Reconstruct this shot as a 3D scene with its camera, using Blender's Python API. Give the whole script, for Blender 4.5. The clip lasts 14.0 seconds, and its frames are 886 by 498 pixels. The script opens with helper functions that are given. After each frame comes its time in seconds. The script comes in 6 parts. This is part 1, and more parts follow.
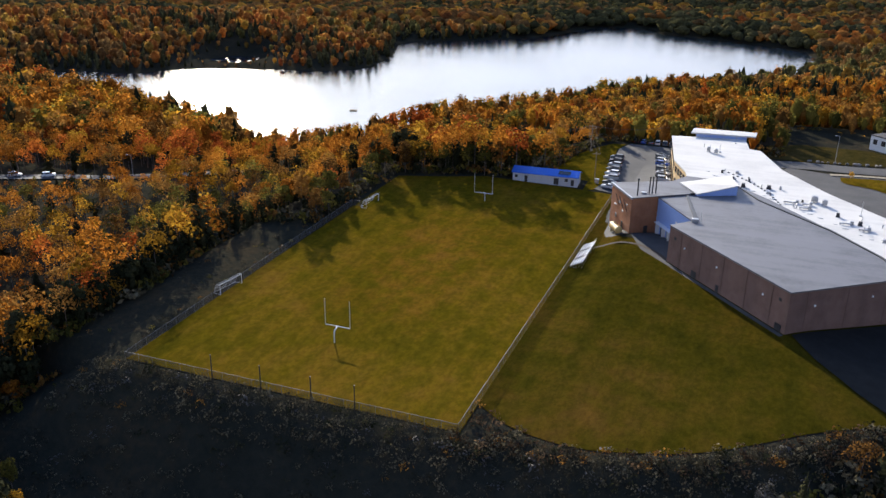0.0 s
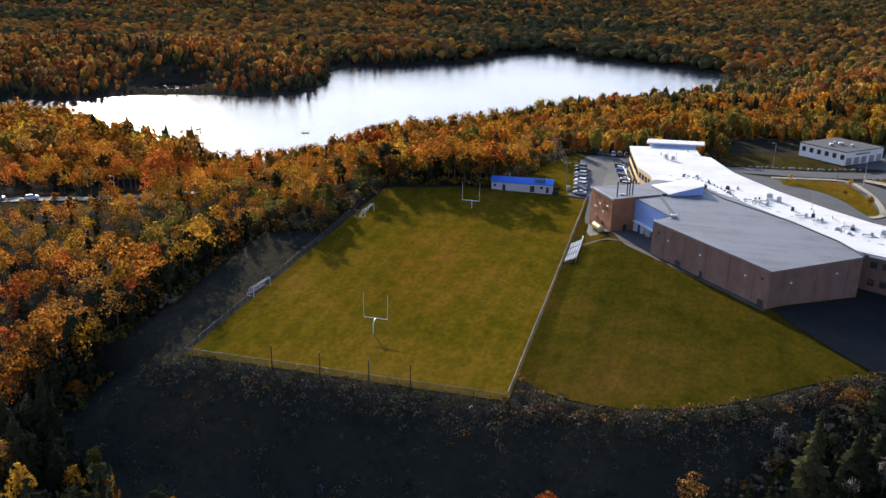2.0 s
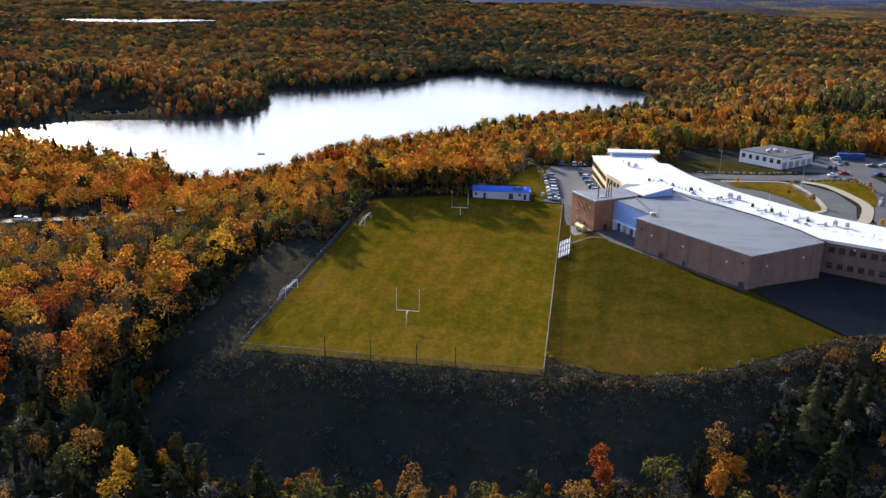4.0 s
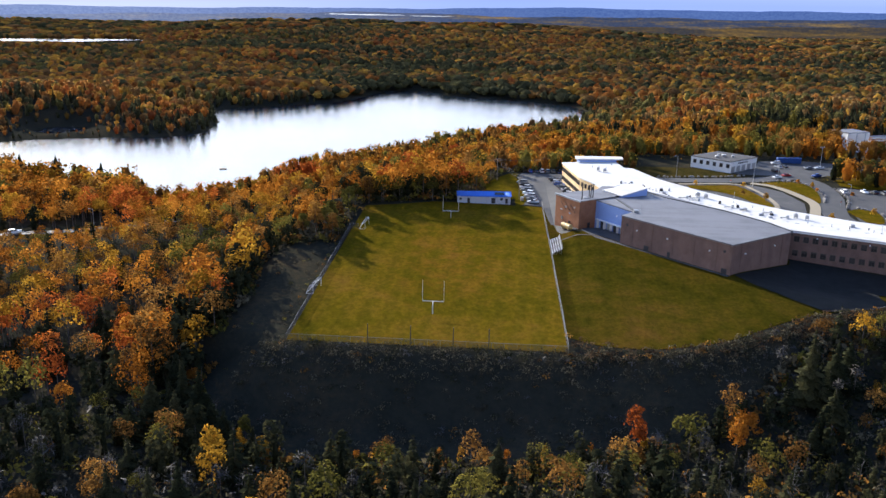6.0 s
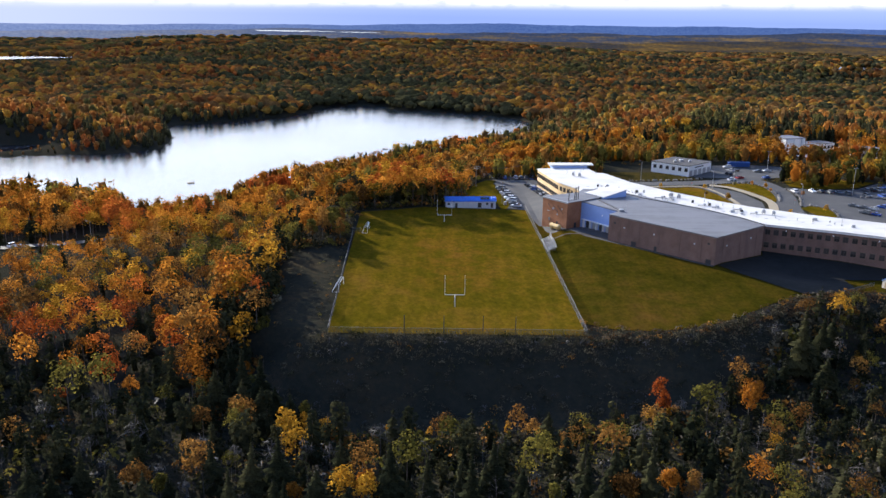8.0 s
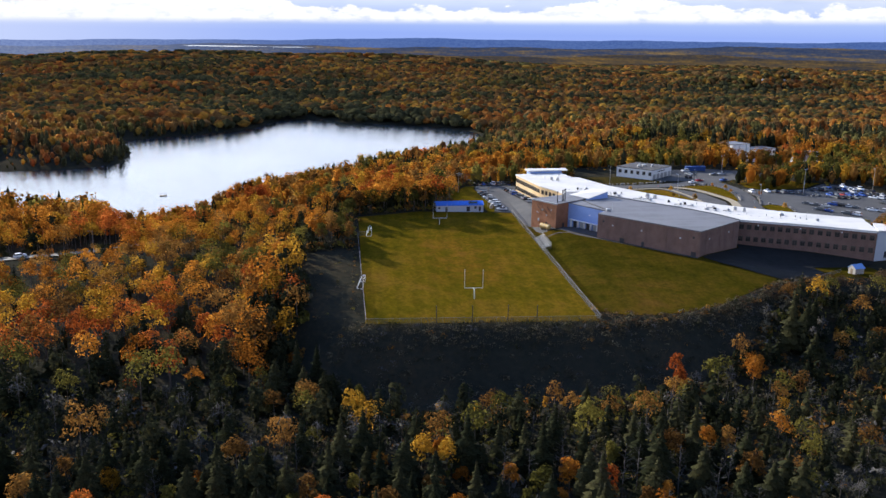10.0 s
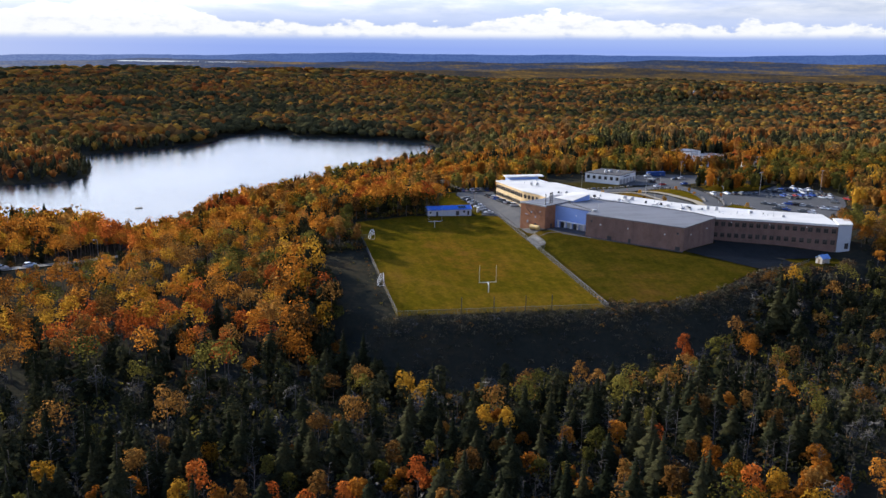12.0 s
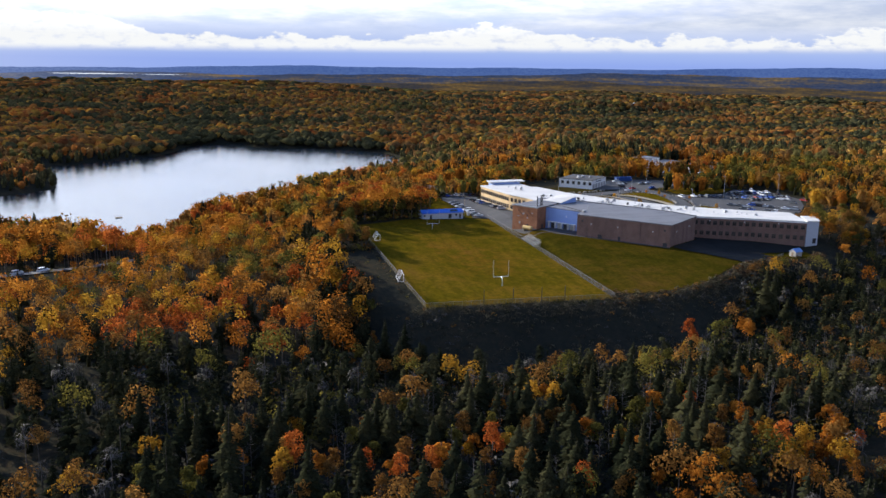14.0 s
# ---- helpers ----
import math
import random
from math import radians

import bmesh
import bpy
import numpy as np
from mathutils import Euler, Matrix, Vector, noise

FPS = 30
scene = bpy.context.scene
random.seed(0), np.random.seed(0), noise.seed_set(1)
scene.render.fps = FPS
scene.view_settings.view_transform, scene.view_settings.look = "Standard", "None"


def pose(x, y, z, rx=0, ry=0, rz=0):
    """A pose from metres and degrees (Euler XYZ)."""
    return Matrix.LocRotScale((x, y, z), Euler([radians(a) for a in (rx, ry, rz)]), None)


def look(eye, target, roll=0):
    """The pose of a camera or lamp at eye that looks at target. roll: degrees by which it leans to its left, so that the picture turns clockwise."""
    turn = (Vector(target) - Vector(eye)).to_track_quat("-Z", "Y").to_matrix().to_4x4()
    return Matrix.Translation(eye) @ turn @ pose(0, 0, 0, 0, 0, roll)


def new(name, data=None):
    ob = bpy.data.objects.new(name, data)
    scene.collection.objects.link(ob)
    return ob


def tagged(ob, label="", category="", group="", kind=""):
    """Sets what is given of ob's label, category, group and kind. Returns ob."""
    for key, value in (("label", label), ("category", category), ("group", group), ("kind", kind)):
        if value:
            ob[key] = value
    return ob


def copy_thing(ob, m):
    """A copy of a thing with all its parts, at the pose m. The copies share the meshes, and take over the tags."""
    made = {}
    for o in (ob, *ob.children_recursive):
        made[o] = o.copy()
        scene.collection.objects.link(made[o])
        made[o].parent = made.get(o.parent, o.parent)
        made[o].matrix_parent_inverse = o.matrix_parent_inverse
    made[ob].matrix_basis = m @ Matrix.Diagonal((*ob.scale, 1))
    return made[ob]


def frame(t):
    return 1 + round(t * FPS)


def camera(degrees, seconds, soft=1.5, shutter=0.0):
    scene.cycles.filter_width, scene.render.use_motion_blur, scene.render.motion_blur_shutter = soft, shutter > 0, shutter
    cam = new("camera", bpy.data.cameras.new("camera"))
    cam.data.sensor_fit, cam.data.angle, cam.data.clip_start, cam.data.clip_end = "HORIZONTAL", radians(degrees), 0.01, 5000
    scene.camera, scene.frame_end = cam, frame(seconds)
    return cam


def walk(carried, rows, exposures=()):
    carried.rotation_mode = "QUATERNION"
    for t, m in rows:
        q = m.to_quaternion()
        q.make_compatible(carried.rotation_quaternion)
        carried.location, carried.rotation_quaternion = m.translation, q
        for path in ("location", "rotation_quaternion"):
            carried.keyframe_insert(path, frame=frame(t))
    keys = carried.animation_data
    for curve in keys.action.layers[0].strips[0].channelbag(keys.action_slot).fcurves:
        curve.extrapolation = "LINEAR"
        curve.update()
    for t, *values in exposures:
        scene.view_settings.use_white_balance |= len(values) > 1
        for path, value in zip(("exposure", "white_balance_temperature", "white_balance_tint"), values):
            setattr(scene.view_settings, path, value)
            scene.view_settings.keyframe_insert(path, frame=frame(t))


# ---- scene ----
cam = camera(54.9, 14.0)
PATH = [
    (0, (76.425, -136.602, 81.026), (75.75, -134.863, 80.303), 0.9),
    (0.5, (72.052, -143.398, 81.184), (71.427, -141.635, 80.474), 1.1),
    (1, (68.155, -150.131, 81.124), (67.576, -148.347, 80.431), 1.1),
    (1.5, (63.7, -156.509, 81.066), (63.167, -154.705, 80.388), 1.0),
    (2, (59.109, -162.969, 80.967), (58.623, -161.146, 80.304), 1.1),
    (2.5, (54.375, -169.7, 80.941), (53.936, -167.86, 80.291), 1.2),
    (3, (49.025, -176.185, 80.962), (48.635, -174.329, 80.327), 1.1),
    (5.5, (20.708, -204.419, 79.708), (20.552, -202.509, 79.135), 1.2),
    (6, (14.441, -209.682, 79.484), (14.331, -207.766, 78.922), 1.2),
    (6.5, (8.125, -214.93, 79.219), (8.06, -213.008, 78.669), 1.2),
    (7, (1.814, -219.513, 79.304), (1.791, -217.588, 78.762), 1.2),
    (7.5, (-4.421, -224.045, 79.161), (-4.403, -222.118, 78.626), 1.2),
    (8, (-10.734, -228.312, 79.092), (-10.674, -226.383, 78.567), 1.1),
    (10.5, (-45.496, -249.668, 78.293), (-45.232, -247.745, 77.811), 1.0),
    (11, (-52.623, -253.582, 78.096), (-52.319, -251.663, 77.623), 1.0),
    (11.5, (-60.027, -257.425, 77.889), (-59.684, -255.511, 77.423), 1.0),
    (12, (-67.46, -261.295, 77.7), (-67.08, -259.385, 77.243), 0.9),
    (12.5, (-74.876, -264.839, 77.459), (-74.46, -262.935, 77.008), 1.0),
    (13, (-82.244, -268.082, 77.202), (-81.792, -266.185, 76.76), 1.0),
    (13.5, (-90.025, -271.073, 76.864), (-89.536, -269.183, 76.43), 0.9),
    (14, (-98.355, -273.923, 76.315), (-97.829, -272.041, 75.889), 1.0),
]
walk(cam, [(t, look(eye, target, roll)) for t, eye, target, roll in PATH],
     [(0.0, 0.82, 6500, 10), (3.0, 1.02, 6400, 10), (5.5, 1.14, 6300, 10), (7.0, 1.12, 6250, 10), (8.5, 1.02, 6250, 10), (11.0, 0.90, 6250, 10), (14.0, 0.78, 6250, 10)])

# ---- world, sun, exposure ----
SUN_AZ, SUN_EL = 35.5, 19.0          # degrees: turned from +y towards -x, and above the horizon
SUN_DIR = Vector((-math.sin(radians(SUN_AZ)) * math.cos(radians(SUN_EL)), math.cos(radians(SUN_AZ)) * math.cos(radians(SUN_EL)), math.sin(radians(SUN_EL))))


class Nodes:
    """A node tree with short calls."""

    def __init__(self, tree):
        self.tree = tree
        tree.nodes.clear()

    def add(self, kind, sets=None, **values):
        n = self.tree.nodes.new(kind)
        for k, v in values.items():
            setattr(n, k, v)
        for k, v in (sets or {}).items():
            if hasattr(v, "is_output"):
                self.tree.links.new(v, n.inputs[k])
            else:
                n.inputs[k].default_value = v
        return n

    def math(self, op, a, b=0.0, c=0.0):
        return self.add("ShaderNodeMath", {0: a, 1: b, 2: c}, operation=op).outputs[0]

    def mix(self, f, a, b, blend="MIX"):
        n = self.add("ShaderNodeMix", data_type="RGBA", blend_type=blend)
        for k, v in ((0, f), (6, a), (7, b)):
            if hasattr(v, "is_output"):
                self.tree.links.new(v, n.inputs[k])
            else:
                n.inputs[k].default_value = v
        return n.outputs[2]

    def ramp(self, f, stops):
        n = self.add("ShaderNodeValToRGB", {0: f})
        e = n.color_ramp.elements
        while len(e) < len(stops):
            e.new(0.5)
        for el, (p, c) in zip(e, stops):
            el.position = p
            el.color = (*c, 1) if len(c) == 3 else c
        return n.outputs[0]

    def step(self, f, a, b):
        return self.add("ShaderNodeMapRange", {0: f, 1: a, 2: b}, interpolation_type="SMOOTHSTEP").outputs[0]

    def noise(self, vec, scale, detail=3.0, rough=0.55, dist=0.0):
        return self.add("ShaderNodeTexNoise", {"Vector": vec, "Scale": scale, "Detail": detail, "Roughness": rough, "Distortion": dist}).outputs[0]


def rgb(*c):
    return (*c, 1.0)


def make_world():
    w = bpy.data.worlds.new("autumn_sky")
    scene.world = w
    w.use_nodes = True
    N = Nodes(w.node_tree)
    sky = N.add("ShaderNodeTexSky", sky_type="NISHITA", sun_disc=False, sun_elevation=radians(SUN_EL), sun_rotation=radians(-SUN_AZ), air_density=1.0, dust_density=1.0)
    way = N.add("ShaderNodeTexCoord").outputs["Generated"]
    xyz = N.add("ShaderNodeSeparateXYZ", {0: way})
    x, y, z = xyz.outputs
    az = N.math("ARCTAN2", x, y)
    # low cumulus bank: lumpy tops, flat base
    v = N.add("ShaderNodeCombineXYZ", {0: N.math("MULTIPLY", az, 15.0), 1: N.math("MULTIPLY", z, 34.0)}).outputs[0]
    va = N.add("ShaderNodeCombineXYZ", {0: N.math("MULTIPLY", az, 9.0), 1: N.math("MULTIPLY", z, 14.0)}).outputs[0]
    broad = N.step(N.noise(va, 0.55, 3, 0.5), 0.40, 0.66)
    lumps = N.noise(v, 1.5, 6, 0.62)
    top = N.math("ADD", 0.006, N.math("ADD", N.math("MULTIPLY", lumps, 0.042), N.math("MULTIPLY", broad, 0.020)))
    ragged = N.step(N.noise(v, 3.1, 5, 0.6), 0.30, 0.52)
    bank = N.math("MULTIPLY", N.math("MULTIPLY", N.step(N.math("SUBTRACT", z, N.math("MULTIPLY", az, 0.012)), 0.006, 0.016), N.step(N.math("SUBTRACT", top, z), -0.0005, 0.0035)), N.math("ADD", 0.62, N.math("MULTIPLY", ragged, 0.38)))
    # veil of streaked cloud above
    v2 = N.add("ShaderNodeCombineXYZ", {0: N.math("MULTIPLY", az, 5.0), 1: N.math("MULTIPLY", z, 26.0), 2: 3.7}).outputs[0]
    veil = N.noise(v2, 1.1, 7, 0.62)
    cover = N.math("MULTIPLY", N.math("MULTIPLY", N.step(veil, 0.30, 0.54), 0.92), N.step(z, 0.026, 0.048))
    fade = N.math("SUBTRACT", 1.0, N.step(z, 0.35, 0.62))
    cloud = N.math("MULTIPLY", N.math("MAXIMUM", bank, cover), fade)
    shade = N.noise(v2, 2.3, 5, 0.6)
    white = N.ramp(N.math("ADD", N.math("MULTIPLY", shade, 0.7), N.math("MULTIPLY", bank, 0.35)), [(0.26, (0.60, 0.66, 0.80)), (0.44, (0.90, 0.91, 0.94)), (0.62, (1.05, 1.04, 1.01))])
    blue = N.ramp(z, [(0.0, (0.33, 0.45, 0.90)), (0.012, (0.42, 0.54, 0.92)), (0.03, (0.60, 0.69, 0.95)), (0.10, (0.50, 0.60, 0.88))])
    blue = N.mix(N.step(az, 0.05, -0.50), blue, N.ramp(z, [(0.0, (0.62, 0.69, 0.94)), (0.02, (0.86, 0.89, 0.97))]))
    haze = N.mix(N.step(z, 0.10, 0.5), blue, N.mix(1.0, sky.outputs[0], rgb(0.165, 0.213, 0.305), "MULTIPLY"))
    col = N.mix(cloud, haze, white)
    # the air and the cloud shine more on the sun's side, above the dull air of the horizon
    d = N.add("ShaderNodeVectorMath", {0: way, 1: SUN_DIR[:]}, operation="DOT_PRODUCT").outputs["Value"]
    glow = N.math("POWER", N.math("MAXIMUM", d, 0.0), 2.2)
    glow = N.math("MULTIPLY", N.math("MULTIPLY", glow, N.math("SUBTRACT", N.step(z, 0.022, 0.10), N.step(z, 0.32, 0.62))), GLOW)
    col = N.mix(1.0, col, N.add("ShaderNodeCombineXYZ", {0: N.math("ADD", 1.0, glow), 1: N.math("ADD", 1.0, glow), 2: N.math("ADD", 1.0, glow)}).outputs[0], "MULTIPLY")
    bg = N.add("ShaderNodeBackground", {0: col, 1: SKY})
    N.add("ShaderNodeOutputWorld", {0: bg.outputs[0]})


SKY, GLOW = 0.53, 2.9
make_world()
sun_data = bpy.data.lights.new("sun", "SUN")
sun_data.energy, sun_data.angle, sun_data.color = 5.0, radians(0.6), (1.0, 0.90, 0.74)
sun = new("sun", sun_data)
sun.matrix_world = look(SUN_DIR * 300, (0, 0, 0))

# ---- materials ----
def material(name, build):
    m = bpy.data.materials.new(name)
    m.use_nodes = True
    N = Nodes(m.node_tree)
    shader = build(N)
    N.add("ShaderNodeOutputMaterial", {0: shader})
    return m


def place(N):
    """World metres: all large meshes keep their origin at the world's."""
    return N.add("ShaderNodeNewGeometry").outputs["Position"]


def island(N):
    return N.add("ShaderNodeNewGeometry").outputs["Random Per Island"]


def bsdf(N, colour, rough=0.8, metal=0.0, bump=None, strength=0.3, dist=0.05, spec=0.3):
    sets = {"Base Color": colour, "Roughness": rough, "Metallic": metal, "Specular IOR Level": spec}
    if bump is not None:
        sets["Normal"] = N.add("ShaderNodeBump", {"Height": bump, "Strength": strength, "Distance": dist}).outputs[0]
    return N.add("ShaderNodeBsdfPrincipled", sets).outputs[0]


def plain(name, c, rough=0.6, metal=0.0, wear=0.25, scale=3.0):
    def build(N):
        p = N.add("ShaderNodeTexCoord").outputs["Object"]
        f = N.noise(p, scale, 5, 0.6)
        g = N.noise(p, scale * 9, 3, 0.6)
        dark = tuple(v * (1 - wear) for v in c)
        lite = tuple(min(1, v * (1 + wear * 0.5)) for v in c)
        col = N.mix(N.math("ADD", N.math("MULTIPLY", f, 0.7), N.math("MULTIPLY", g, 0.3)), rgb(*dark), rgb(*lite))
        return bsdf(N, col, rough, metal, g, 0.15, 0.02)
    return material(name, build)


def grass_build(N, stops):
    p = place(N)
    big = N.noise(p, 0.028, 4, 0.6)
    mid = N.noise(p, 0.16, 5, 0.65)
    fine = N.noise(N.add("ShaderNodeMapping", {0: p, 3: (1.0, 0.55, 1.0)}).outputs[0], 0.9, 7, 0.75)
    blade = N.noise(p, 9.0, 2, 0.6)
    c = N.ramp(N.math("ADD", N.math("MULTIPLY", big, 0.55), N.math("MULTIPLY", mid, 0.45)),
               stops)
    c = N.mix(N.step(fine, 0.33, 0.68), N.mix(1.0, c, rgb(0.76, 0.78, 0.72), "MULTIPLY"), N.mix(1.0, c, rgb(1.20, 1.17, 1.08), "MULTIPLY"))
    strip = N.add("ShaderNodeTexWave", {"Vector": N.add("ShaderNodeMapping", {0: p, 2: (0, 0, 0.06)}).outputs[0], "Scale": 0.055, "Distortion": 2.5, "Detail": 3.0}).outputs[0]
    c = N.mix(N.math("MULTIPLY", strip, 0.30), c, N.mix(1.0, c, rgb(1.45, 1.3, 1.0), "MULTIPLY"))
    # play has worn the middle of the pitch brown
    xyz = N.add("ShaderNodeSeparateXYZ", {0: p}).outputs
    across = N.step(N.math("ABSOLUTE", N.math("SUBTRACT", xyz[0], 1.0)), 24.0, 4.0)
    along = N.step(N.math("ABSOLUTE", N.math("SUBTRACT", xyz[1], 46.0)), 48.0, 18.0)
    worn = N.math("MULTIPLY", N.math("MULTIPLY", across, along), N.step(mid, 0.34, 0.62))
    c = N.mix(N.math("MULTIPLY", worn, 0.55), c, N.mix(1.0, c, rgb(1.22, 0.92, 1.25), "MULTIPLY"))
    h = N.math("ADD", N.math("MULTIPLY", fine, 0.6), N.math("MULTIPLY", blade, 0.4))
    return bsdf(N, c, 1.0, 0, h, 0.7, 0.2, 0.0)


def floor_build(N):
    p = place(N)
    a = N.noise(p, 0.05, 4, 0.6)
    b = N.noise(p, 0.6, 6, 0.7)
    c = N.ramp(N.math("ADD", N.math("MULTIPLY", a, 0.5), N.math("MULTIPLY", b, 0.5)),
               [(0.3, (0.017, 0.019, 0.015)), (0.5, (0.030, 0.029, 0.021)), (0.64, (0.052, 0.040, 0.024)), (0.78, (0.085, 0.058, 0.030))])
    return bsdf(N, c, 1.0, 0, b, 1.0, 0.5, 0.0)


def asphalt_build(N):
    p = place(N)
    a = N.noise(p, 0.12, 5, 0.65)
    b = N.noise(p, 6.0, 4, 0.7)
    c = N.ramp(N.math("ADD", N.math("MULTIPLY", a, 0.75), N.math("MULTIPLY", b, 0.25)), [(0.3, (0.036, 0.037, 0.041)), (0.55, (0.056, 0.056, 0.059)), (0.75, (0.08, 0.078, 0.076))])
    return bsdf(N, c, 0.85, 0, b, 0.3, 0.02, 0.3)


def water_build(N):
    p = place(N)
    st = N.add("ShaderNodeMapping", {0: p, 3: (1.0, 0.45, 1.0)}).outputs[0]
    a = N.noise(st, 0.55, 4, 0.6)
    b = N.noise(p, 0.010, 3, 0.5)
    w = N.math("MULTIPLY", N.noise(st, 2.4, 2, 0.5), 0.35)
    h = N.math("MULTIPLY", N.math("ADD", a, w), N.math("ADD", 0.25, b))
    nrm = N.add("ShaderNodeBump", {"Height": h, "Strength": 0.55, "Distance": 0.35}).outputs[0]
    g = N.add("ShaderNodeBsdfPrincipled", {"Base Color": rgb(0.010, 0.018, 0.028), "Roughness": 0.13, "IOR": 1.333, "Specular IOR Level": 0.5, "Normal": nrm})
    return g.outputs[0]


def leaf(name, dark, mid, lite, trans=0.32, patch=0.26, spot=2.2):
    def build(N):
        p = place(N)
        r = island(N)
        big = N.noise(p, 0.03, 3, 0.6)
        tone = N.add("ShaderNodeAttribute", attribute_name="tone").outputs["Fac"]
        tv = N.math("FRACT", N.math("ADD", tone, N.add("ShaderNodeObjectInfo").outputs["Random"]))
        f = N.math("ADD", N.math("MULTIPLY", r, patch), N.math("ADD", N.math("MULTIPLY", tv, 0.85 - patch), N.math("MULTIPLY", big, 0.2)))
        c = N.ramp(f, [(0.18, dark), (0.5, mid), (0.88, lite)])
        spots = N.noise(p, spot, 3, 0.7)
        c = N.mix(N.step(spots, 0.34, 0.62), N.mix(1.0, c, rgb(0.62, 0.60, 0.60), "MULTIPLY"), N.mix(1.0, c, rgb(1.26, 1.30, 1.2), "MULTIPLY"))
        d = N.add("ShaderNodeBsdfDiffuse", {0: c, 1: 0.5}).outputs[0]
        t = N.add("ShaderNodeBsdfTranslucent", {0: c}).outputs[0]
        return N.add("ShaderNodeMixShader", {0: trans, 1: d, 2: t}).outputs[0]
    return material(name, build)


def bark_build(N):
    p = N.add("ShaderNodeTexCoord").outputs["Object"]
    a = N.noise(N.add("ShaderNodeMapping", {0: p, 3: (6, 6, 1)}).outputs[0], 1.2, 5, 0.7)
    c = N.ramp(a, [(0.3, (0.05, 0.04, 0.032)), (0.7, (0.16, 0.14, 0.12))])
    return bsdf(N, c, 0.95, 0, a, 0.6, 0.05, 0.1)


def brick_build(dark, mid, lite):
    def build(N):
        p = N.add("ShaderNodeTexCoord").outputs["Object"]
        a = N.noise(p, 0.35, 5, 0.6)
        b = N.noise(N.add("ShaderNodeMapping", {0: p, 3: (1, 1, 3)}).outputs[0], 4.0, 4, 0.7)
        c = N.ramp(N.math("ADD", N.math("MULTIPLY", a, 0.6), N.math("MULTIPLY", b, 0.4)), [(0.3, dark), (0.5, mid), (0.7, lite)])
        run = N.noise(N.add("ShaderNodeMapping", {0: p, 3: (1, 1, 0.12)}).outputs[0], 0.28, 5, 0.6)
        c = N.mix(N.step(run, 0.35, 0.65), N.mix(1.0, c, rgb(0.88, 0.89, 0.91), "MULTIPLY"), N.mix(1.0, c, rgb(1.05, 1.04, 1.03), "MULTIPLY"))
        z = N.add("ShaderNodeSeparateXYZ", {0: p}).outputs[2]
        course = N.math("FRACT", N.math("MULTIPLY", z, 2.5))
        joint = N.step(course, 0.86, 0.97)
        c = N.mix(N.math("MULTIPLY", joint, 0.22), c, rgb(0.30, 0.28, 0.26))
        return bsdf(N, c, 0.9, 0, N.math("SUBTRACT", b, N.math("MULTIPLY", joint, 0.6)), 0.35, 0.03, 0.2)
    return build


def roof_build(base, streak, rough):
    def build(N):
        p = place(N)
        a = N.noise(p, 0.07, 5, 0.65)
        b = N.noise(p, 1.3, 5, 0.7)
        s = N.noise(N.add("ShaderNodeMapping", {0: p, 2: (0, 0, 0.7), 3: (0.08, 1.0, 1.0)}).outputs[0], 0.5, 3, 0.5)
        f = N.math("ADD", N.math("MULTIPLY", a, 0.5), N.math("ADD", N.math("MULTIPLY", s, 0.3), N.math("MULTIPLY", b, 0.2)))
        c = N.ramp(f, [(0.38, streak), (0.52, base), (0.66, tuple(min(0.92, v * 1.08) for v in base))])
        return bsdf(N, c, rough, 0, b, 0.2, 0.03, 0.3)
    return build


GRASS = material("mown_grass", lambda N: grass_build(N, [(0.36, (0.050, 0.043, 0.004)), (0.46, (0.076, 0.057, 0.005)), (0.55, (0.102, 0.067, 0.008)), (0.66, (0.132, 0.074, 0.014))]))
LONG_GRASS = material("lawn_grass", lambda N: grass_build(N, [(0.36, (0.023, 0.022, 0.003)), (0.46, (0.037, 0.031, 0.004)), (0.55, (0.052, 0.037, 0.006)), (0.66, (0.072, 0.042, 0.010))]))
FLOOR = material("forest_floor", floor_build)
ASPHALT = material("worn_asphalt", asphalt_build)
WATER = material("lake_water", water_build)
BARK = material("bark", bark_build)
BRICK = material("red_brown_brick", brick_build((0.22, 0.095, 0.05), (0.33, 0.145, 0.075), (0.42, 0.20, 0.105)))
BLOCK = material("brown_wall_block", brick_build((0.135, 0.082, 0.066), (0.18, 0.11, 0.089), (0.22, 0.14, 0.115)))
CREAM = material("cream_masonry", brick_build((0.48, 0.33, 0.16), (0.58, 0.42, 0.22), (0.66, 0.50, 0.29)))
GREY_ROOF = material("grey_membrane", roof_build((0.140, 0.142, 0.158), (0.088, 0.090, 0.102), 0.6))
# Near-black asphalt: the shadow of gym and wing is put into the colour.
SHADE_ASPHALT = material("shade_dark_asphalt", lambda N: bsdf(N, N.ramp(N.noise(place(N), 0.3, 5, 0.65), [(0.3, (0.013, 0.013, 0.0125)), (0.7, (0.021, 0.021, 0.020))]), 0.95, spec=0.1))
WHITE_ROOF = material("white_membrane", roof_build((0.60, 0.585, 0.555), (0.50, 0.49, 0.475), 0.8))
WHITE = plain("white_paint", (0.80, 0.80, 0.80), 0.5, wear=0.12)
BLUE_CLAD = plain("blue_cladding", (0.26, 0.38, 0.72), 0.5, wear=0.15, scale=0.6)
RAIL = plain("grey_fence_pipe", (0.15, 0.15, 0.155), 0.7, 0.1)
FENCE = plain("weathered_galvanised", (0.085, 0.085, 0.09), 0.7, 0.2)
ALUMINIUM = plain("bare_aluminium", (0.62, 0.62, 0.62), 0.4, 0.3, wear=0.2)
OFFWHITE = plain("pale_cladding", (0.46, 0.49, 0.55), 0.6, wear=0.15, scale=0.6)
STEEL = plain("galvanised_steel", (0.42, 0.43, 0.45), 0.45, 0.7)
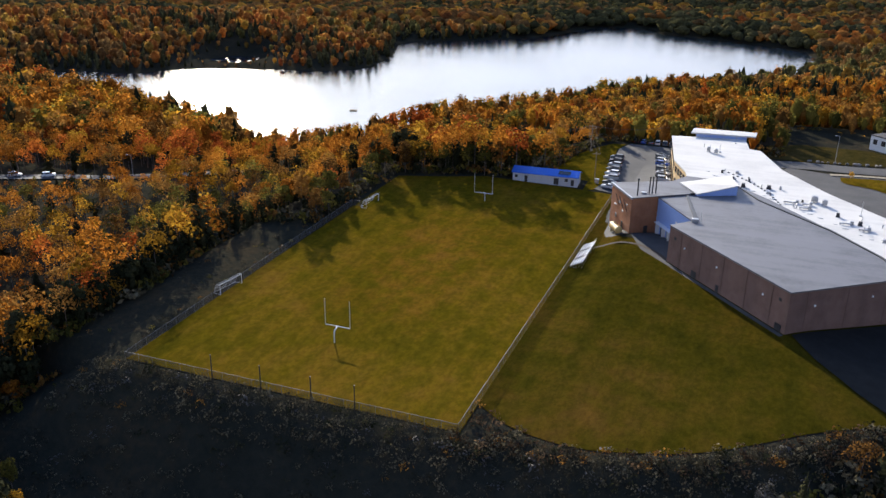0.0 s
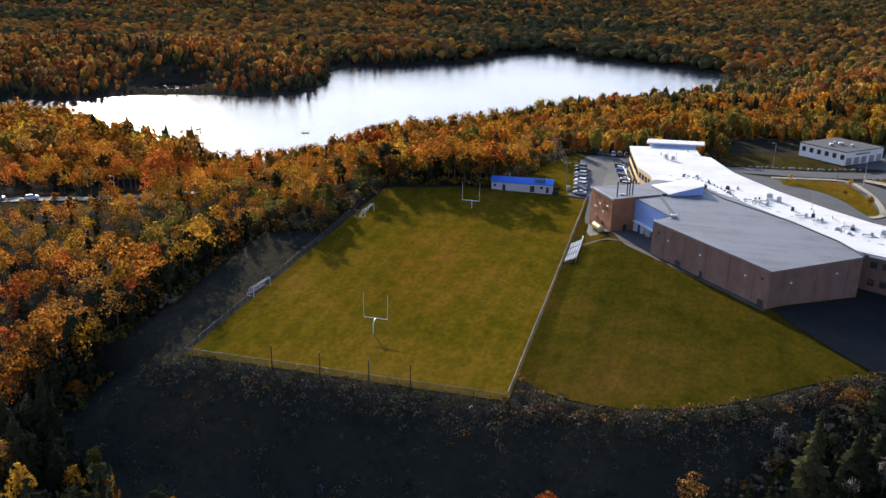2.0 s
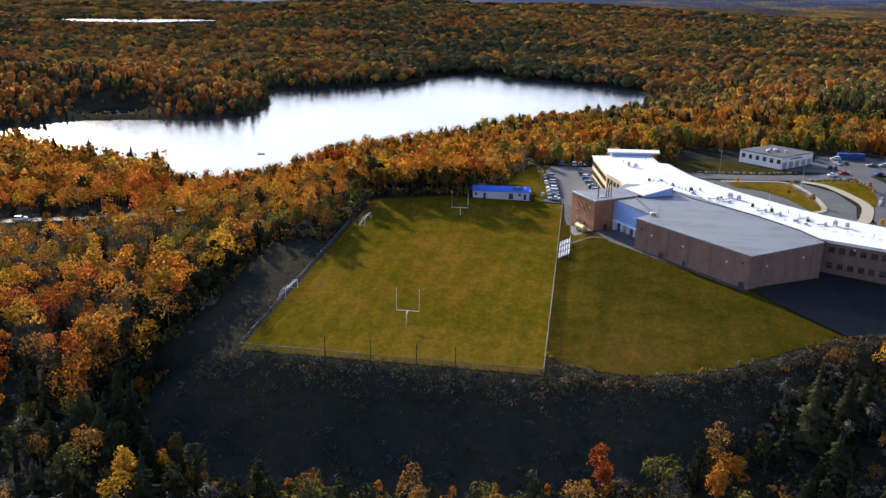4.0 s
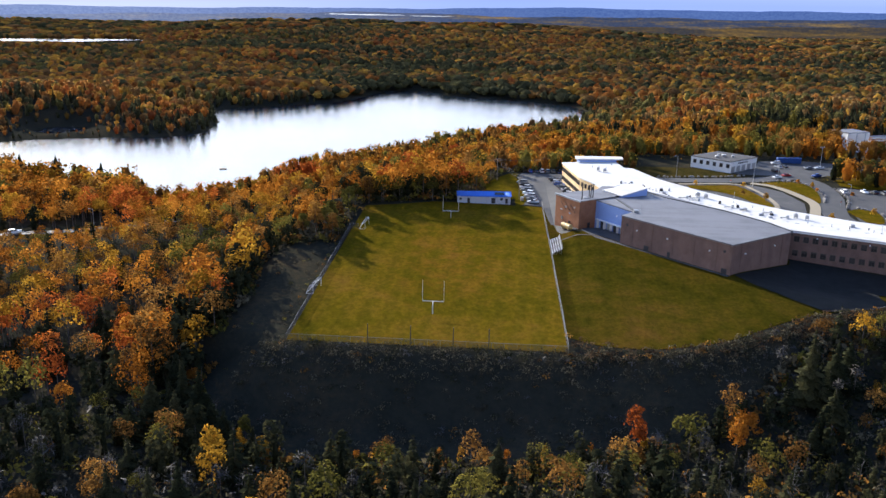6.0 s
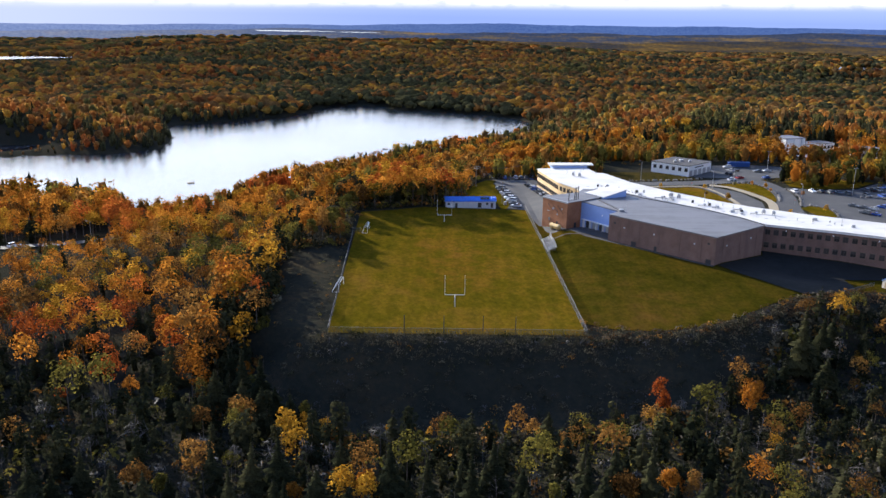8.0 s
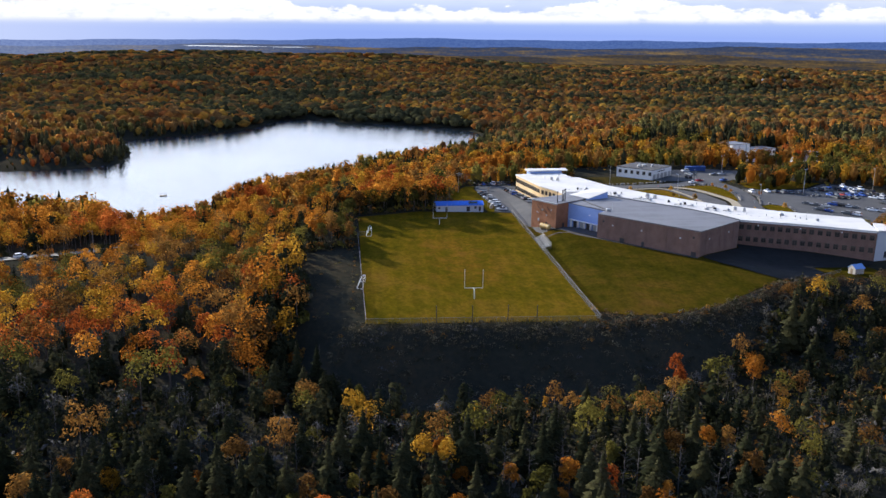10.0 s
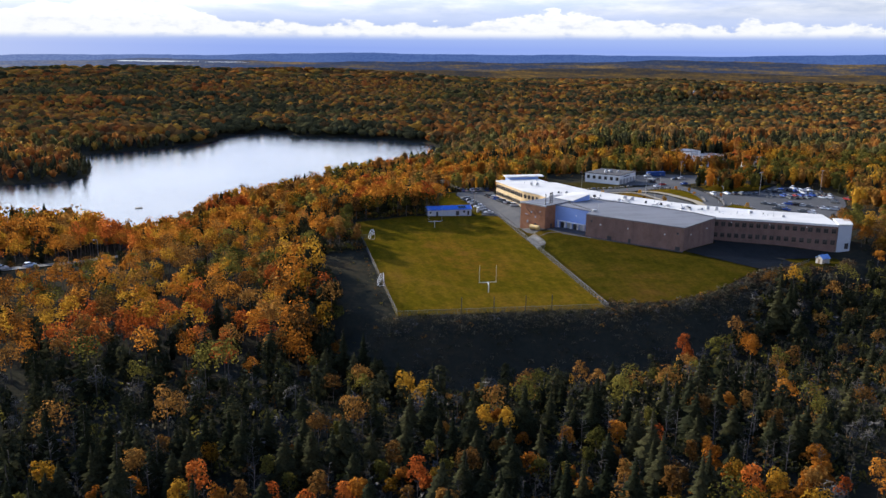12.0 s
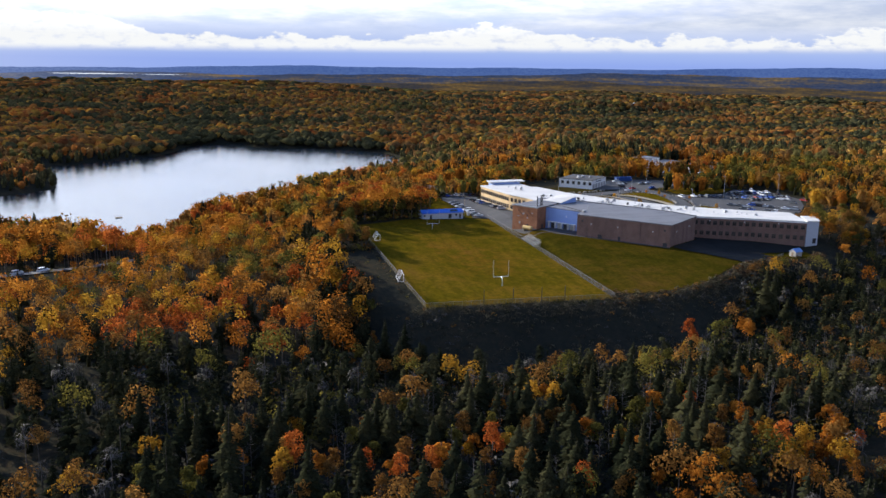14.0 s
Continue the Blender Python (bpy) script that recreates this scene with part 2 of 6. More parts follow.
DARK_STEEL = plain("dark_steel", (0.05, 0.05, 0.055), 0.5, 0.4)
BLUE_ROOF = plain("blue_metal_roof", (0.035, 0.16, 0.62), 0.35, 0.2, wear=0.15)
CONCRETE = plain("pale_concrete", (0.31, 0.26, 0.18), 0.9, wear=0.2, scale=0.5)
GRAVEL = plain("gravel", (0.062, 0.048, 0.034), 0.95, wear=0.3, scale=0.8)
STONE = plain("boulder_stone", (0.24, 0.22, 0.20), 0.9, wear=0.4, scale=1.2)
RUBBER = plain("black_rubber", (0.02, 0.02, 0.02), 0.8)
TANK = plain("tan_tank_paint", (0.62, 0.42, 0.16), 0.45, wear=0.15)
WOOD = plain("weathered_wood", (0.22, 0.17, 0.12), 0.85, wear=0.35, scale=2.0)


def glass_build(N):
    return bsdf(N, rgb(0.015, 0.02, 0.03), 0.08, 0, spec=0.6)


GLASS = material("window_glass", glass_build)


def blind_build(N):
    """Panes with blinds drawn to different heights behind them."""
    r = N.add("ShaderNodeObjectInfo").outputs["Random"]
    z = N.add("ShaderNodeSeparateXYZ", {0: N.add("ShaderNodeTexCoord").outputs["Generated"]}).outputs[2]
    drawn = N.math("MULTIPLY", N.step(N.math("SUBTRACT", z, r), -0.10, 0.10), 0.6)
    c = N.mix(drawn, N.mix(r, rgb(0.015, 0.017, 0.022), rgb(0.05, 0.045, 0.042)), rgb(0.10, 0.085, 0.075))
    return bsdf(N, c, 0.15, 0, spec=0.4)


BLIND_GLASS = material("window_glass_with_blind", blind_build)

LEAVES = [
    leaf("maple_orange", (0.15, 0.053, 0.009), (0.36, 0.132, 0.020), (0.56, 0.235, 0.035), 0.46),
    leaf("maple_red", (0.17, 0.040, 0.011), (0.38, 0.095, 0.022), (0.56, 0.175, 0.036), 0.48),
    leaf("birch_gold", (0.15, 0.075, 0.009), (0.35, 0.180, 0.022), (0.56, 0.310, 0.038), 0.46),
    leaf("oak_russet", (0.095, 0.048, 0.016), (0.21, 0.102, 0.028), (0.34, 0.170, 0.044), 0.46),
    leaf("turning_green", (0.052, 0.050, 0.014), (0.115, 0.100, 0.024), (0.20, 0.160, 0.036), 0.46),
]
NEEDLES = leaf("spruce_needles", (0.014, 0.017, 0.010), (0.029, 0.031, 0.017), (0.058, 0.054, 0.027), 0.22)
# Paler needles for the far woods, with distance haze put into the colour.
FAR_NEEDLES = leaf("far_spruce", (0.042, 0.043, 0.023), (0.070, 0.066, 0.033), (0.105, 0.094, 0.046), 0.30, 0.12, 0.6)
SCRUB = leaf("dry_scrub", (0.042, 0.037, 0.026), (0.086, 0.072, 0.048), (0.16, 0.132, 0.086), 0.2)
BROWN_SCRUB = leaf("brown_heath", (0.045, 0.028, 0.017), (0.090, 0.054, 0.032), (0.155, 0.098, 0.055), 0.2)
GREY_TWIGS = plain("bare_grey_twigs", (0.075, 0.069, 0.063), 0.9, wear=0.3)
ROUGH_GRASS = material("rough_brown_grass", lambda N: grass_build(N, [(0.36, (0.026, 0.024, 0.008)), (0.46, (0.042, 0.034, 0.012)), (0.55, (0.060, 0.044, 0.016)), (0.66, (0.08, 0.054, 0.02))]))
# Paler, brighter copies of LEAVES: distance haze and lost sun put into colour.
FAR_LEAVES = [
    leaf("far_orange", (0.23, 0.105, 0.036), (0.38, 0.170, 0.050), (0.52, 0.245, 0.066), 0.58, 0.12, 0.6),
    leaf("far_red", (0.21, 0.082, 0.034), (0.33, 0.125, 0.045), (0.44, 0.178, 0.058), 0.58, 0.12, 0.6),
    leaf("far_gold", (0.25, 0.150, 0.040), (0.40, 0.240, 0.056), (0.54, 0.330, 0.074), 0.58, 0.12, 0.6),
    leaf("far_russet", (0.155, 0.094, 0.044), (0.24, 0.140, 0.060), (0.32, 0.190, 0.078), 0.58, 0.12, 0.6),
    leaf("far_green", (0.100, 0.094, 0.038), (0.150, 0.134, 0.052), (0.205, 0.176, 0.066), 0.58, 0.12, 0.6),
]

# ---- the lie of the land ----
def smooth(a, b, t):
    t = np.clip((t - a) / (b - a), 0, 1)
    return t * t * (3 - 2 * t)


def field_plane(x, y):
    return 0.021 * y - 0.027 * x


LAKE_Z = -25.7
LAKE = np.array([(-420, 318), (-330, 272), (-256, 252), (-193, 221), (-147, 217), (-120, 250), (-106, 304), (-48, 378), (-10, 446), (45, 498), (85, 545), (101, 600),
                 (104, 660), (92, 705), (32, 744), (-43, 768), (-52, 806), (-113, 802), (-142, 690), (-199, 631), (-252, 590), (-236, 548), (-220, 504), (-214, 447),
                 (-242, 419), (-293, 408), (-333, 390), (-352, 352), (-400, 345)], float)


def poly_distance(px, py, poly):
    """Signed distance to a closed outline, negative inside."""
    best = np.full(px.shape, 1e9)
    inside = np.zeros(px.shape, bool)
    for (ax, ay), (bx, by) in zip(poly, np.roll(poly, -1, 0)):
        dx, dy = bx - ax, by - ay
        t = np.clip(((px - ax) * dx + (py - ay) * dy) / (dx * dx + dy * dy), 0, 1)
        best = np.minimum(best, np.hypot(px - ax - t * dx, py - ay - t * dy))
        if ay != by:
            hit = ((ay > py) != (by > py)) & (px < (bx - ax) * (py - ay) / (by - ay) + ax)
            inside ^= hit
    return np.where(inside, -best, best)


def box_distance(x, y, x0, x1, y0, y1):
    dx = np.maximum(np.maximum(x0 - x, x - x1), 0)
    dy = np.maximum(np.maximum(y0 - y, y - y1), 0)
    return np.hypot(dx, dy)


def rolling(x, y, size, seed):
    """Smooth rolling noise from a few waves."""
    rng = np.random.RandomState(seed)
    out = np.zeros(np.shape(x))
    for k in range(7):
        a, ph = rng.rand() * 6.283, rng.rand() * 6.283
        f = 6.283 / (size * (0.6 + 1.1 * rng.rand()))
        out = out + np.sin((x * np.cos(a) + y * np.sin(a)) * f + ph)
    return out / 7


FIELD = [(-33.6, -22.4), (34.3, -18.8), (34.3, 119.0), (16, 119.5), (-8, 118.5), (-20, 112), (-33.6, 106)]
LAWN = [(34.3, -9), (41, -13.5), (48, -16), (56, -16.6), (64, -15), (72, -12.5), (80, -8), (90, -1), (100, 5), (110, 11), (122, 16), (132, 16), (140, 15), (146, 22), (146, 34), (110, 56), (60, 68), (52, 78), (44, 78.5), (38.2, 90), (36, 110), (34.3, 118)]


def lawn_edge_distance(x, y):
    """How far a place lies outside the mown ground: field, strip beside it, and the lawn below the gym."""
    field = poly_distance(x, y, np.array(FIELD, float))
    lawn = poly_distance(x, y, np.array(LAWN, float))
    return np.minimum(field, lawn)


def land(x, y):
    """Height of the ground."""
    x, y = np.asarray(x, float), np.asarray(y, float)
    r = np.hypot(x, y)
    nat = -8.5 + rolling(x, y, 90, 1) * 1.6 + rolling(x, y, 420, 2) * 2.0
    nat = nat + 9.5 * smooth(60, 200, x) * smooth(60, 200, y) + 3.0 * smooth(-60, -140, x)
    nat = nat - 4.5 * np.exp(-(((y + 52) / 20) ** 2)) * smooth(-60, -25, x) * (1 - smooth(80, 120, x))
    nat = nat - 6.0 * np.exp(-(((x - 243) / 30) ** 2) - ((y - 316) / 26) ** 2)
    dl = poly_distance(x, y, LAKE)
    shore = np.where(dl > 0, LAKE_Z + 0.5 + 0.13 * dl, LAKE_Z - 0.4 + np.maximum(dl, -25) * 0.15)
    far = smooth(560, 900, y + 0.35 * np.abs(x + 60))
    side = (x + 100) / np.maximum(y + 274, 200)          # tangent of the bearing from the walk's end
    left = 1 - smooth(0.05, 0.42, side)
    west = smooth(-0.44, -0.17, side)
    ridge = west * (smooth(900, 1950, r) * (6 + 27 * left) - (12 + 26 * left) * smooth(2050, 2600, r) + smooth(2700, 3500, r) * (16 + 14 * smooth(-0.3, 0.6, side)) + 10 * smooth(3500, 4300, r)) + 6 * (1 - west) * smooth(900, 1600, r)
    hills = -21 + ridge + rolling(x, y, 520, 5) * 10 * smooth(800, 1300, r) + rolling(x * 0.5, y, 240, 16) * 9 * smooth(860, 1150, r) + rolling(x, y, 1500, 6) * 9 * smooth(1300, 2600, r)
    nat = nat * (1 - far) + hills * far
    z = nat
    z = np.where(dl < 160, np.minimum(z, shore), z)
    for px, py, pr, pz in ((-327, 443, 22, LAKE_Z), (790, 1378, 130, 0.5), (-480, 2990, 185, 20.2), (-235, 2960, 110, 20.2), (-830, 1315, 90, -6.5), (-720, 1370, 90, -6.5)):
        w = 1 - smooth(0.7, 1.6, np.hypot(x - px, (y - py) * (1 if pr < 100 else 1.5)) / pr)
        z = z * (1 - w) + (pz - 1.0) * w
    z = z - 75 * smooth(3130, 3330, np.hypot(x + 98, y + 274))
    # school ground
    ds = box_distance(x, y, 66, 250, 60, 240)
    ds = np.minimum(ds, box_distance(x, y, 20, 80, 122, 182))
    ds = np.minimum(ds, box_distance(x, y, 108, 165, 40, 90))
    k = 1 - smooth(0, 42, ds)
    school = 2.7 - 1.4 * smooth(150, 210, x)
    z = z * (1 - k) + school * k
    # lawn that climbs from the field to the gym
    d = (x - 57.0) * -0.75 + (y - 65.0) * -0.66
    lawn = 3.2 - 0.066 * np.clip(d, -6, 70)
    lawn = lawn - 1.5 * np.clip((x - 86) / 24, 0, 1) * smooth(18, 34, y) - 0.8 * smooth(95, 135, x) - 2.6 * smooth(88, 122, x) * (1 - smooth(24, 50, y))
    q = smooth(36.0, 45.0, x)
    fp = field_plane(np.clip(x, -60, 45), np.clip(y, -30, 125))
    mown = fp * (1 - q) + lawn * q
    dm = lawn_edge_distance(x, y)
    k = 1 - smooth(1.0, 24.0, dm)
    k = np.where((y > 112) & (x > -36), 1 - smooth(1, 50, dm), k)
    k = np.where((x < -33) & (y > -22), 1 - smooth(14.0, 38.0, dm), k)
    z = z * (1 - k) + mown * k
    return z


def grid_mesh(name, xs, ys, height, mat, keep=None, lift=0.0):
    X, Y = np.meshgrid(xs, ys)
    Z = height(X, Y) + lift
    nx, ny = len(xs), len(ys)
    verts = np.stack([X.ravel(), Y.ravel(), Z.ravel()], 1)
    i = np.arange(nx * ny).reshape(ny, nx)
    faces = np.stack([i[:-1, :-1].ravel(), i[:-1, 1:].ravel(), i[1:, 1:].ravel(), i[1:, :-1].ravel()], 1)
    if keep is not None:
        c = verts[faces].mean(1)
        faces = faces[keep(c[:, 0], c[:, 1])]
    ob = new(name, mesh_from(name, verts, faces, [mat], smooth_faces=True))
    return ob


def mesh_from(name, verts, faces, mats, index=None, smooth_faces=False):
    """A mesh from arrays; faces all of one size."""
    me = bpy.data.meshes.new(name)
    k = faces.shape[1]
    me.vertices.add(len(verts))
    me.vertices.foreach_set("co", np.ascontiguousarray(verts, dtype=np.float32).ravel())
    me.loops.add(faces.size)
    me.loops.foreach_set("vertex_index", np.ascontiguousarray(faces, dtype=np.int32).ravel())
    me.polygons.add(len(faces))
    me.polygons.foreach_set("loop_start", np.arange(0, faces.size, k, dtype=np.int32))
    me.polygons.foreach_set("loop_total", np.full(len(faces), k, dtype=np.int32))
    for m in mats:
        me.materials.append(m)
    if index is not None:
        me.polygons.foreach_set("material_index", np.ascontiguousarray(index, dtype=np.int32))
    if smooth_faces:
        me.polygons.foreach_set("use_smooth", np.ones(len(faces), bool))
    me.update(calc_edges=True)
    return me


def axis(lo, hi, a, b, fine, grow):
    """Steps of `fine` from a to b, growing outside."""
    mid = list(np.arange(a, b + fine, fine))
    s, out = fine, []
    v = mid[-1]
    while v < hi:
        s *= grow
        v += s
        out.append(min(v, hi))
    s, low = fine, []
    v = mid[0]
    while v > lo:
        s *= grow
        v -= s
        low.append(max(v, lo))
    return np.array(low[::-1] + mid + out)


ground = grid_mesh("ground", axis(-4300, 4300, -240, 270, 3.5, 1.065), axis(-700, 4650, -170, 290, 3.5, 1.055), lambda x, y: land(x, y) - 0.5 * smooth(-0.5, -4.5, lawn_edge_distance(x, y)), FLOOR)
tagged(ground, "dark forest floor with leaf litter rolling to the hills", "ground", kind="structure")


def outline_sheet(name, pts, mat, lift, label, category, step=3.0):
    """A flat-lying sheet that follows the ground inside an outline."""
    bm = bmesh.new()
    vs = [bm.verts.new((px, py, 0)) for px, py in pts]
    bm.faces.new(vs)
    xs, ys = [p[0] for p in pts], [p[1] for p in pts]
    for lo, hi, n in ((min(xs), max(xs), (1, 0, 0)), (min(ys), max(ys), (0, 1, 0))):
        v = lo + step
        while v < hi:
            co = (v, 0, 0) if n[0] else (0, v, 0)
            bmesh.ops.bisect_plane(bm, geom=bm.verts[:] + bm.edges[:] + bm.faces[:], plane_co=co, plane_no=n)
            v += step
    co = np.array([v.co[:] for v in bm.verts])
    z = land(co[:, 0], co[:, 1]) + lift
    for v, h in zip(bm.verts, z):
        v.co.z = h
    bmesh.ops.recalc_face_normals(bm, faces=bm.faces[:])
    if sum(f.normal.z for f in bm.faces) < 0:
        bmesh.ops.reverse_faces(bm, faces=bm.faces[:])
    me = bpy.data.meshes.new(name)
    bm.to_mesh(me)
    bm.free()
    me.materials.append(mat)
    return tagged(new(name, me), label, category, kind="structure")


def ribbon(line, width):
    """The outline of a band along a line."""
    p = np.array(line, float)
    d = np.gradient(p, axis=0)
    d /= np.hypot(d[:, 0], d[:, 1])[:, None]
    n = np.stack([-d[:, 1], d[:, 0]], 1) * width / 2
    return [tuple(v) for v in np.concatenate([p + n, (p - n)[::-1]])]


def curve_through(pts, n=8):
    """A smooth line through points (Catmull-Rom)."""
    p = [Vector((*q, 0)) for q in pts]
    p = [2 * p[0] - p[1]] + p + [2 * p[-1] - p[-2]]
    out = []
    for a, b, c, d in zip(p, p[1:], p[2:], p[3:]):
        for k in range(n):
            t = k / n
            v = 0.5 * (2 * b + (c - a) * t + (2 * a - 5 * b + 4 * c - d) * t * t + (3 * b - a - 3 * c + d) * t ** 3)
            out.append((v.x, v.y))
    out.append((p[-2].x, p[-2].y))
    return out


# water
def flat_water(name, pts, z, label):
    bm = bmesh.new()
    bm.faces.new([bm.verts.new((x, y, z)) for x, y in pts])
    bmesh.ops.recalc_face_normals(bm, faces=bm.faces[:])
    if sum(f.normal.z for f in bm.faces) < 0:
        bmesh.ops.reverse_faces(bm, faces=bm.faces[:])
    bmesh.ops.triangulate(bm, faces=bm.faces[:])
    me = bpy.data.meshes.new(name)
    bm.to_mesh(me)
    bm.free()
    me.materials.append(WATER)
    return tagged(new(name, me), label, "lake", kind="structure")


flat_water("water", [(-460, 190), (140, 190), (140, 840), (-460, 840)], LAKE_Z, "wide woodland lake reflecting bright cloud and sun")


def oval(cx, cy, a, b, turn, n=24, seed=1):
    """A wavering closed shore."""
    r = np.random.RandomState(seed)
    w = [1 + 0.14 * math.sin(3 * t + r.rand()) + 0.1 * math.sin(5 * t + 2) for t in np.linspace(0, 6.283, n, endpoint=False)]
    out = []
    for k, t in enumerate(np.linspace(0, 6.283, n, endpoint=False)):
        u, v = a * w[k] * math.cos(t), b * w[k] * math.sin(t)
        out.append((cx + u * math.cos(turn) - v * math.sin(turn), cy + u * math.sin(turn) + v * math.cos(turn)))
    return out


PONDS = [("water_inlet", oval(-327, 443, 20, 9, 0.9), LAKE_Z + 0.3), ("water_pond", oval(790, 1378, 60, 56, -0.2, seed=2), 1.2),
         ("water_far", oval(-480, 2990, 140, 80, 0.1, seed=3), 20.0), ("water_far", oval(-235, 2960, 72, 50, 0.05, seed=4), 20.0), ("water_far", oval(-780, 1340, 135, 52, 0.44, seed=5), -5.5)]
for pond_name, pond_line, pond_z in PONDS:
    flat_water(pond_name, pond_line, pond_z, "small bright stretch of water among the woods")

field = outline_sheet("sports_field", FIELD, GRASS, 0.10, "olive green mown sports field with worn brown patches", "sports field", 4.0)
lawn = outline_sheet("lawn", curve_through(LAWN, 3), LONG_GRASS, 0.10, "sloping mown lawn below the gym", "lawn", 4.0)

# ---- mesh helpers ----
def part(name, bm, mat, parent=None, label=""):
    me = bpy.data.meshes.new(name)
    bm.to_mesh(me)
    bm.free()
    for m in (mat if isinstance(mat, (list, tuple)) else [mat]):
        me.materials.append(m)
    ob = new(name, me)
    if parent is not None:
        ob.parent = parent
    if label:
        ob["label"] = label
    return ob


def share(name, me, parent, m=None):
    """A further piece on the mesh of one that is there."""
    ob = new(name, me)
    ob.parent = parent
    if m is not None:
        ob.matrix_local = m
    return ob


def prism(pts, z0, z1, bm=None):
    """Upright block on an outline; z1 may be a list, one height a corner."""
    bm = bm or bmesh.new()
    n = len(pts)
    tops = z1 if isinstance(z1, (list, tuple)) else [z1] * n
    lo = [bm.verts.new((x, y, z0)) for x, y in pts]
    hi = [bm.verts.new((x, y, z)) for (x, y), z in zip(pts, tops)]
    fs = [bm.faces.new(lo[::-1]), bm.faces.new(hi)]
    for i in range(n):
        fs.append(bm.faces.new((lo[i], lo[(i + 1) % n], hi[(i + 1) % n], hi[i])))
    bmesh.ops.recalc_face_normals(bm, faces=fs)
    return bm


def block(bm, x, y, z, sx, sy, sz, m=None, bevel=0.0):
    """A box with its base centre at x, y, z."""
    made = bmesh.ops.create_cube(bm, size=1.0, matrix=(m or Matrix()) @ Matrix.Translation((x, y, z + sz / 2)) @ Matrix.Diagonal((sx, sy, sz, 1)))
    if bevel:
        es = list({e for v in made["verts"] for e in v.link_edges})
        bmesh.ops.bevel(bm, geom=es, offset=bevel, segments=1, affect="EDGES")
    return bm


def rod(bm, a, b, r, n=8, r2=None):
    """A round bar from a to b."""
    a, b = Vector(a), Vector(b)
    d = b - a
    m = Matrix.Translation((a + b) / 2) @ d.to_track_quat("Z", "Y").to_matrix().to_4x4()
    bmesh.ops.create_cone(bm, cap_ends=True, segments=n, radius1=r, radius2=r if r2 is None else r2, depth=d.length, matrix=m)
    return bm


def thing(name, label, category, at=(0, 0, 0), rz=0.0, group=""):
    ob = new(name)
    ob.matrix_world = pose(*at, 0, 0, rz)
    return tagged(ob, label, category, group)


def over(x, y, lift=0.0):
    return float(land(x, y)) + lift


# ---- roads, lots and walks ----
outline_sheet("car_park", [(27.0, 121.5), (34.8, 119.6), (35.4, 104), (36.2, 90), (39.5, 79.5), (45.0, 80.9), (37.4, 93.2), (52, 101.5), (56, 109), (54, 119.5), (49.2, 132), (45, 163), (48, 182), (28, 182), (25.5, 172), (27.5, 150), (30, 135)], ASPHALT, 0.16, "grey asphalt car park beside the school", "car park")
outline_sheet("yard", [(45.5, 81), (51, 85.6), (61.2, 70), (57, 64.6), (84.8, 33.0), (84.0, 32.2), (56.4, 63.6), (50, 70.5)], ASPHALT, 0.14, "asphalt service yard and walk along the gym", "yard")
# The court's west outline follows the gym's cast shadow, painted dark.
outline_sheet("court", [(86.3, 33.4), (90.5, 25), (97.5, 15), (104, 8.4), (110, 11.0), (117, 14.6), (124, 18.0), (126, 24), (127, 31), (140, 31), (151, 33.5), (152, 35.5), (110, 57), (107.5, 50)], SHADE_ASPHALT, 0.30, "asphalt court behind the wing, darkened for the building's shadow", "yard")
MAIN_ROAD = curve_through([(74, 172), (88, 176), (105, 177), (128, 181), (146, 188), (165, 200), (195, 219), (232, 240), (290, 275)], 5)
outline_sheet("road", ribbon(MAIN_ROAD, 9.5), ASPHALT, 0.18, "grey asphalt school road", "road")
outline_sheet("road_branch", ribbon(curve_through([(157, 192), (160, 176), (157, 152), (150, 130), (146, 112), (150, 96)], 5), 10.0), ASPHALT, 0.20, "asphalt drive towards the staff lot", "road")
outline_sheet("loop_drive", [(84, 171), (100, 167.5), (121, 169), (129.5, 171), (139, 158), (141, 136), (136, 118), (150, 98), (146, 86), (134, 75), (116, 87.5), (107, 97.5), (94, 114.5), (82, 134), (75.5, 156)], ASPHALT, 0.15, "asphalt bus loop in front of the school", "road")
LOT = [(150, 98), (170, 84), (190, 92), (204, 106), (224, 128), (238, 150), (238, 184), (222, 192), (204, 176), (182, 170), (167, 172), (163, 150), (156, 128)]
outline_sheet("parking_lot", LOT, ASPHALT, 0.16, "large asphalt parking lot full of cars", "parking lot")
outline_sheet("yard_north", [(128, 196), (146, 194), (170, 206), (200, 226), (205, 236), (176, 240), (150, 232), (144, 216)], ASPHALT, 0.15, "asphalt yard round the white workshop", "yard")
outline_sheet("grass_island", curve_through([(100, 165), (112, 167), (122, 167), (125.5, 155), (126.9, 140), (126.5, 128), (123, 125), (120, 134), (117, 144), (110, 154), (101, 158), (100, 165)], 3)[:-1], GRASS, 0.30, "grass island in the bus loop", "lawn")
outline_sheet("walk", ribbon(curve_through([(97, 167), (112, 170), (124, 169.6), (128, 156), (129, 140), (127.5, 127), (123, 122.5)], 5), 2.0), CONCRETE, 0.36, "pale concrete walk round the bus loop", "pavement", 2.0)
outline_sheet("walk_east", ribbon(curve_through([(130, 174), (138, 168), (143, 152), (144.5, 136), (139, 118), (136, 112)], 5), 4.0), CONCRETE, 0.38, "pale concrete footway along the drive", "pavement", 2.0)
outline_sheet("grass_east", curve_through([(134, 175.5), (149, 179.5), (155, 171), (152.5, 152), (147, 136), (146, 150), (140.5, 167)], 3), GRASS, 0.34, "grass bank with shrubs beside the drive", "lawn")
outline_sheet("grass_bank", [(170, 176), (176, 172), (184, 172), (205, 179), (222, 194), (206, 200), (188, 200), (173, 190)], GRASS, 0.30, "grass bank above the parking lot", "lawn")
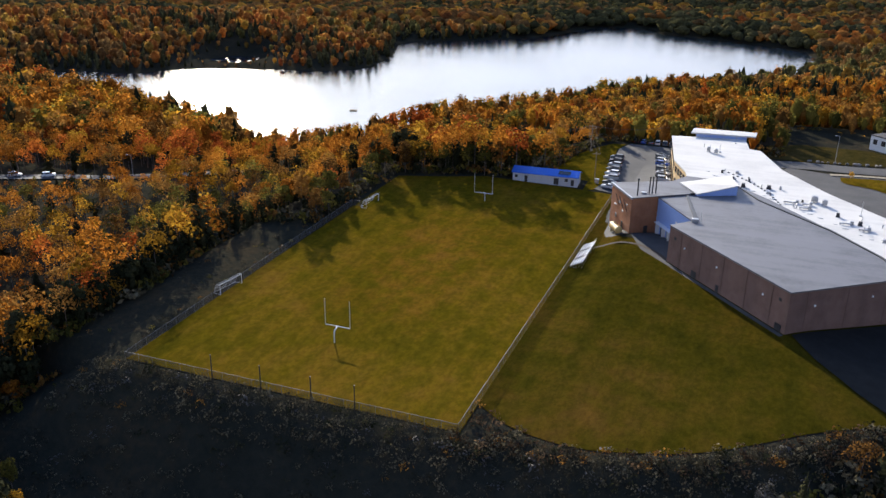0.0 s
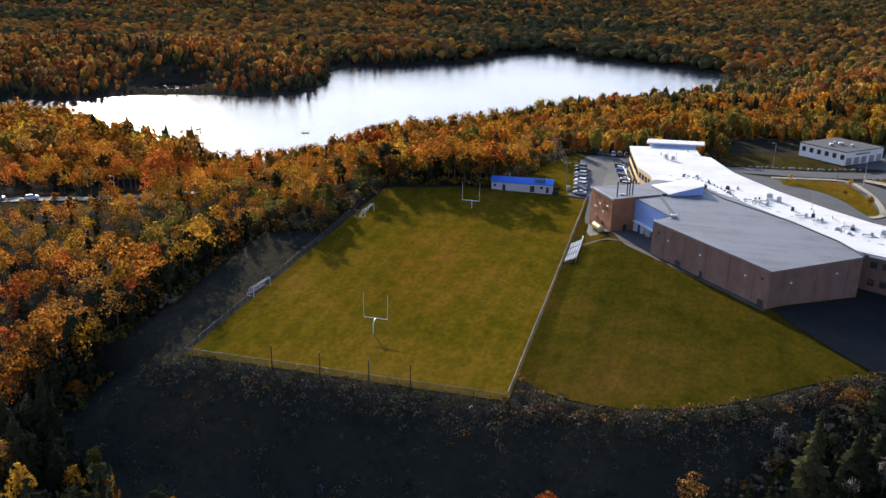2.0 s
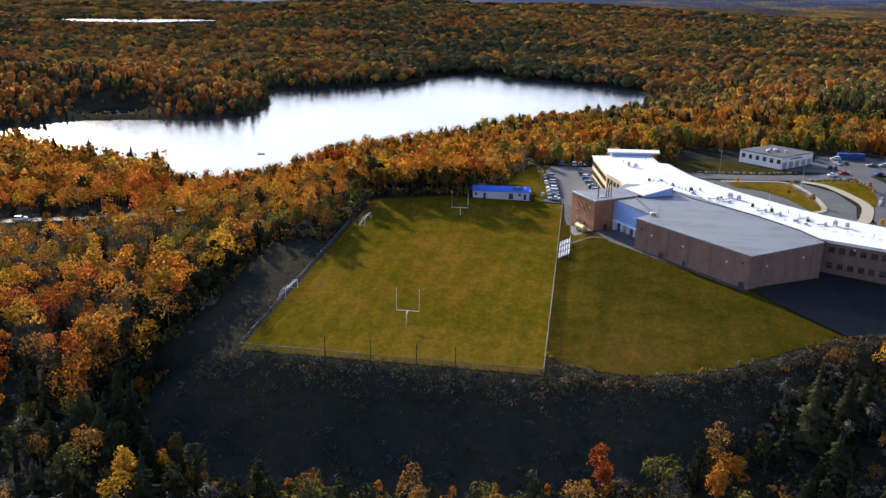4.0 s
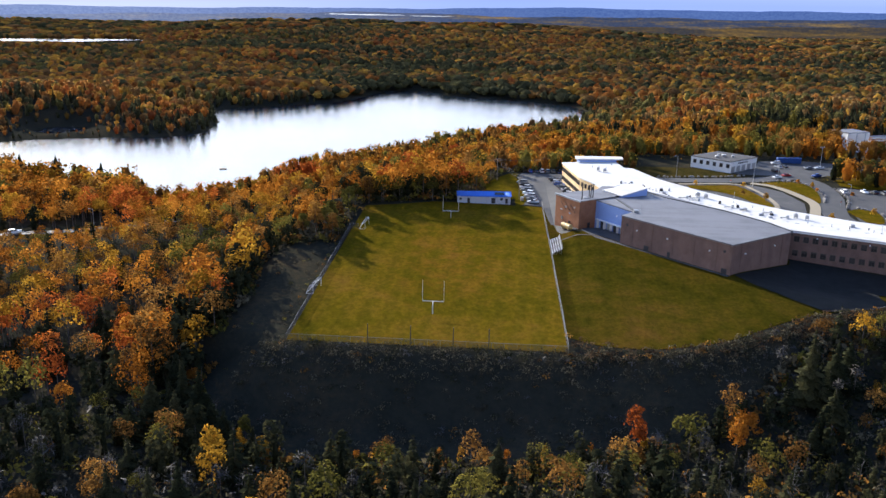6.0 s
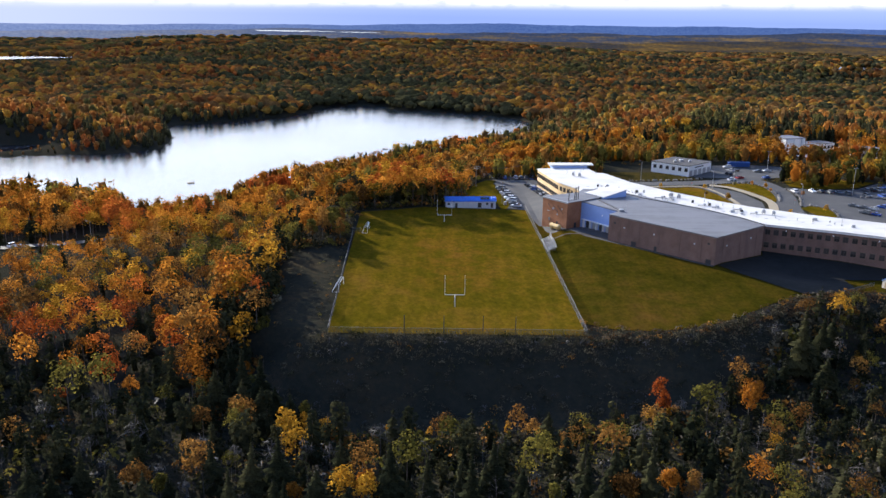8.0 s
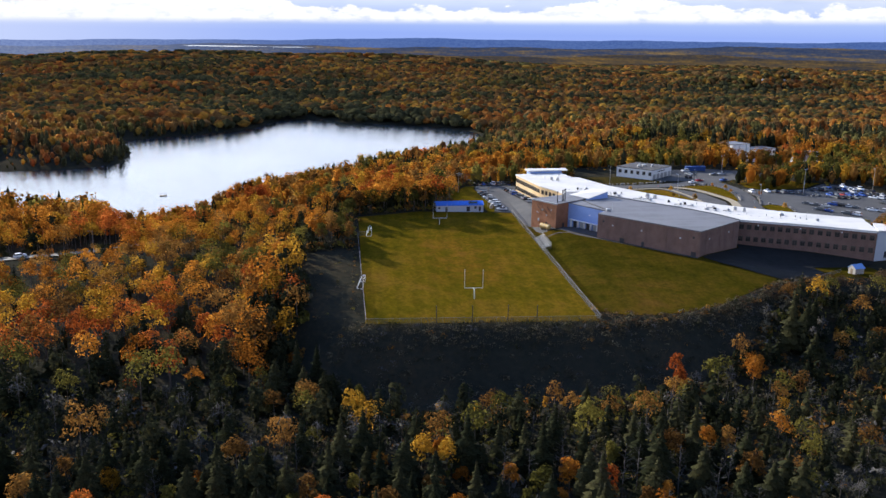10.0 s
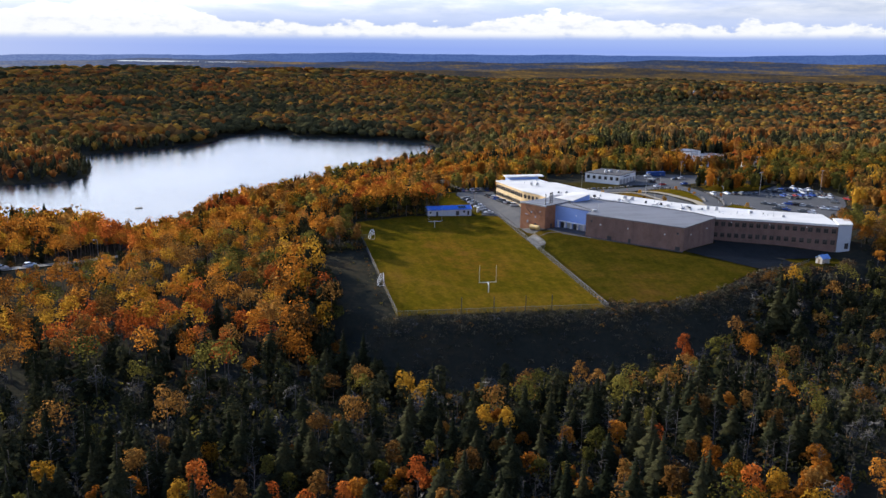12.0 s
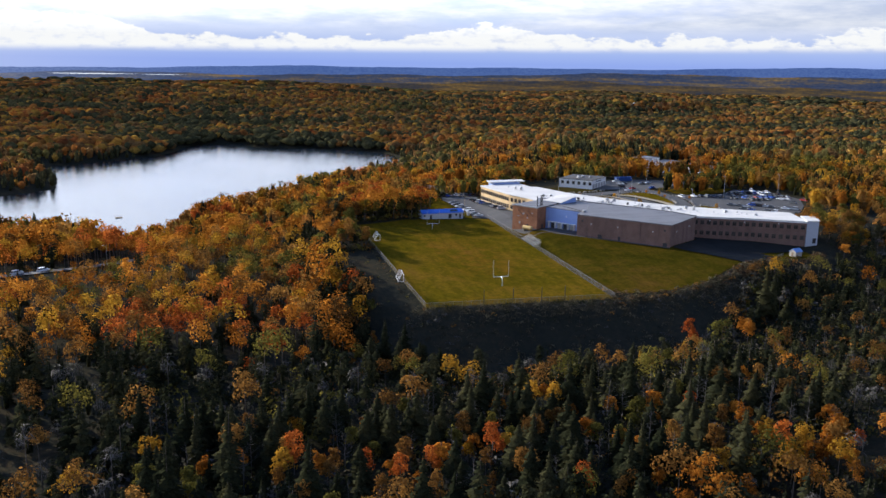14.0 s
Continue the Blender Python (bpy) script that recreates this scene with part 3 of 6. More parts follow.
outline_sheet("grass_strip_lot", curve_through([(153, 124), (160, 129), (165, 123), (160, 106), (154, 107)], 3), GRASS, 0.32, "planted strip in the parking lot", "lawn")
outline_sheet("meadow", [(76, 182), (92, 181.5), (120, 187), (134, 192), (128, 196), (112, 208), (88, 208), (74, 200)], ROUGH_GRASS, 0.14, "rough brown grass behind the school", "lawn")
outline_sheet("grass_strip", [(12, 162), (22, 180), (26.5, 180), (25, 171), (27, 150), (29.5, 136), (27.2, 121.4), (24, 118), (23.6, 129), (9, 129.5)], GRASS, 0.12, "grass strip beside the car park", "lawn")
outline_sheet("road_west", ribbon(curve_through([(-205, 55), (-174, 76), (-160, 90), (-150, 97), (-140, 109), (-130, 122), (-118, 140)], 4), 8.0), ASPHALT, 0.5, "grey road through the wood", "road")
outline_sheet("path", ribbon(curve_through([(36.5, 73), (42, 74.2), (48.7, 73.7), (54, 69.5), (57, 65.5)], 4), 1.0), GRAVEL, 0.17, "worn gravel path across the lawn", "path", 2.0)

# ---- the school ----
school = thing("school_building", "long brick and concrete school with a white curved roof", "school")
part("gym_wall", prism([(57.2, 64.9), (84.9, 33.4), (107.2, 51.0), (79.5, 82.5)], -1, 12.45), BLOCK, school, "windowless brown block gym wall")
part("gym_roof", prism([(57.0, 64.9), (84.9, 33.1), (107.5, 51.0), (103.2, 61.5), (93.5, 76.3), (79.0, 96.0), (70.0, 106.0), (58.6, 91.9), (50.6, 87.3), (61.7, 70.2)], 12.45, 12.72), GREY_ROOF, school, "flat grey membrane roof")
part("link_wall", prism([(51.2, 86.4), (61.6, 70.9), (70, 78), (60, 94)], 0, 12.44), BLUE_CLAD, school, "pale blue metal-clad wall")
part("tower_wall", prism([(45.0, 81.5), (51.3, 86.5), (58.5, 91.9), (52.8, 101.6), (37.6, 93.4)], 0, 12.9), BRICK, school, "red-brown brick boiler house")
part("tower_roof", prism([(44.9, 81.2), (58.9, 91.6), (68, 108), (56, 109), (52.7, 102.0), (37.2, 93.5)], 12.9, 13.12), GREY_ROOF, school)
part("tower_coping", prism([(44.95, 81.05), (45.25, 81.3), (37.5, 93.75), (37.05, 93.55)], 12.7, 13.25), STEEL, school)
NORTH_W = [(45.0, 164.0), (49.8, 132.2), (54.6, 120.0), (57.1, 108.4)]
NORTH_E = [(68.4, 169.3), (70.5, 155.5), (74, 154.5), (81.0, 133.0), (93.0, 113.0)]
WING_W = [(70.4, 105), (76.3, 94.1), (93.0, 76.3), (103.2, 61.5), (110, 58.0), (132.7, 47.8), (152.9, 36.2)]
WING_E = [(93.0, 113.0), (106.0, 96.0), (115.3, 85.8), (133.0, 72.8), (160.0, 58.0)]
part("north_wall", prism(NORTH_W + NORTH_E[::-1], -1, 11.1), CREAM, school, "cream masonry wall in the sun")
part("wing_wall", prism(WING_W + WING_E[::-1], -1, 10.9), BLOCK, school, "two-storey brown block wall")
part("main_roof", prism([(44.6, 164.6), (49.5, 132.1), (54.3, 119.8), (56.8, 108.0), (62, 100), (70.2, 104.8), (76.2, 93.9), (93.0, 76.1), (103.2, 61.3), (110, 57.6), (132.6, 47.4), (153.1, 35.7)] + [(160.4, 58.0), (133.2, 73.2), (115.6, 86.2), (106.3, 96.4), (93.4, 113.3), (81.4, 133.2), (74.3, 154.9), (70.8, 155.9), (68.7, 169.8)], 11.1, 11.55), WHITE_ROOF, school, "bright white curved membrane roof")
part("end_block", prism([(152.9, 35.9), (158.4, 35.2), (164.5, 46.3), (158.6, 47.8)], -1, 11.3), OFFWHITE, school, "pale clad stair end")
part("end_roof", prism([(152.7, 35.7), (158.6, 34.9), (164.9, 46.4), (158.5, 48.2)], 11.56, 11.8), WHITE_ROOF, school)
part("roof_lantern", prism([(55.2, 100.0), (60.6, 91.4), (70.4, 96.3), (67.6, 108.5)], 12.6, [13.25, 13.15, 15.3, 14.2]), BLUE_CLAD, school, "blue-clad sides of the raised roof wedge")
bm = bmesh.new()
LANTERN = ((54.9, 100.1, 13.30), (60.6, 91.1, 13.20), (70.7, 96.2, 15.35), (67.7, 108.8, 14.25))
low = [bm.verts.new(v) for v in LANTERN]
high = [bm.verts.new((x, y, z + 0.22)) for x, y, z in LANTERN]
bm.faces.new(low[::-1])
bm.faces.new(high)
for i in range(4):
    bm.faces.new((low[i], low[(i + 1) % 4], high[(i + 1) % 4], high[i]))
part("lantern_roof", bm, WHITE_ROOF, school, "white sloping roof wedge")
part("penthouse", prism([(52.5, 167), (69, 168.8), (69, 174), (52, 172.6)], 10, 12.6), BLUE_CLAD, school)
part("penthouse_roof", prism([(50.8, 166.2), (72.0, 168.6), (72.2, 175), (51.0, 173.4)], 12.6, 13.05), WHITE_ROOF, school, "thin white overhanging roof")
part("curb", prism([(58.7, 91.8), (70.0, 105.7), (70.4, 105.2), (59.2, 91.4)], 12.7, 13.3), DARK_STEEL, school)
# dark upstand where the grey roof meets the white one
for (ax, ay), (bx, by) in zip([(70.3, 104.9), (76.3, 94.0), (93.1, 76.2), (103.2, 61.4)], [(76.3, 94.0), (93.1, 76.2), (103.2, 61.4), (107.4, 51.2)]):
    d = Vector((bx - ax, by - ay, 0)).normalized()
    n = Vector((-d.y, d.x, 0)) * 0.25
    part("roof_edge", prism([(ax - n.x, ay - n.y), (bx - n.x, by - n.y), (bx + n.x, by + n.y), (ax + n.x, ay + n.y)], 11.4, 12.95), DARK_STEEL, school)
# crossing conveyor-like cover strip on the grey roof, with a vent hood
part("roof_duct", prism([(57.9, 90.2), (58.6, 90.4), (63.2, 70.6), (62.2, 70.4)], 12.72, 12.95), DARK_STEEL, school)
bm = bmesh.new()
block(bm, 62.4, 69.4, 12.72, 1.6, 1.2, 0.9, bevel=0.1)
rod(bm, (63.8, 69.0, 12.7), (63.8, 69.0, 15.8), 0.06, 6)
part("vent_hood", bm, STEEL, school)
for k, (x, y, hgt) in enumerate(((45.9, 84.3, 4.4), (48.6, 86.8, 4.5), (49.3, 87.4, 4.5), (50.1, 88.1, 4.7))):
    bm = rod(bmesh.new(), (x, y, 12.9), (x, y, 13.1 + hgt), 0.17, 10)
    rod(bm, (x, y, 13.0 + hgt), (x, y, 13.4 + hgt), 0.25, 10)
    part("chimney_stack", bm, DARK_STEEL, school)
part("roof_hatch", block(bmesh.new(), 47.2, 86.8, 13.12, 1.3, 1.0, 0.4, bevel=0.06), STEEL, school)


def facade_frame(a, b, f, z, out=0.0):
    """A pose on a wall from a to b: x along it, y out of it to the right of the way, z up."""
    d = (Vector((*b, 0)) - Vector((*a, 0)))
    p = Vector((*a, 0)) + d * f
    d.normalize()
    n = Vector((d.y, -d.x, 0))
    p += n * out
    m = Matrix((d, n, Vector((0, 0, 1)))).transposed().to_4x4()
    return Matrix.Translation((p.x, p.y, z)) @ m


def window_meshes(w, h):
    bm = bmesh.new()
    t = 0.10
    xs, zs = (-w / 2, -w / 2 + t, -0.035, 0.035, w / 2 - t, w / 2), (0, t, h - t, h)
    g = [[bm.verts.new((x, -0.02, z)) for z in zs] for x in xs]
    fs = [bm.faces.new((g[i][j], g[i + 1][j], g[i + 1][j + 1], g[i][j + 1])) for i in range(5) for j in range(3) if not (j == 1 and i in (1, 3))]
    up = bmesh.ops.extrude_face_region(bm, geom=fs)
    bmesh.ops.translate(bm, verts=[v for v in up["geom"] if isinstance(v, bmesh.types.BMVert)], vec=(0, 0.14, 0))
    bmesh.ops.recalc_face_normals(bm, faces=bm.faces[:])
    fr = bpy.data.meshes.new("window")
    bm.to_mesh(fr)
    bm.free()
    fr.materials.append(plain("brown_window_frame", (0.085, 0.07, 0.06), 0.6))
    bm = block(bmesh.new(), 0, 0.02, t, w - 2 * t, 0.05, h - 2 * t)
    gl = bpy.data.meshes.new("pane")
    bm.to_mesh(gl)
    bm.free()
    gl.materials.append(BLIND_GLASS)
    return fr, gl


BIG_WIN, BIG_PANE = window_meshes(1.7, 1.9)


def window_at(a, b, f, z, parent=school, fr=BIG_WIN, gl=BIG_PANE):
    w = share("window", fr, parent, facade_frame(a, b, f, z, 0.02))
    share("pane", gl, w)


for row in (4.3, 8.0):
    for k in range(14):
        window_at((45.0, 164.0), (49.8, 132.2), (k + 0.6) / 14.2, row)
    for k in range(4):
        window_at((49.8, 132.2), (54.6, 120.0), (k + 0.7) / 4.4, row)
    for k in range(9):
        window_at((110, 58.0), (132.7, 47.8), (k + 0.55) / 9, row * 1.25 - 2.1)
    for k in range(8):
        window_at((132.7, 47.8), (152.9, 36.2), (k + 0.5) / 8, row * 1.25 - 2.1)


def wall_box(name, a, b, f, z, w, h, deep, mat, label=""):
    bm = block(bmesh.new(), 0, deep / 2, 0, w, deep, h, bevel=min(0.03, deep / 4))
    ob = part(name, bm, mat, school, label)
    ob.matrix_local = facade_frame(a, b, f, z, -0.01)
    return ob


GYM_A, GYM_B, GYM_C = (57.2, 64.9), (84.9, 33.4), (107.2, 51.0)
for f, w, h in ((0.26, 1.9, 2.3), (0.47, 1.1, 2.4), (0.95, 1.9, 2.3)):
    wall_box("door", GYM_A, GYM_B, f, 2.6, w, h, 0.08, DARK_STEEL, "dark steel double door")
for f, z in ((0.06, 11.0), (0.94, 11.0)):
    wall_box("louvre", GYM_A, GYM_B, f, z - 1.3, 0.8, 0.7, 0.1, DARK_STEEL)
for a, b, f, z in ((GYM_A, GYM_B, 0.16, 8.9), (GYM_A, GYM_B, 0.45, 8.9), (GYM_A, GYM_B, 0.82, 8.9), (GYM_B, GYM_C, 0.22, 8.9), (GYM_B, GYM_C, 0.72, 9.3), ((51.2, 86.4), (61.6, 70.9), 0.6, 9.2), ((110, 58.0), (132.7, 47.8), 0.9, 9.6), ((110, 58.0), (132.7, 47.8), 0.3, 9.6), ((132.7, 47.8), (152.9, 36.2), 0.5, 9.6)):
    wall_box("wall_lamp", a, b, f, z, 0.38, 0.35, 0.3, WHITE, "small white wall lamp")
for f in np.linspace(0.12, 0.88, 5):
    wall_box("downpipe", GYM_A, GYM_B, float(f), 2.4, 0.10, 9.9, 0.10, BLOCK)
for f in (0.15, 0.5, 0.85):
    wall_box("downpipe", GYM_B, GYM_C, f, 2.0, 0.10, 10.3, 0.10, BLOCK)
wall_box("eaves_trim", GYM_A, GYM_B, 0.5, 12.35, 41.9, 0.3, 0.12, STEEL)
wall_box("eaves_trim", GYM_B, GYM_C, 0.5, 12.35, 28.4, 0.3, 0.12, STEEL)
wall_box("eaves_trim", (110, 58.0), (132.7, 47.8), 0.5, 10.75, 24.8, 0.35, 0.4, WHITE)
wall_box("eaves_trim", (132.7, 47.8), (152.9, 36.2), 0.5, 10.75, 23.2, 0.35, 0.4, WHITE)
wall_box("door", (152.9, 35.9), (158.4, 35.2), 0.72, 1.8, 1.6, 2.3, 0.08, DARK_STEEL, "dark steel door")
# recessed yard wall: doors, frames and rails
for f in (0.22, 0.40, 0.58, 0.76):
    wall_box("loading_door", (51.2, 86.4), (61.6, 70.9), f, 2.8, 2.0, 3.0, 0.10, DARK_STEEL if f in (0.22, 0.58) else STEEL, "loading door")
for f in (0.12, 0.31, 0.49, 0.67, 0.85):
    wall_box("post", (51.2, 86.4), (61.6, 70.9), f, 2.6, 0.22, 3.6, 1.1, WHITE)
wall_box("canopy", (51.2, 86.4), (61.6, 70.9), 0.48, 6.2, 15.0, 0.18, 1.3, WHITE)
# boiler house: pipes, louvres, door
TW_A, TW_B = (37.6, 93.4), (45.0, 81.5)
for f, z, w, h in ((0.25, 8.0, 1.4, 0.25), (0.45, 9.2, 0.9, 0.7), (0.62, 7.4, 0.7, 0.6), (0.8, 10.0, 0.6, 0.5), (0.3, 4.6, 0.9, 1.1)):
    wall_box("louvre", TW_A, TW_B, f, z, w, h, 0.18, STEEL)
wall_box("door", TW_A, TW_B, 0.62, 2.7, 1.1, 2.2, 0.1, DARK_STEEL)
for f, lean in ((0.35, 1), (0.55, 1), (0.75, 1)):
    m = facade_frame(TW_A, TW_B, f, 0)
    bm = rod(bmesh.new(), m @ Vector((-1.6, 0.2, 11.0)), m @ Vector((1.4, 0.2, 8.6)), 0.09, 6)
    part("brace_pipe", bm, DARK_STEEL, school)
wall_box("door", (45.0, 81.5), (51.3, 86.5), 0.6, 2.6, 1.2, 2.3, 0.1, DARK_STEEL)

# roof plant: vents, units, pipes along the white roof
ROOF_LINE = curve_through([(50.5, 160), (56, 140), (63, 122), (72, 112), (82, 101), (94, 89), (105, 77), (117, 67), (131, 60), (147, 51)], 10)
rng_roof = random.Random(12)
for k in range(46):
    f = rng_roof.random()
    x, y = ROOF_LINE[int(f * (len(ROOF_LINE) - 1))]
    if 0.33 < f < 0.75 or rng_roof.random() < 0.55:
        x, y = x + rng_roof.uniform(-2.5, 5.5), y + rng_roof.uniform(-2.5, 5.5)
        kind = rng_roof.random()
        bm = bmesh.new()
        if kind < 0.4:
            s = rng_roof.uniform(0.5, 1.3)
            block(bm, x, y, 11.55, s, s * rng_roof.uniform(0.7, 1.3), rng_roof.uniform(0.5, 1.1), bevel=0.06)
            block(bm, x, y, 11.55, s * 1.25, s * 1.25, 0.2)
            part("roof_unit", bm, DARK_STEEL if kind < 0.15 else STEEL, school)
        else:
            h = rng_roof.uniform(0.5, 1.3)
            rod(bm, (x, y, 11.5), (x, y, 11.55 + h), 0.13, 8)
            rod(bm, (x, y, 11.5 + h), (x, y, 11.75 + h), 0.30, 8, 0.1)
            part("roof_vent", bm, STEEL if kind < 0.8 else DARK_STEEL, school)
for x, y, s in ((90, 103, 1.7), (92.5, 100.5, 1.3), (61, 145, 1.2), (58.5, 147, 1.0), (116, 74, 1.3), (119, 72, 1.1)):
    bm = block(bmesh.new(), x, y, 11.9, s, s * 0.8, 1.2, bevel=0.08)
    for sx in (-0.4, 0.4):
        block(bm, x + s * sx, y, 11.5, 0.15, s * 0.8, 0.45)
    rod(bm, (x, y, 13.0), (x, y, 13.25), s * 0.3, 12)
    part("air_handler", bm, STEEL, school)
for x, y, h in ((101, 95, 4.0), (62, 147.5, 2.6), (59, 146.5, 2.6), (66, 162, 3.0), (137, 57, 3.0)):
    part("mast", rod(rod(bmesh.new(), (x, y, 11.5), (x, y, 11.5 + h), 0.06, 6), (x, y, 11.5), (x, y, 11.8), 0.35, 8), STEEL, school)
for k in range(17):
    f = k / 16
    part("roof_pad", block(bmesh.new(), 65.1 + 16.5 * f + 2.0 * math.sin(3.14 * f), 124.9 - 28.3 * f + 1.0 * math.sin(3.14 * f), 11.55, 0.55, 0.4, 0.22, bevel=0.03), DARK_STEEL, school)
for x, y, w in ((84, 99, 3.4), (87.5, 95, 2.6), (88, 98.5, 2.2), (97, 86, 3.0), (101, 82.5, 2.4), (108, 79, 3.2), (112, 73, 2.6)):
    bm = block(bmesh.new(), x, y, 11.8, w, 0.35, 0.3, bevel=0.05)
    for s in (-0.4, 0.4):
        block(bm, x + s * w, y, 11.5, 0.2, 0.4, 0.32)
    block(bm, x + w * 0.5, y + 0.9, 11.55, 0.8, 0.8, 0.9, bevel=0.06)
    part("roof_pipe_run", bm, STEEL, school)
# seam strips, slightly proud of the white membrane
for k in range(26):
    f = 0.22 + 0.72 * k / 26
    x, y = ROOF_LINE[int(f * (len(ROOF_LINE) - 1))]
    block_bm = block(bmesh.new(), x - 1.5, y - 1.2, 11.555, rng_roof.uniform(0.6, 1.6), 0.35, 0.09)
    part("roof_pad", block_bm, STEEL, school)

# ---- the field's things ----
def mesh_of(name, bm, mat):
    me = bpy.data.meshes.new(name)
    bm.to_mesh(me)
    bm.free()
    me.materials.append(mat)
    return me


def tube(line, r, n=6):
    """A bar swept along a line, in one piece."""
    bm = bmesh.new()
    p = [Vector(v) for v in line]
    prev = None
    for i, v in enumerate(p):
        d = (p[min(i + 1, len(p) - 1)] - p[max(i - 1, 0)]).normalized()
        s = d.cross(Vector((1, 0, 0)) if abs(d.x) < 0.7 else Vector((0, 0, 1))).normalized()
        w = d.cross(s)
        ring = [bm.verts.new(v + (s * math.cos(6.28319 * k / n) + w * math.sin(6.28319 * k / n)) * r) for k in range(n)]
        if prev:
            for k in range(n):
                bm.faces.new((prev[k], prev[(k + 1) % n], ring[(k + 1) % n], ring[k]))
        else:
            bm.faces.new(ring[::-1])
        prev = ring
    bm.faces.new(prev)
    bmesh.ops.recalc_face_normals(bm, faces=bm.faces[:])
    return bm


def goalpost(x, y, rz):
    z = over(x, y, 0.05)
    t = thing("goalpost", "white gooseneck football goalpost standing on the grass", "goalpost", (x, y, z), rz, "goalposts")
    bend = [(0, 1.6 * (1 - math.cos(k / 6 * math.pi / 2)), 2.2 + 0.85 * math.sin(k / 6 * math.pi / 2)) for k in range(7)]
    part("post", tube([(0, 0, -0.2)] + bend, 0.14, 10), ALUMINIUM, t)
    part("crossbar", rod(bmesh.new(), (-2.82, 1.6, 3.05), (2.82, 1.6, 3.05), 0.10, 10), ALUMINIUM, t)
    for s in (-2.82, 2.82):
        part("upright", rod(bmesh.new(), (s, 1.6, 3.0), (s, 1.6, 8.9), 0.055, 8), ALUMINIUM, t)
    return t


goalpost(0, 0.0, 0)
goalpost(-0.4, 95.3, 180)


def soccer_goal(x, y, rz):
    t = thing("soccer_goal", "white tubular soccer goal with a worn net", "soccer goal", (x, y, over(x, y, 0.08)), rz, "soccer goals")
    for s in (-3.66, 3.66):
        part("upright", rod(bmesh.new(), (s, 0, 0), (s, 0, 2.44), 0.06, 8), WHITE, t)
        bm = rod(bmesh.new(), (s, 0, 2.44), (s, 0.9, 2.44), 0.04, 6)
        rod(bm, (s, 0.9, 2.44), (s, 2.0, 0.06), 0.04, 6)
        rod(bm, (s, 0, 0.06), (s, 2.0, 0.06), 0.05, 6)
        part("side_frame", bm, WHITE, t)
    part("crossbar", rod(bmesh.new(), (-3.7, 0, 2.44), (3.7, 0, 2.44), 0.06, 8), WHITE, t)
    part("back_bar", rod(bmesh.new(), (-3.66, 2.0, 0.06), (3.66, 2.0, 0.06), 0.05, 6), WHITE, t)
    bm = bmesh.new()
    for k in range(25):
        u = -3.6 + 7.2 * k / 24
        rod(bm, (u, 0.9, 2.42), (u, 2.0, 0.08), 0.008, 3)
        rod(bm, (u, 0.0, 2.44), (u, 0.9, 2.42), 0.008, 3)
    for k in range(9):
        f = k / 8
        rod(bm, (-3.6, 0.9 + 1.1 * f, 2.42 - 2.34 * f), (3.6, 0.9 + 1.1 * f, 2.42 - 2.34 * f), 0.008, 3)
    part("net", bm, WHITE, t)
    return t


soccer_goal(-33.1, 12.2, 84)
soccer_goal(-28.9, 77.3, 88)


def fence_run(name, pts, height, spacing, label, rail=0.045):
    """Chain-link fence: posts, top rail and a net of wires."""
    t = thing(name, label, "fence", group="fences round the field")
    line = [Vector((*p, 0)) for p in pts]
    for a, b in zip(line, line[1:]):
        n = max(1, round((b - a).length / spacing))
        ps = [a.lerp(b, k / n) for k in range(n + 1)]
        zs = [over(p.x, p.y, 0.05) for p in ps]
        for p, z in zip(ps, zs):
            part("fence_post", rod(bmesh.new(), (p.x, p.y, z - 0.2), (p.x, p.y, z + height + 0.06), 0.045, 6), RAIL, t)
        wires = bmesh.new()
        part("rail", tube([(p.x, p.y, z + height) for p, z in zip(ps, zs)], rail), RAIL, t)
        part("bottom_wire", tube([(p.x, p.y, z + 0.12) for p, z in zip(ps, zs)], 0.02, 4), FENCE, t)
        for p, q, z0, z1 in zip(ps, ps[1:], zs, zs[1:]):
            d = (q - p)
            m = 24
            for k in range(m):
                for up in (1, -1):
                    s, e = p + d * (k / m), p + d * min(1, (k + 7) / m)
                    za, zb = (0.1, height) if up > 0 else (height, 0.1)
                    wz = z0 + (z1 - z0) * k / m
                    o = Vector((0, 0, 0.020))
                    a3, b3 = Vector((s.x, s.y, wz + za)), Vector((e.x, e.y, wz + zb))
                    wires.faces.new([wires.verts.new(v) for v in (a3 - o, b3 - o, b3 + o, a3 + o)])
        tagged(part("chain_link", wires, FENCE, t), kind="stuff")
    return t


fence_run("field_fence", [(-33.4, -22.6), (34.1, -18.9)], 1.7, 3.1, "low galvanised chain-link fence along the field's end")
fence_run("field_fence", [(34.1, -18.9), (34.3, 56), (34.2, 119.5)], 1.9, 3.1, "galvanised chain-link fence between field and lawn", 0.062)
fence_run("field_fence", [(-33.4, -22.6), (-33.9, 34), (-34.2, 74.5), (-31.4, 74.7)], 1.7, 3.1, "chain-link fence along the wooded side of the field")
fence_run("yard_fence", [(118, 13), (128, 20), (133, 24)], 1.2, 3.0, "short galvanised fence below the court")
for x, y in ((-13.9, -21.9), (-3.7, -21.4), (6.5, -20.9), (15.0, -20.4)):
    z = over(x, y)
    bm = rod(bmesh.new(), (0, 0, -0.3), (0, 0, 5.4), 0.13, 8, 0.10)
    rod(bm, (0, 0.1, 5.2), (0, -0.18, 5.2), 0.03, 6)
    ob = part("net_post", bm, DARK_STEEL)
    ob.matrix_world = pose(x, y, z)
    tagged(ob, "tall dark ball-stop post behind the fence", "post", "ball-stop posts")


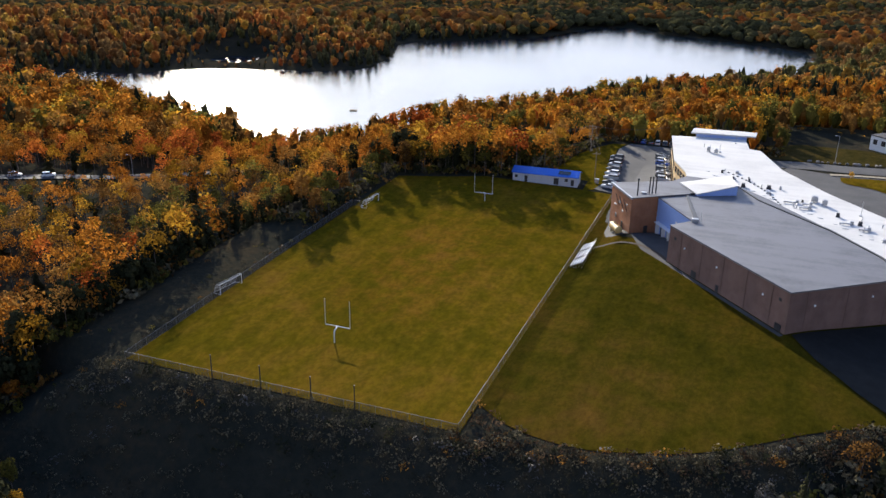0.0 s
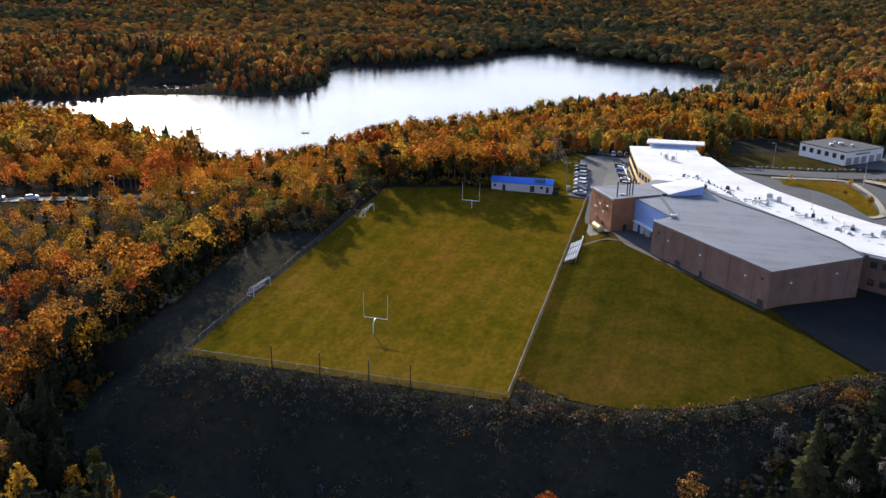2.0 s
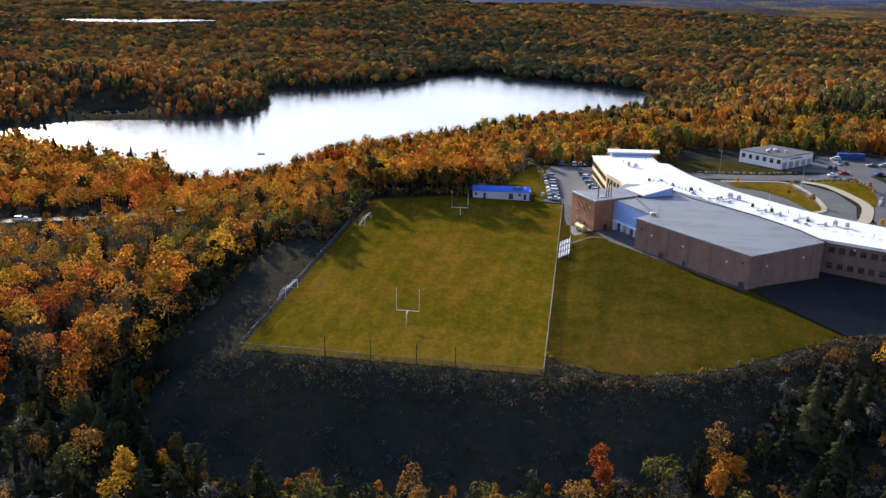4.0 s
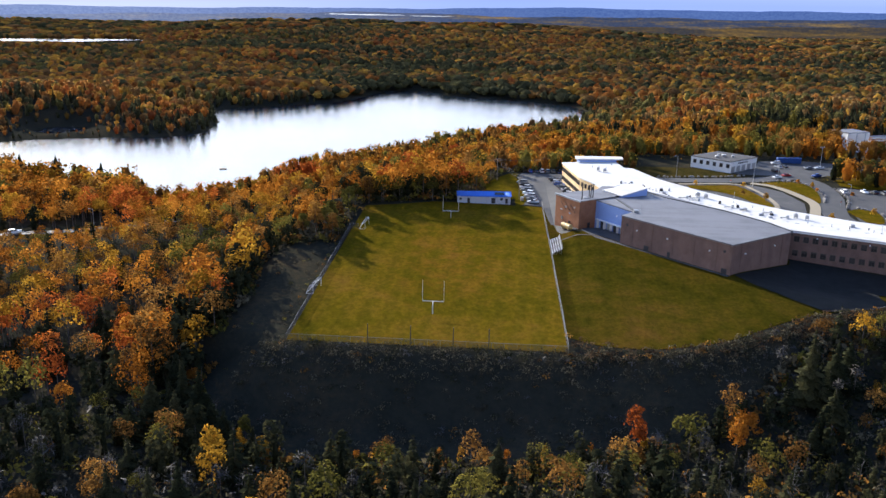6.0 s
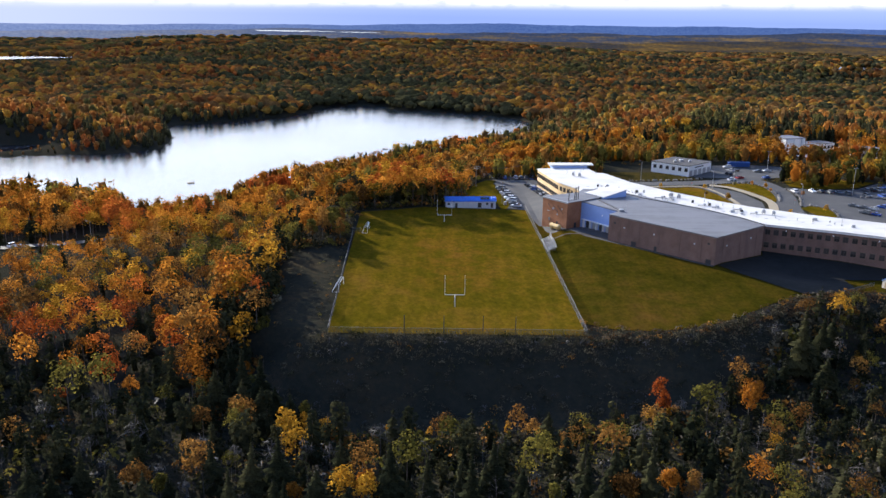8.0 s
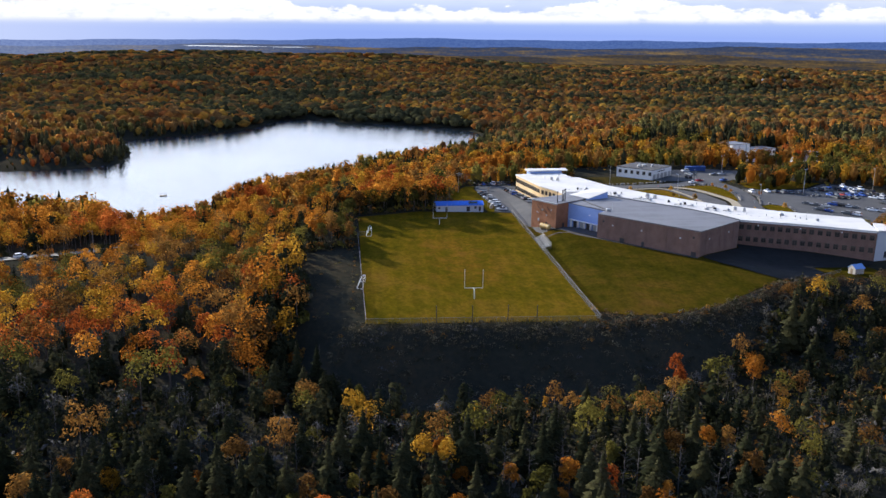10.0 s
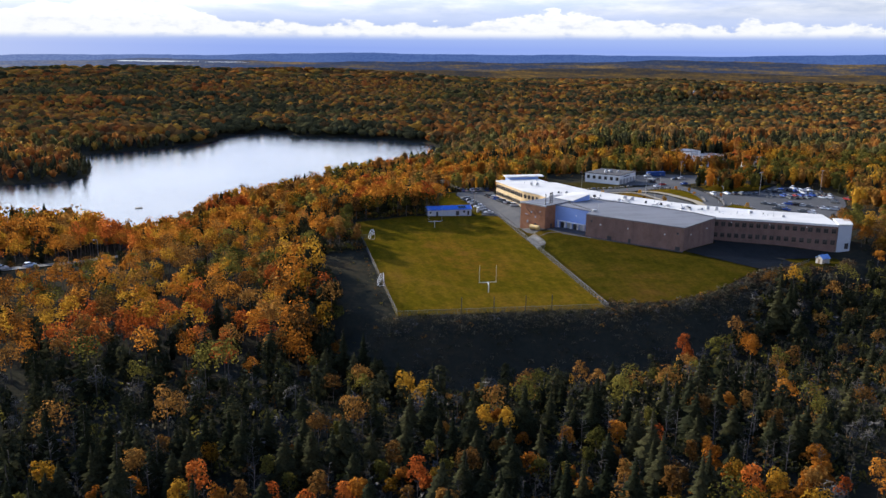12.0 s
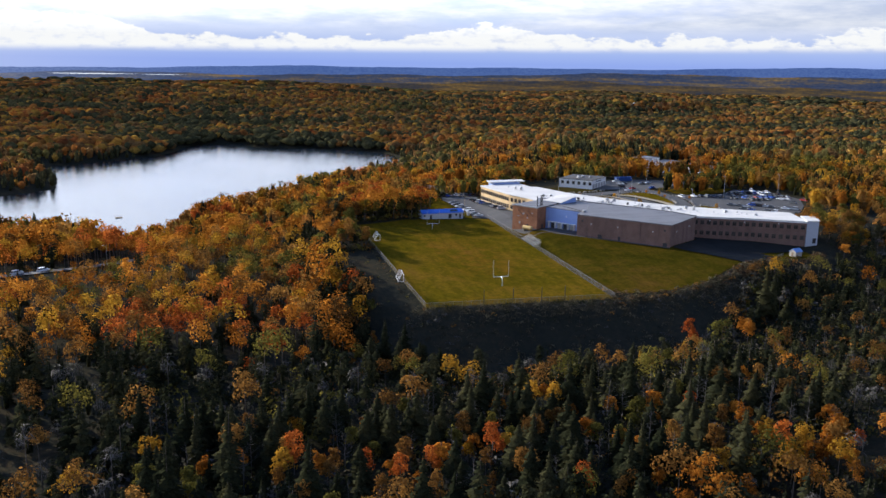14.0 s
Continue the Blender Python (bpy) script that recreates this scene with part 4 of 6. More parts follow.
def bleacher(x, y):
    t = thing("bleacher", "aluminium bleacher with five bench rows beside the fence", "bleacher", (x, y, over(x, y, 0.08)), 0, "bleachers")
    for r in range(5):
        part("seat_plank", block(bmesh.new(), 0.2 + r * 0.70, 0, 0.42 + r * 0.36, 0.27, 4.5, 0.05, bevel=0.012), ALUMINIUM, t, "bright bare aluminium bench")
        if r:
            part("foot_plank", block(bmesh.new(), -0.12 + r * 0.70, 0, 0.06 + r * 0.36, 0.22, 4.5, 0.04), DARK_STEEL, t)
    for s in (-2.2, 0, 2.2):
        bm = rod(bmesh.new(), (-0.1, s, 0.05), (3.4, s, 0.05), 0.04, 6)
        rod(bm, (0, s, 0.3), (3.2, s, 1.85), 0.04, 6)
        for r in range(5):
            rod(bm, (0.2 + r * 0.70, s, 0.05), (0.2 + r * 0.70, s, 0.42 + r * 0.36), 0.035, 6)
        part("trestle", bm, STEEL, t)
    bm = bmesh.new()
    for z in (2.3, 2.75):
        rod(bm, (3.2, -2.45, z), (3.2, 2.45, z), 0.03, 6)
    for s in (-2.4, -0.8, 0.8, 2.4):
        rod(bm, (3.2, s, 1.6), (3.2, s, 2.75), 0.03, 6)
    part("guard_rail", bm, STEEL, t)
    return t


for y in (60.6, 66.0, 71.4):
    bleacher(34.7, y)


# ---- the blue-roofed shed ----
def field_shed():
    x0, y0, L, W = 0.9, 119.2, 21.0, 6.4
    z = over(11, 121, 0.05)
    t = thing("field_house", "long white shed with a bright blue metal roof", "shed", (x0, y0, z), 4.0)
    part("wall", block(bmesh.new(), L / 2, W / 2, -0.4, L, W, 3.3), OFFWHITE, t)
    bm = bmesh.new()
    o, e, h = 0.35, 2.9, 4.1
    prof = [(-o, e - 0.15), (W / 2, h), (W + o, e - 0.15), (W + o, e - 0.03), (W / 2, h + 0.14), (-o, e - 0.03)]
    a = [bm.verts.new((-o, y, zz)) for y, zz in prof]
    b = [bm.verts.new((L + o, y, zz)) for y, zz in prof]
    bm.faces.new(a)
    bm.faces.new(b[::-1])
    for i in range(6):
        bm.faces.new((a[i], b[i], b[(i + 1) % 6], a[(i + 1) % 6]))
    bmesh.ops.recalc_face_normals(bm, faces=bm.faces[:])
    part("roof", bm, BLUE_ROOF, t, "bright blue ribbed metal roof")
    for k in range(26):
        x = -0.2 + k * (L + 0.4) / 25
        bm = rod(bmesh.new(), (x, -o, e + 0.0), (x, W / 2, h + 0.17), 0.03, 4)
        part("roof_rib", bm, BLUE_ROOF, t)
    for s in (0.0, L):
        bm = bmesh.new()
        v = [bm.verts.new((s, y, zz)) for y, zz in ((0, 2.88), (W, 2.88), (W / 2, h - 0.02))]
        bm.faces.new(v)
        part("gable", bm, OFFWHITE, t)
    slope = math.atan2(h - e, W / 2 + o)
    panel = block(bmesh.new(), 0, 0, 0, 3.8, 2.0, 0.08, bevel=0.02)
    ob = part("solar_panel", panel, GLASS, t, "dark glass panel on the roof")
    ob.matrix_local = Matrix.Translation((L - 4.4, 1.55, 3.68)) @ Matrix.Rotation(slope, 4, "X")
    for x, w, hh in ((1.2, 0.9, 0.9), (4.4, 1.0, 2.0), (14.2, 1.6, 2.1), (17.4, 1.0, 1.0), (19.4, 1.0, 2.0)):
        d = part("door" if hh > 1.5 else "window", block(bmesh.new(), x, -0.04, 0.05 if hh > 1.5 else 1.2, w, 0.1, hh, bevel=0.02), DARK_STEEL, t)
        if hh > 1.5:
            part("handle", block(bmesh.new(), x + w * 0.35, -0.12, 1.0, 0.05, 0.08, 0.14), STEEL, d)
        else:
            part("window_frame", block(bmesh.new(), x, -0.07, 1.12, w + 0.2, 0.1, 0.08), WHITE, d)
    for k in range(10):
        part("batten", block(bmesh.new(), 1.0 + k * 2.1, -0.02, 0.0, 0.09, 0.05, 2.85), STEEL, t)
    return t


field_shed()


def utility_pole(x, y, h, arms):
    z = over(x, y)
    t = thing("utility_pole", "weathered wooden utility pole with crossarms", "utility pole", (x, y, z), 20, "utility poles")
    part("pole", rod(bmesh.new(), (0, 0, -0.5), (0, 0, h), 0.17, 10, 0.12), WOOD, t)
    for k in range(arms):
        arm = part("crossarm", block(bmesh.new(), 0, 0.12, h - 0.6 - 0.9 * k, 2.4, 0.12, 0.14), WOOD, t)
        for s in (-1.1, -0.5, 0.5, 1.1):
            part("insulator", rod(bmesh.new(), (s, 0.12, h - 0.46 - 0.9 * k), (s, 0.12, h - 0.22 - 0.9 * k), 0.06, 6), STEEL, arm)
    return Vector((x, y, z + h))


def wire(a, b, sag, name="power_line"):
    cu = bpy.data.curves.new(name, "CURVE")
    cu.dimensions, cu.bevel_depth, cu.bevel_resolution = "3D", 0.022, 1
    s = cu.splines.new("POLY")
    s.points.add(14)
    for k in range(15):
        f = k / 14
        p = a.lerp(b, f)
        s.points[k].co = (p.x, p.y, p.z - sag * 4 * f * (1 - f), 1)
    cu.materials.append(FENCE)
    return tagged(new(name, cu), "sagging grey overhead power line between poles", "power line", "power lines")


P1 = utility_pole(25.4, 130.0, 9.6, 1)
P2 = utility_pole(16.4, 165.0, 10.0, 2)
P3 = utility_pole(-18, 186.0, 11.0, 1)
for s in (-1.1, 0.0, 1.1):
    o = Vector((s, 0.3 * s, -0.3))
    wire(P2 + o, P1 + o, 0.9)
    wire(P2 + o, P3 + o, 1.4)
    wire(P2 + o, Vector((40 + s, 186, 9.5)), 1.2)
cab = block(bmesh.new(), 0, 0, 0, 1.2, 1.0, 1.5, bevel=0.05)
block(cab, 0, 0, 1.5, 1.3, 1.1, 0.08)
cab = part("utility_cabinet", cab, STEEL)
cab.matrix_world = pose(26.6, 127.8, over(26.6, 127.8, 0.05), 0, 0, 15)
tagged(cab, "grey steel electric cabinet at the pole's foot", "electric cabinet")

# fuel tank by the boiler house
def fuel_tank():
    t = thing("fuel_tank", "tan horizontal fuel tank on saddles beside the brick wall", "fuel tank", (41.1, 83.1, over(41, 83.5, 0.15)), 122)
    bm = rod(bmesh.new(), (-2.3, 0, 1.5), (2.3, 0, 1.5), 1.0, 20)
    for s in (-1, 1):
        rod(bm, (2.3 * s, 0, 1.5), (2.65 * s, 0, 1.5), 1.0 if s > 0 else 1.0, 20, 0.55)
    part("shell", bm, TANK, t)
    for x in (-1.5, 1.5):
        part("saddle", block(bmesh.new(), x, 0, -0.1, 0.35, 1.6, 0.8), CONCRETE, t)
    bm = rod(bmesh.new(), (-0.8, 0, 2.4), (-0.8, 0, 3.1), 0.12, 8)
    rod(bm, (0.9, 0, 2.4), (0.9, 0, 2.8), 0.2, 8)
    part("filler_pipe", bm, DARK_STEEL, t)
    for x in (-2.2, 0, 2.2):
        bm = rod(bmesh.new(), (x - 0.04, 0, 1.5), (x + 0.04, 0, 1.5), 1.02, 20)
        part("band", bm, STEEL, t)


fuel_tank()


HUT_BOARDS = plain("weathered_boards", (0.40, 0.37, 0.33), 0.8, wear=0.3, scale=1.5)


def garden_hut(x, y, rz):
    t = thing("garden_hut", "small pale wooden hut with a blue-grey roof", "hut", (x, y, over(x, y, 0.0)), rz)
    part("wall", prism([(-2, -1.5), (2, -1.5), (2, 1.5), (-2, 1.5)], -0.4, 2.3), HUT_BOARDS, t)
    bm = bmesh.new()
    prof = [(-1.8, 2.1), (0, 3.4), (1.8, 2.1), (1.8, 2.22), (0, 3.54), (-1.8, 2.22)]
    a = [bm.verts.new((-2.2, p, q)) for p, q in prof]
    b = [bm.verts.new((2.2, p, q)) for p, q in prof]
    bm.faces.new(a)
    bm.faces.new(b[::-1])
    for i in range(6):
        bm.faces.new((a[i], b[i], b[(i + 1) % 6], a[(i + 1) % 6]))
    bmesh.ops.recalc_face_normals(bm, faces=bm.faces[:])
    part("roof", bm, plain("slate_blue_roof", (0.16, 0.30, 0.62), 0.45), t)
    for s in (-2.0, 2.0):
        bm = bmesh.new()
        bm.faces.new([bm.verts.new((s, p, q)) for p, q in ((-1.5, 2.28), (1.5, 2.28), (0, 3.38))])
        part("gable", bm, HUT_BOARDS, t)
    part("door", block(bmesh.new(), -2.02, 0, 0.1, 0.08, 1.0, 1.9, bevel=0.02), WOOD, t)


garden_hut(136.8, 21.2, 15)


# ---- cars ----
def car_colour(name, c, metal=0.0):
    return material(name, lambda N: N.add("ShaderNodeBsdfPrincipled", {"Base Color": rgb(*c), "Metallic": metal, "Roughness": 0.4, "Specular IOR Level": 0.25}).outputs[0])


def car(colour, tall):
    """A car at the origin, nose along +y."""
    t = thing("car", "", "car", group="parked cars")
    L, W, H = (4.6, 1.82, 1.47) if not tall else (4.75, 1.9, 1.75)
    hood = 0.62 * H
    prof = [(-L / 2, 0.35), (-L / 2 + 0.05, 0.78), (-L / 2 + 0.12, hood), (-L / 2 + 0.9 if not tall else -L / 2 + 0.15, hood + 0.05), (L / 2 - 1.35, hood + 0.05), (L / 2 - 0.3, hood - 0.12), (L / 2, 0.7), (L / 2, 0.35), (L / 2 - 0.2, 0.22), (-L / 2 + 0.2, 0.22)]
    bm = bmesh.new()
    a = [bm.verts.new((-W / 2, y, z)) for y, z in prof]
    b = [bm.verts.new((W / 2, y, z)) for y, z in prof]
    bm.faces.new(a)
    bm.faces.new(b[::-1])
    n = len(prof)
    for i in range(n):
        bm.faces.new((a[i], b[i], b[(i + 1) % n], a[(i + 1) % n]))
    bmesh.ops.recalc_face_normals(bm, faces=bm.faces[:])
    bmesh.ops.bevel(bm, geom=bm.edges[:], offset=0.07, segments=1, affect="EDGES")
    part("body", bm, colour, t)
    z0, z1 = hood + 0.0, H
    y0, y1 = (-L / 2 + 0.75, L / 2 - 1.25) if not tall else (-L / 2 + 0.1, L / 2 - 1.2)
    u0, u1 = (y0 + 0.75, y1 - 0.85) if not tall else (y0 + 0.3, y1 - 0.8)
    for name, s, lo, hi, mat in (("cabin_glass", 0.0, z0, z1 - 0.06, GLASS), ("car_roof", 0.02, z1 - 0.08, z1, colour)):
        bm = bmesh.new()
        w0, w1 = W / 2 - 0.08, W / 2 - 0.24
        if name == "car_roof":
            ring0 = [(-w1 - s, u0 - s), (w1 + s, u0 - s), (w1 + s, u1 + s), (-w1 - s, u1 + s)]
            ring1 = [(-w1 + 0.06, u0 + 0.08), (w1 - 0.06, u0 + 0.08), (w1 - 0.06, u1 - 0.08), (-w1 + 0.06, u1 - 0.08)]
        else:
            ring0 = [(-w0, y0), (w0, y0), (w0, y1), (-w0, y1)]
            ring1 = [(-w1, u0), (w1, u0), (w1, u1), (-w1, u1)]
        p = [bm.verts.new((x, y, lo)) for x, y in ring0]
        q = [bm.verts.new((x, y, hi)) for x, y in ring1]
        bm.faces.new(q)
        for i in range(4):
            bm.faces.new((p[i], p[(i + 1) % 4], q[(i + 1) % 4], q[i]))
        bmesh.ops.recalc_face_normals(bm, faces=bm.faces[:])
        part(name, bm, mat, t)
    wheel = None
    for sx in (-1, 1):
        for y in (-L / 2 + 0.85, L / 2 - 0.9):
            if wheel is None:
                bm = rod(bmesh.new(), (-0.11, 0, 0), (0.11, 0, 0), 0.33, 12)
                bmesh.ops.bevel(bm, geom=[e for e in bm.edges if e.is_manifold], offset=0.02, segments=1, affect="EDGES")
                wheel = bpy.data.meshes.new("wheel")
                bm.to_mesh(wheel)
                bm.free()
                wheel.materials.append(RUBBER)
                rim = mesh_of("rim", rod(bmesh.new(), (-0.012, 0, 0), (0.012, 0, 0), 0.21, 8), STEEL)
            w = share("wheel", wheel, t, pose(sx * (W / 2 - 0.12), y, 0.33))
            share("rim", rim, w, pose(sx * 0.115, 0, 0))
    for y, m, nm in ((L / 2 - 0.02, WHITE, "headlight"), (-L / 2 + 0.03, TAIL, "tail_light")):
        for sx in (-0.62, 0.62):
            part(nm, block(bmesh.new(), sx, y, 0.68, 0.36, 0.06, 0.14), m, t)
    return t


TAIL = plain("red_lens", (0.35, 0.02, 0.02), 0.3)
CARS = []
for cname, c, words in (("white_car", (0.75, 0.76, 0.78), "white"), ("silver_car", (0.45, 0.46, 0.48), "silver"), ("black_car", (0.012, 0.012, 0.014), "black"), ("grey_car", (0.10, 0.11, 0.12), "dark grey"), ("blue_car", (0.02, 0.07, 0.30), "blue"), ("red_car", (0.30, 0.02, 0.02), "red")):
    paint = car_colour(cname, c)
    for tall in (False, True):
        ob = car(paint, tall)
        ob["label"] = f"{words} {'sport utility car' if tall else 'saloon car'} parked on asphalt"
        CARS.append(ob)
used = set()
car_rng = random.Random(4)
MIX = [0, 2, 4, 5, 6, 7, 8, 9, 4, 6, 7, 3, 5, 6, 4, 10, 7, 1]


def park(x, y, heading, k=None):
    k = car_rng.choice(MIX) if k is None else k
    m = pose(x, y, over(x, y, 0.17), 0, 0, heading + car_rng.uniform(-2.5, 2.5))
    if k in used:
        return copy_thing(CARS[k], m)
    used.add(k)
    CARS[k].matrix_world = m
    return CARS[k]


for k, f in enumerate(np.linspace(0, 1, 8)):
    park(31.0 - 3.6 * f + 0.0, 124.5 + 34.0 * f, 82, (2, 6, 3, 1, 7, 3, 5, 7)[k])
for k, f in enumerate(np.linspace(0, 1, 9)):
    park(49.6 - 4.9 * f - 3.0, 134.5 + 33.0 * f, -100, (3, 5, 2, 7, 6, 9, 3, 5, 4)[k])
for k in range(13):
    park(29.5 + k * 1.55 * 1.7, 186.5 + 0.1 * k, 5) if k < 8 else None
for x0, y0, x1, y1, n, hd in ((171, 140, 186, 127, 6, 40), (178, 118, 190, 108, 5, 40), (193, 132, 210, 117, 8, 40), (205, 119, 220, 110, 5, 40), (196, 158, 244, 156, 15, 5), (199, 152, 216, 150, 6, 5),
                              (206, 172, 246, 174, 13, 0), (224, 166, 250, 164, 9, 0), (214, 180, 246, 183, 8, 0), (225, 150, 246, 141, 8, 30), (176, 164, 192, 162, 5, 0), (222, 135, 240, 128, 6, 30)):
    for k in range(n):
        f = k / max(1, n - 1)
        if car_rng.random() < 0.78 and poly_distance(np.array([x0 + (x1 - x0) * f]), np.array([y0 + (y1 - y0) * f]), np.array(LOT, float))[0] < -2.2:
            park(x0 + (x1 - x0) * f, y0 + (y1 - y0) * f, hd + (180 if car_rng.random() < 0.3 else 0))
for x, y, hd, k in ((146, 188.5, -60, 0), (152, 194, -65, 10), (167, 197, 110, 8), (155, 215.5, 30, 2), (158, 217, 30, 4), (170, 216, 95, 6), (176, 219, 95, 2), (157, 226, 90, 3), (166, 161, 0, 1), (150, 204, 10, 5)):
    park(x, y, hd, k)
for x, y, hd, k in ((-163, 87, -45, 1), (-171, 79.5, -45, 3)):
    c = park(x, y, hd, k)
    c.matrix_world = pose(x, y, over(x, y, 0.5), 0, 0, hd)
for k, ob in enumerate(CARS):
    if k not in used:
        park(206 + k * 2.7, 146.5 - k * 0.3, 20, k)


# ---- beyond the school ----
def workshop():
    t = thing("workshop", "white flat-roofed workshop with garage doors", "workshop", (0, 0, 0))
    A, B, C = Vector((111.6, 212.5, 0)), Vector((127.0, 198.0, 0)), Vector((143.5, 213.5, 0))
    D = A + C - B
    z0, z1 = 1.4, 8.0
    part("wall", prism([A.xy[:], B.xy[:], C.xy[:], D.xy[:]], z0 - 1, z1), WHITE, t)
    part("roof", prism([(v + (v - (A + C) / 2).normalized() * 0.3).xy[:] for v in (A, B, C, D)], z1, z1 + 0.3), plain("tar_roof", (0.06, 0.06, 0.065), 0.9), t, "dark tar roof")
    for a, b, n in ((A, B, 6), (B, C, 5)):
        for k in range(n):
            if a == A:
                m = facade_frame(a.xy[:], b.xy[:], (k + 0.6) / n, 5.0, 0.0)
                w = share("window", BIG_WIN, t, m)
                share("pane", BIG_PANE, w)
            else:
                bm = block(bmesh.new(), 0, 0.03, 0, 3.0, 0.12, 3.3, bevel=0.03)
                for q in range(4):
                    block(bm, 0, 0.10, 0.15 + q * 0.8, 2.8, 0.05, 0.66)
                ob = part("garage_door", bm, STEEL, t)
                ob.matrix_local = facade_frame(a.xy[:], b.xy[:], (k + 0.5) / n, 2.4, 0.0)
    bm = bmesh.new()
    for k in range(14):
        block(bm, -4 + k * 0.62, 0.03, 0, 0.42, 0.06, 0.55)
    ob = part("sign_bars", bm, DARK_STEEL, t)
    ob.matrix_local = facade_frame(B.xy[:], C.xy[:], 0.45, 6.6, 0.02)
    for x, y, s in ((123, 209, 1.6), (127, 212, 2.0), (131, 210, 1.2), (125, 214, 1.0)):
        part("roof_unit", block(bmesh.new(), x, y, z1 + 0.3, s, s, 1.0, bevel=0.1), STEEL, t)
    return t


workshop()
bm = block(bmesh.new(), 0, 0, 0.15, 12.0, 2.5, 2.6, bevel=0.04)
for k in range(30):
    block(bm, -5.8 + k * 0.4, -1.26, 0.3, 0.16, 0.07, 2.3)
    block(bm, -5.8 + k * 0.4, 1.26, 0.3, 0.16, 0.07, 2.3)
cont = part("shipping_container", bm, plain("container_blue", (0.02, 0.07, 0.25), 0.5, wear=0.3))
cont.matrix_world = pose(165, 231.5, over(165, 231.5, 0.1), 0, 0, 4)
tagged(cont, "dark blue corrugated shipping container on asphalt", "container")


def far_hall(name, a, b, depth, z0, z1, label):
    t = thing(name, label, "building")
    A, B = Vector((*a, 0)), Vector((*b, 0))
    d = (B - A).normalized()
    n = Vector((-d.y, d.x, 0)) * depth
    part("wall", prism([A.xy[:], B.xy[:], (B + n).xy[:], (A + n).xy[:]], z0 - 2, z1), WHITE, t)
    part("roof", prism([(A - d * .3).xy[:], (B + d * .3).xy[:], (B + n + d * .3).xy[:], (A + n - d * .3).xy[:]], z1, z1 + 0.4), GREY_ROOF, t)
    k = int((B - A).length / 3.2)
    for i in range(k):
        for z in (z0 + 1.5, z0 + 4.6):
            if z + 2 < z1:
                w = share("window", BIG_WIN, t, facade_frame(a, b, (i + 0.5) / k, z, 0.02))
                share("pane", BIG_PANE, w)
    for i in range(0, k, 2):
        ob = part("pilaster", block(bmesh.new(), 0, 0.1, 0, 0.5, 0.3, z1 - z0), OFFWHITE, t)
        ob.matrix_local = facade_frame(a, b, i / k, z0, 0.0)
    return t


far_hall("white_hall", (226, 314), (241, 320), 14, -5, 7.2, "white flat-roofed hall half hidden by trees")
far_hall("white_hall", (242.0, 321), (266, 331), 12, -5, 2.8, "long low white hall behind autumn trees")
far_hall("white_hall", (252, 280), (276, 285), 12, 0, 5.6, "low white hall beside the wood")


def boulder_mesh(seed):
    r = random.Random(seed)
    bm = bmesh.new()
    bmesh.ops.create_icosphere(bm, subdivisions=1, radius=0.75)
    for v in bm.verts:
        v.co *= r.uniform(0.75, 1.2)
        v.co.z *= 0.75
    me = bpy.data.meshes.new("boulder")
    bm.to_mesh(me)
    bm.free()
    me.materials.append(STONE)
    return me


BOULDERS = [boulder_mesh(k) for k in range(4)]
b_rng = random.Random(8)
for line, n in (([(90, 182.6), (104, 184), (120, 187), (134, 192)], 22), ([(134, 176.5), (149, 180.8), (157, 171)], 12), ([(156, 170), (154.5, 152), (149, 136)], 14), ([(164.5, 168), (163.5, 150), (154, 126)], 12), ([(160, 130), (166, 123), (161, 105)], 10), ([(196, 155), (222, 153)], 7)):
    ln = curve_through(line, 12)
    for k in range(n):
        x, y = ln[int(k / n * (len(ln) - 1))]
        ob = new("boulder", BOULDERS[k % 4])
        s = b_rng.uniform(0.7, 1.3)
        ob.matrix_world = pose(x + b_rng.uniform(-0.4, 0.4), y + b_rng.uniform(-0.4, 0.4), over(x, y, 0.45), 0, 0, b_rng.uniform(0, 360)) @ Matrix.Diagonal((s, s, s, 1))
        tagged(ob, "grey boulder set along the kerb", "boulder", "boulders along the drives")


def lamp_post(x, y, h, arms=1):
    t = thing("lamp_post", "tall steel car park lamp post", "lamp post", (x, y, over(x, y)), 30, "lamp posts")
    part("pole", rod(bmesh.new(), (0, 0, -0.3), (0, 0, h), 0.11, 8, 0.07), STEEL, t)
    for s in (-1, 1)[:arms]:
        arm = part("arm", rod(bmesh.new(), (0, 0, h - 0.1), (s * 1.1, 0, h + 0.1), 0.045, 6), STEEL, t)
        part("lamp_head", block(bmesh.new(), s * 1.3, 0, h + 0.02, 0.7, 0.32, 0.16, bevel=0.04), OFFWHITE, arm)
    part("base", rod(bmesh.new(), (0, 0, -0.2), (0, 0, 0.7), 0.28, 10), CONCRETE, t)


for x, y, h, a in ((99, 184, 10, 1), (128, 164, 9, 1), (143, 178, 9, 1), (179, 226, 10, 2), (193, 159.5, 13, 2), (234, 165, 13, 2), (160, 140, 8, 1)):
    lamp_post(x, y, h, a)
lamp_post(-141, 105, 9.0, 1)
lamp_post(-196, 56, 9.0, 1)


def sign_post(x, y):
    t = thing("road_sign", "small blank road sign on a post", "sign", (x, y, over(x, y, 0.1)), 40, "road signs")
    part("post", rod(bmesh.new(), (0, 0, -0.2), (0, 0, 2.3), 0.04, 6), STEEL, t)
    part("plate", block(bmesh.new(), 0, -0.06, 1.7, 0.6, 0.03, 0.6, bevel=0.01), plain("sign_red", (0.4, 0.03, 0.03), 0.5), t)


sign_post(154, 133)
sign_post(120, 170)


